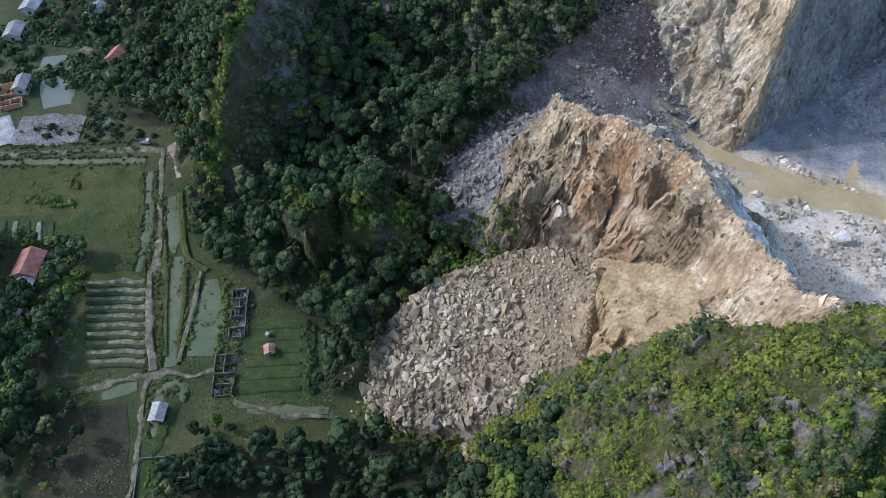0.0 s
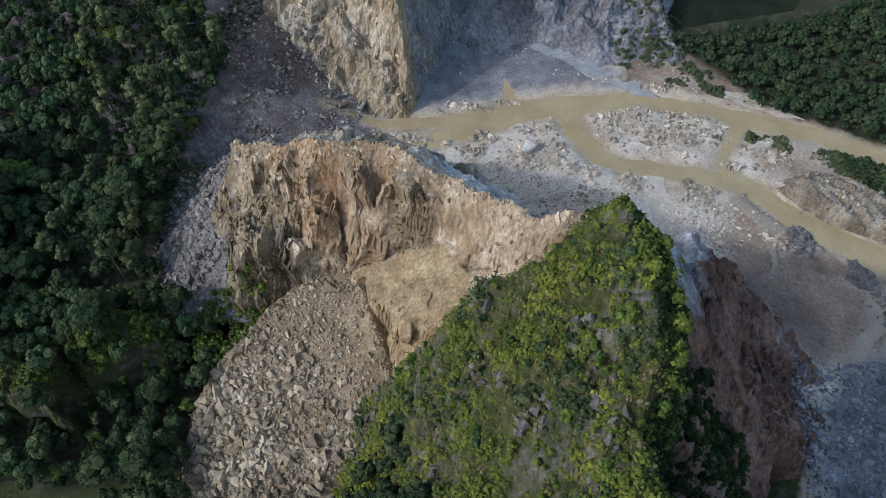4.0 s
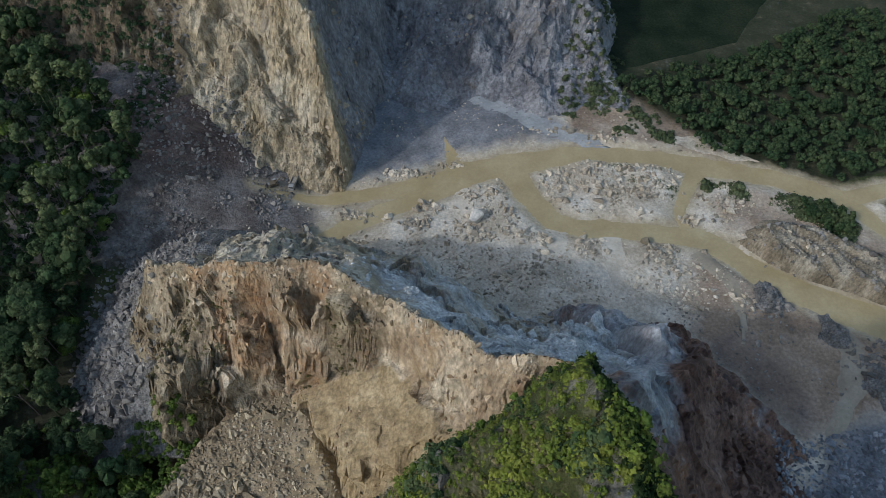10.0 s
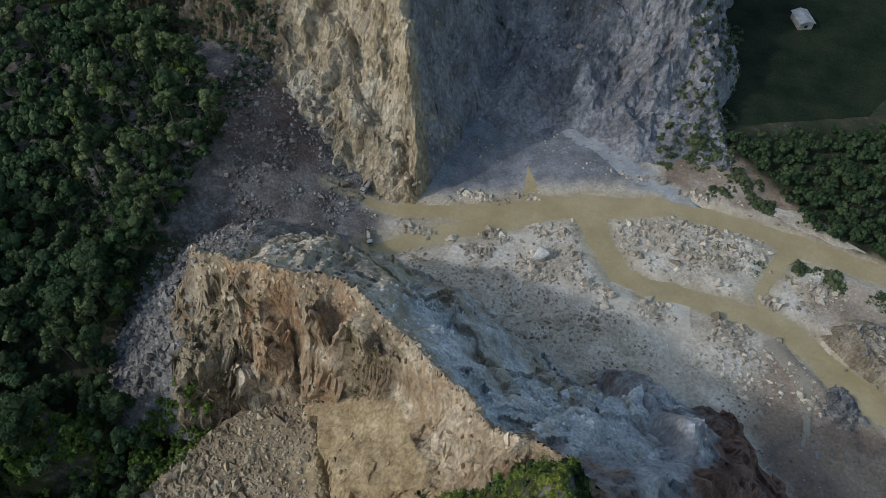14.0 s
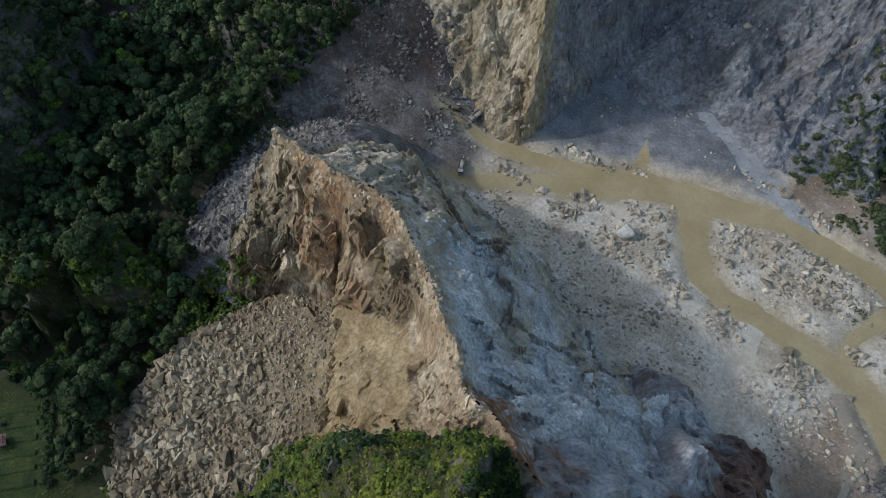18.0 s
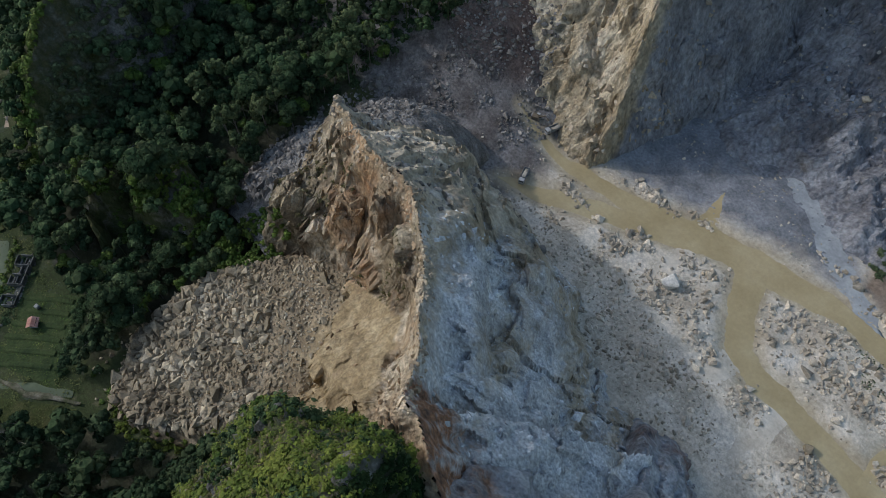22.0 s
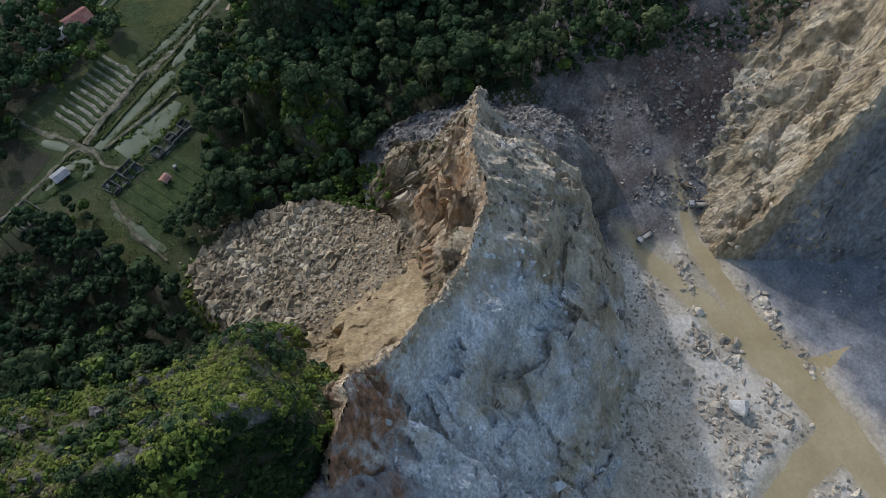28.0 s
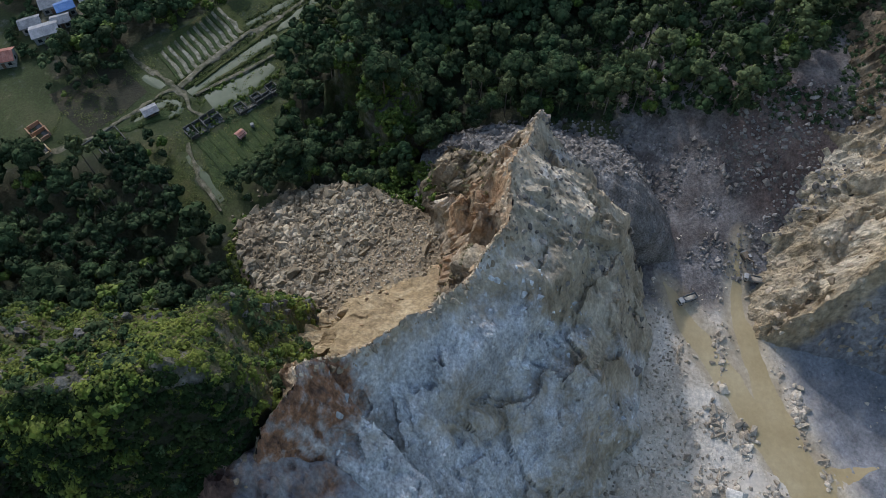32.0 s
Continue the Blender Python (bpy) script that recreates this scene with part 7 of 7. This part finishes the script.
def small_truck(x, y, z, turn, label):
    t = tagged(new("small_truck"), label, "truck")
    t.matrix_world = pose(x, y, z, 0, 0, turn)
    part("chassis", box(3.4, 0.7, 0.22, 0, 0, 0.42, 0.03), M_dump, t)
    cab = part("cab", box(1.2, 1.5, 1.25, 1.1, 0, 0.5, 0.12), M_cab, t)
    part("windscreen", box(0.04, 1.2, 0.5, 1.71, 0, 1.1, 0.01), M_glass, cab)
    bed = part("cargo_bed", box(2.1, 1.55, 0.1, -0.65, 0, 0.62, 0.02), M_dump, t)
    for s in (-1, 1):
        part("side_board", box(2.1, 0.07, 0.4, -0.65, s * 0.78, 0.72, 0.01), M_dump, bed)
    part("tailgate", box(0.07, 1.5, 0.4, -1.7, 0, 0.72, 0.01), M_dump, bed)
    for px in (1.1, -1.0):
        for s in (-1, 1):
            part("wheel", wheel(0.32, 0.22, px, s * 0.68), M_tyre, t)
    return t


def excavator(x, y, z, turn, label):
    e = tagged(new("excavator"), label, "excavator", group="quarry vehicles")
    e.matrix_world = pose(x, y, z, 0, 0, turn) @ Matrix.Scale(0.66, 4)
    for s in (-1, 1):
        part("track", box(3.8, 0.6, 0.85, 0, s * 1.1, 0, 0.25), M_tyre, e)
    part("body", box(2.9, 2.5, 1.2, -0.4, 0, 1.0, 0.12), M_digger, e)
    cab = part("cab", box(1.4, 1.0, 1.6, 0.7, 0.75, 1.2, 0.1), M_digger, e)
    part("cab_window", box(1.0, 0.04, 0.8, 0.75, 1.27, 1.85, 0.01), M_glass, cab)
    part("cab_roof", box(1.4, 1.0, 0.06, 0.7, 0.75, 2.81, 0.01), M_cab, cab)
    for nm, a, b, w in (("boom", (0.9, -0.2, 1.8), (4.0, -0.2, 4.0), 0.5), ("stick", (4.0, -0.2, 4.0), (6.0, -0.2, 1.6), 0.36)):
        d = Vector(b) - Vector(a)
        bm = box(w, w * 0.8, d.length, bevel=0.05)
        p = part(nm, bm, M_digger, e)
        p.matrix_basis = Matrix.Translation(a) @ d.to_track_quat("Z", "Y").to_matrix().to_4x4()
    part("bucket", box(1.0, 1.2, 0.9, 6.0, -0.2, 0.75, 0.18), M_dump, e)
    part("counterweight", box(0.6, 2.4, 1.0, -2.0, 0, 1.0, 0.15), M_dump, e)
    return e


def floor_at(x, y):
    return float(top_z(np.array([float(x)]), np.array([float(y)]))[0])


dump_truck(-47.3, 147.4, floor_at(-47.3, 147.4) + 0.05, -100, "dusty dump truck with a white cab being loaded")
dump_truck(-41.3, 131.0, floor_at(-41.3, 131.0) + 0.05, -62, "dust-covered dark dump truck on the haul road")
excavator(-52.8, 145.5, floor_at(-52.8, 145.5), 25, "dusty brown excavator beside the truck")

small_truck(-166, 26.8, float(ground_z(np.array([-166.0]), np.array([26.8]))[0]) + 0.22, 40, "small dusty white truck parked on the village road")
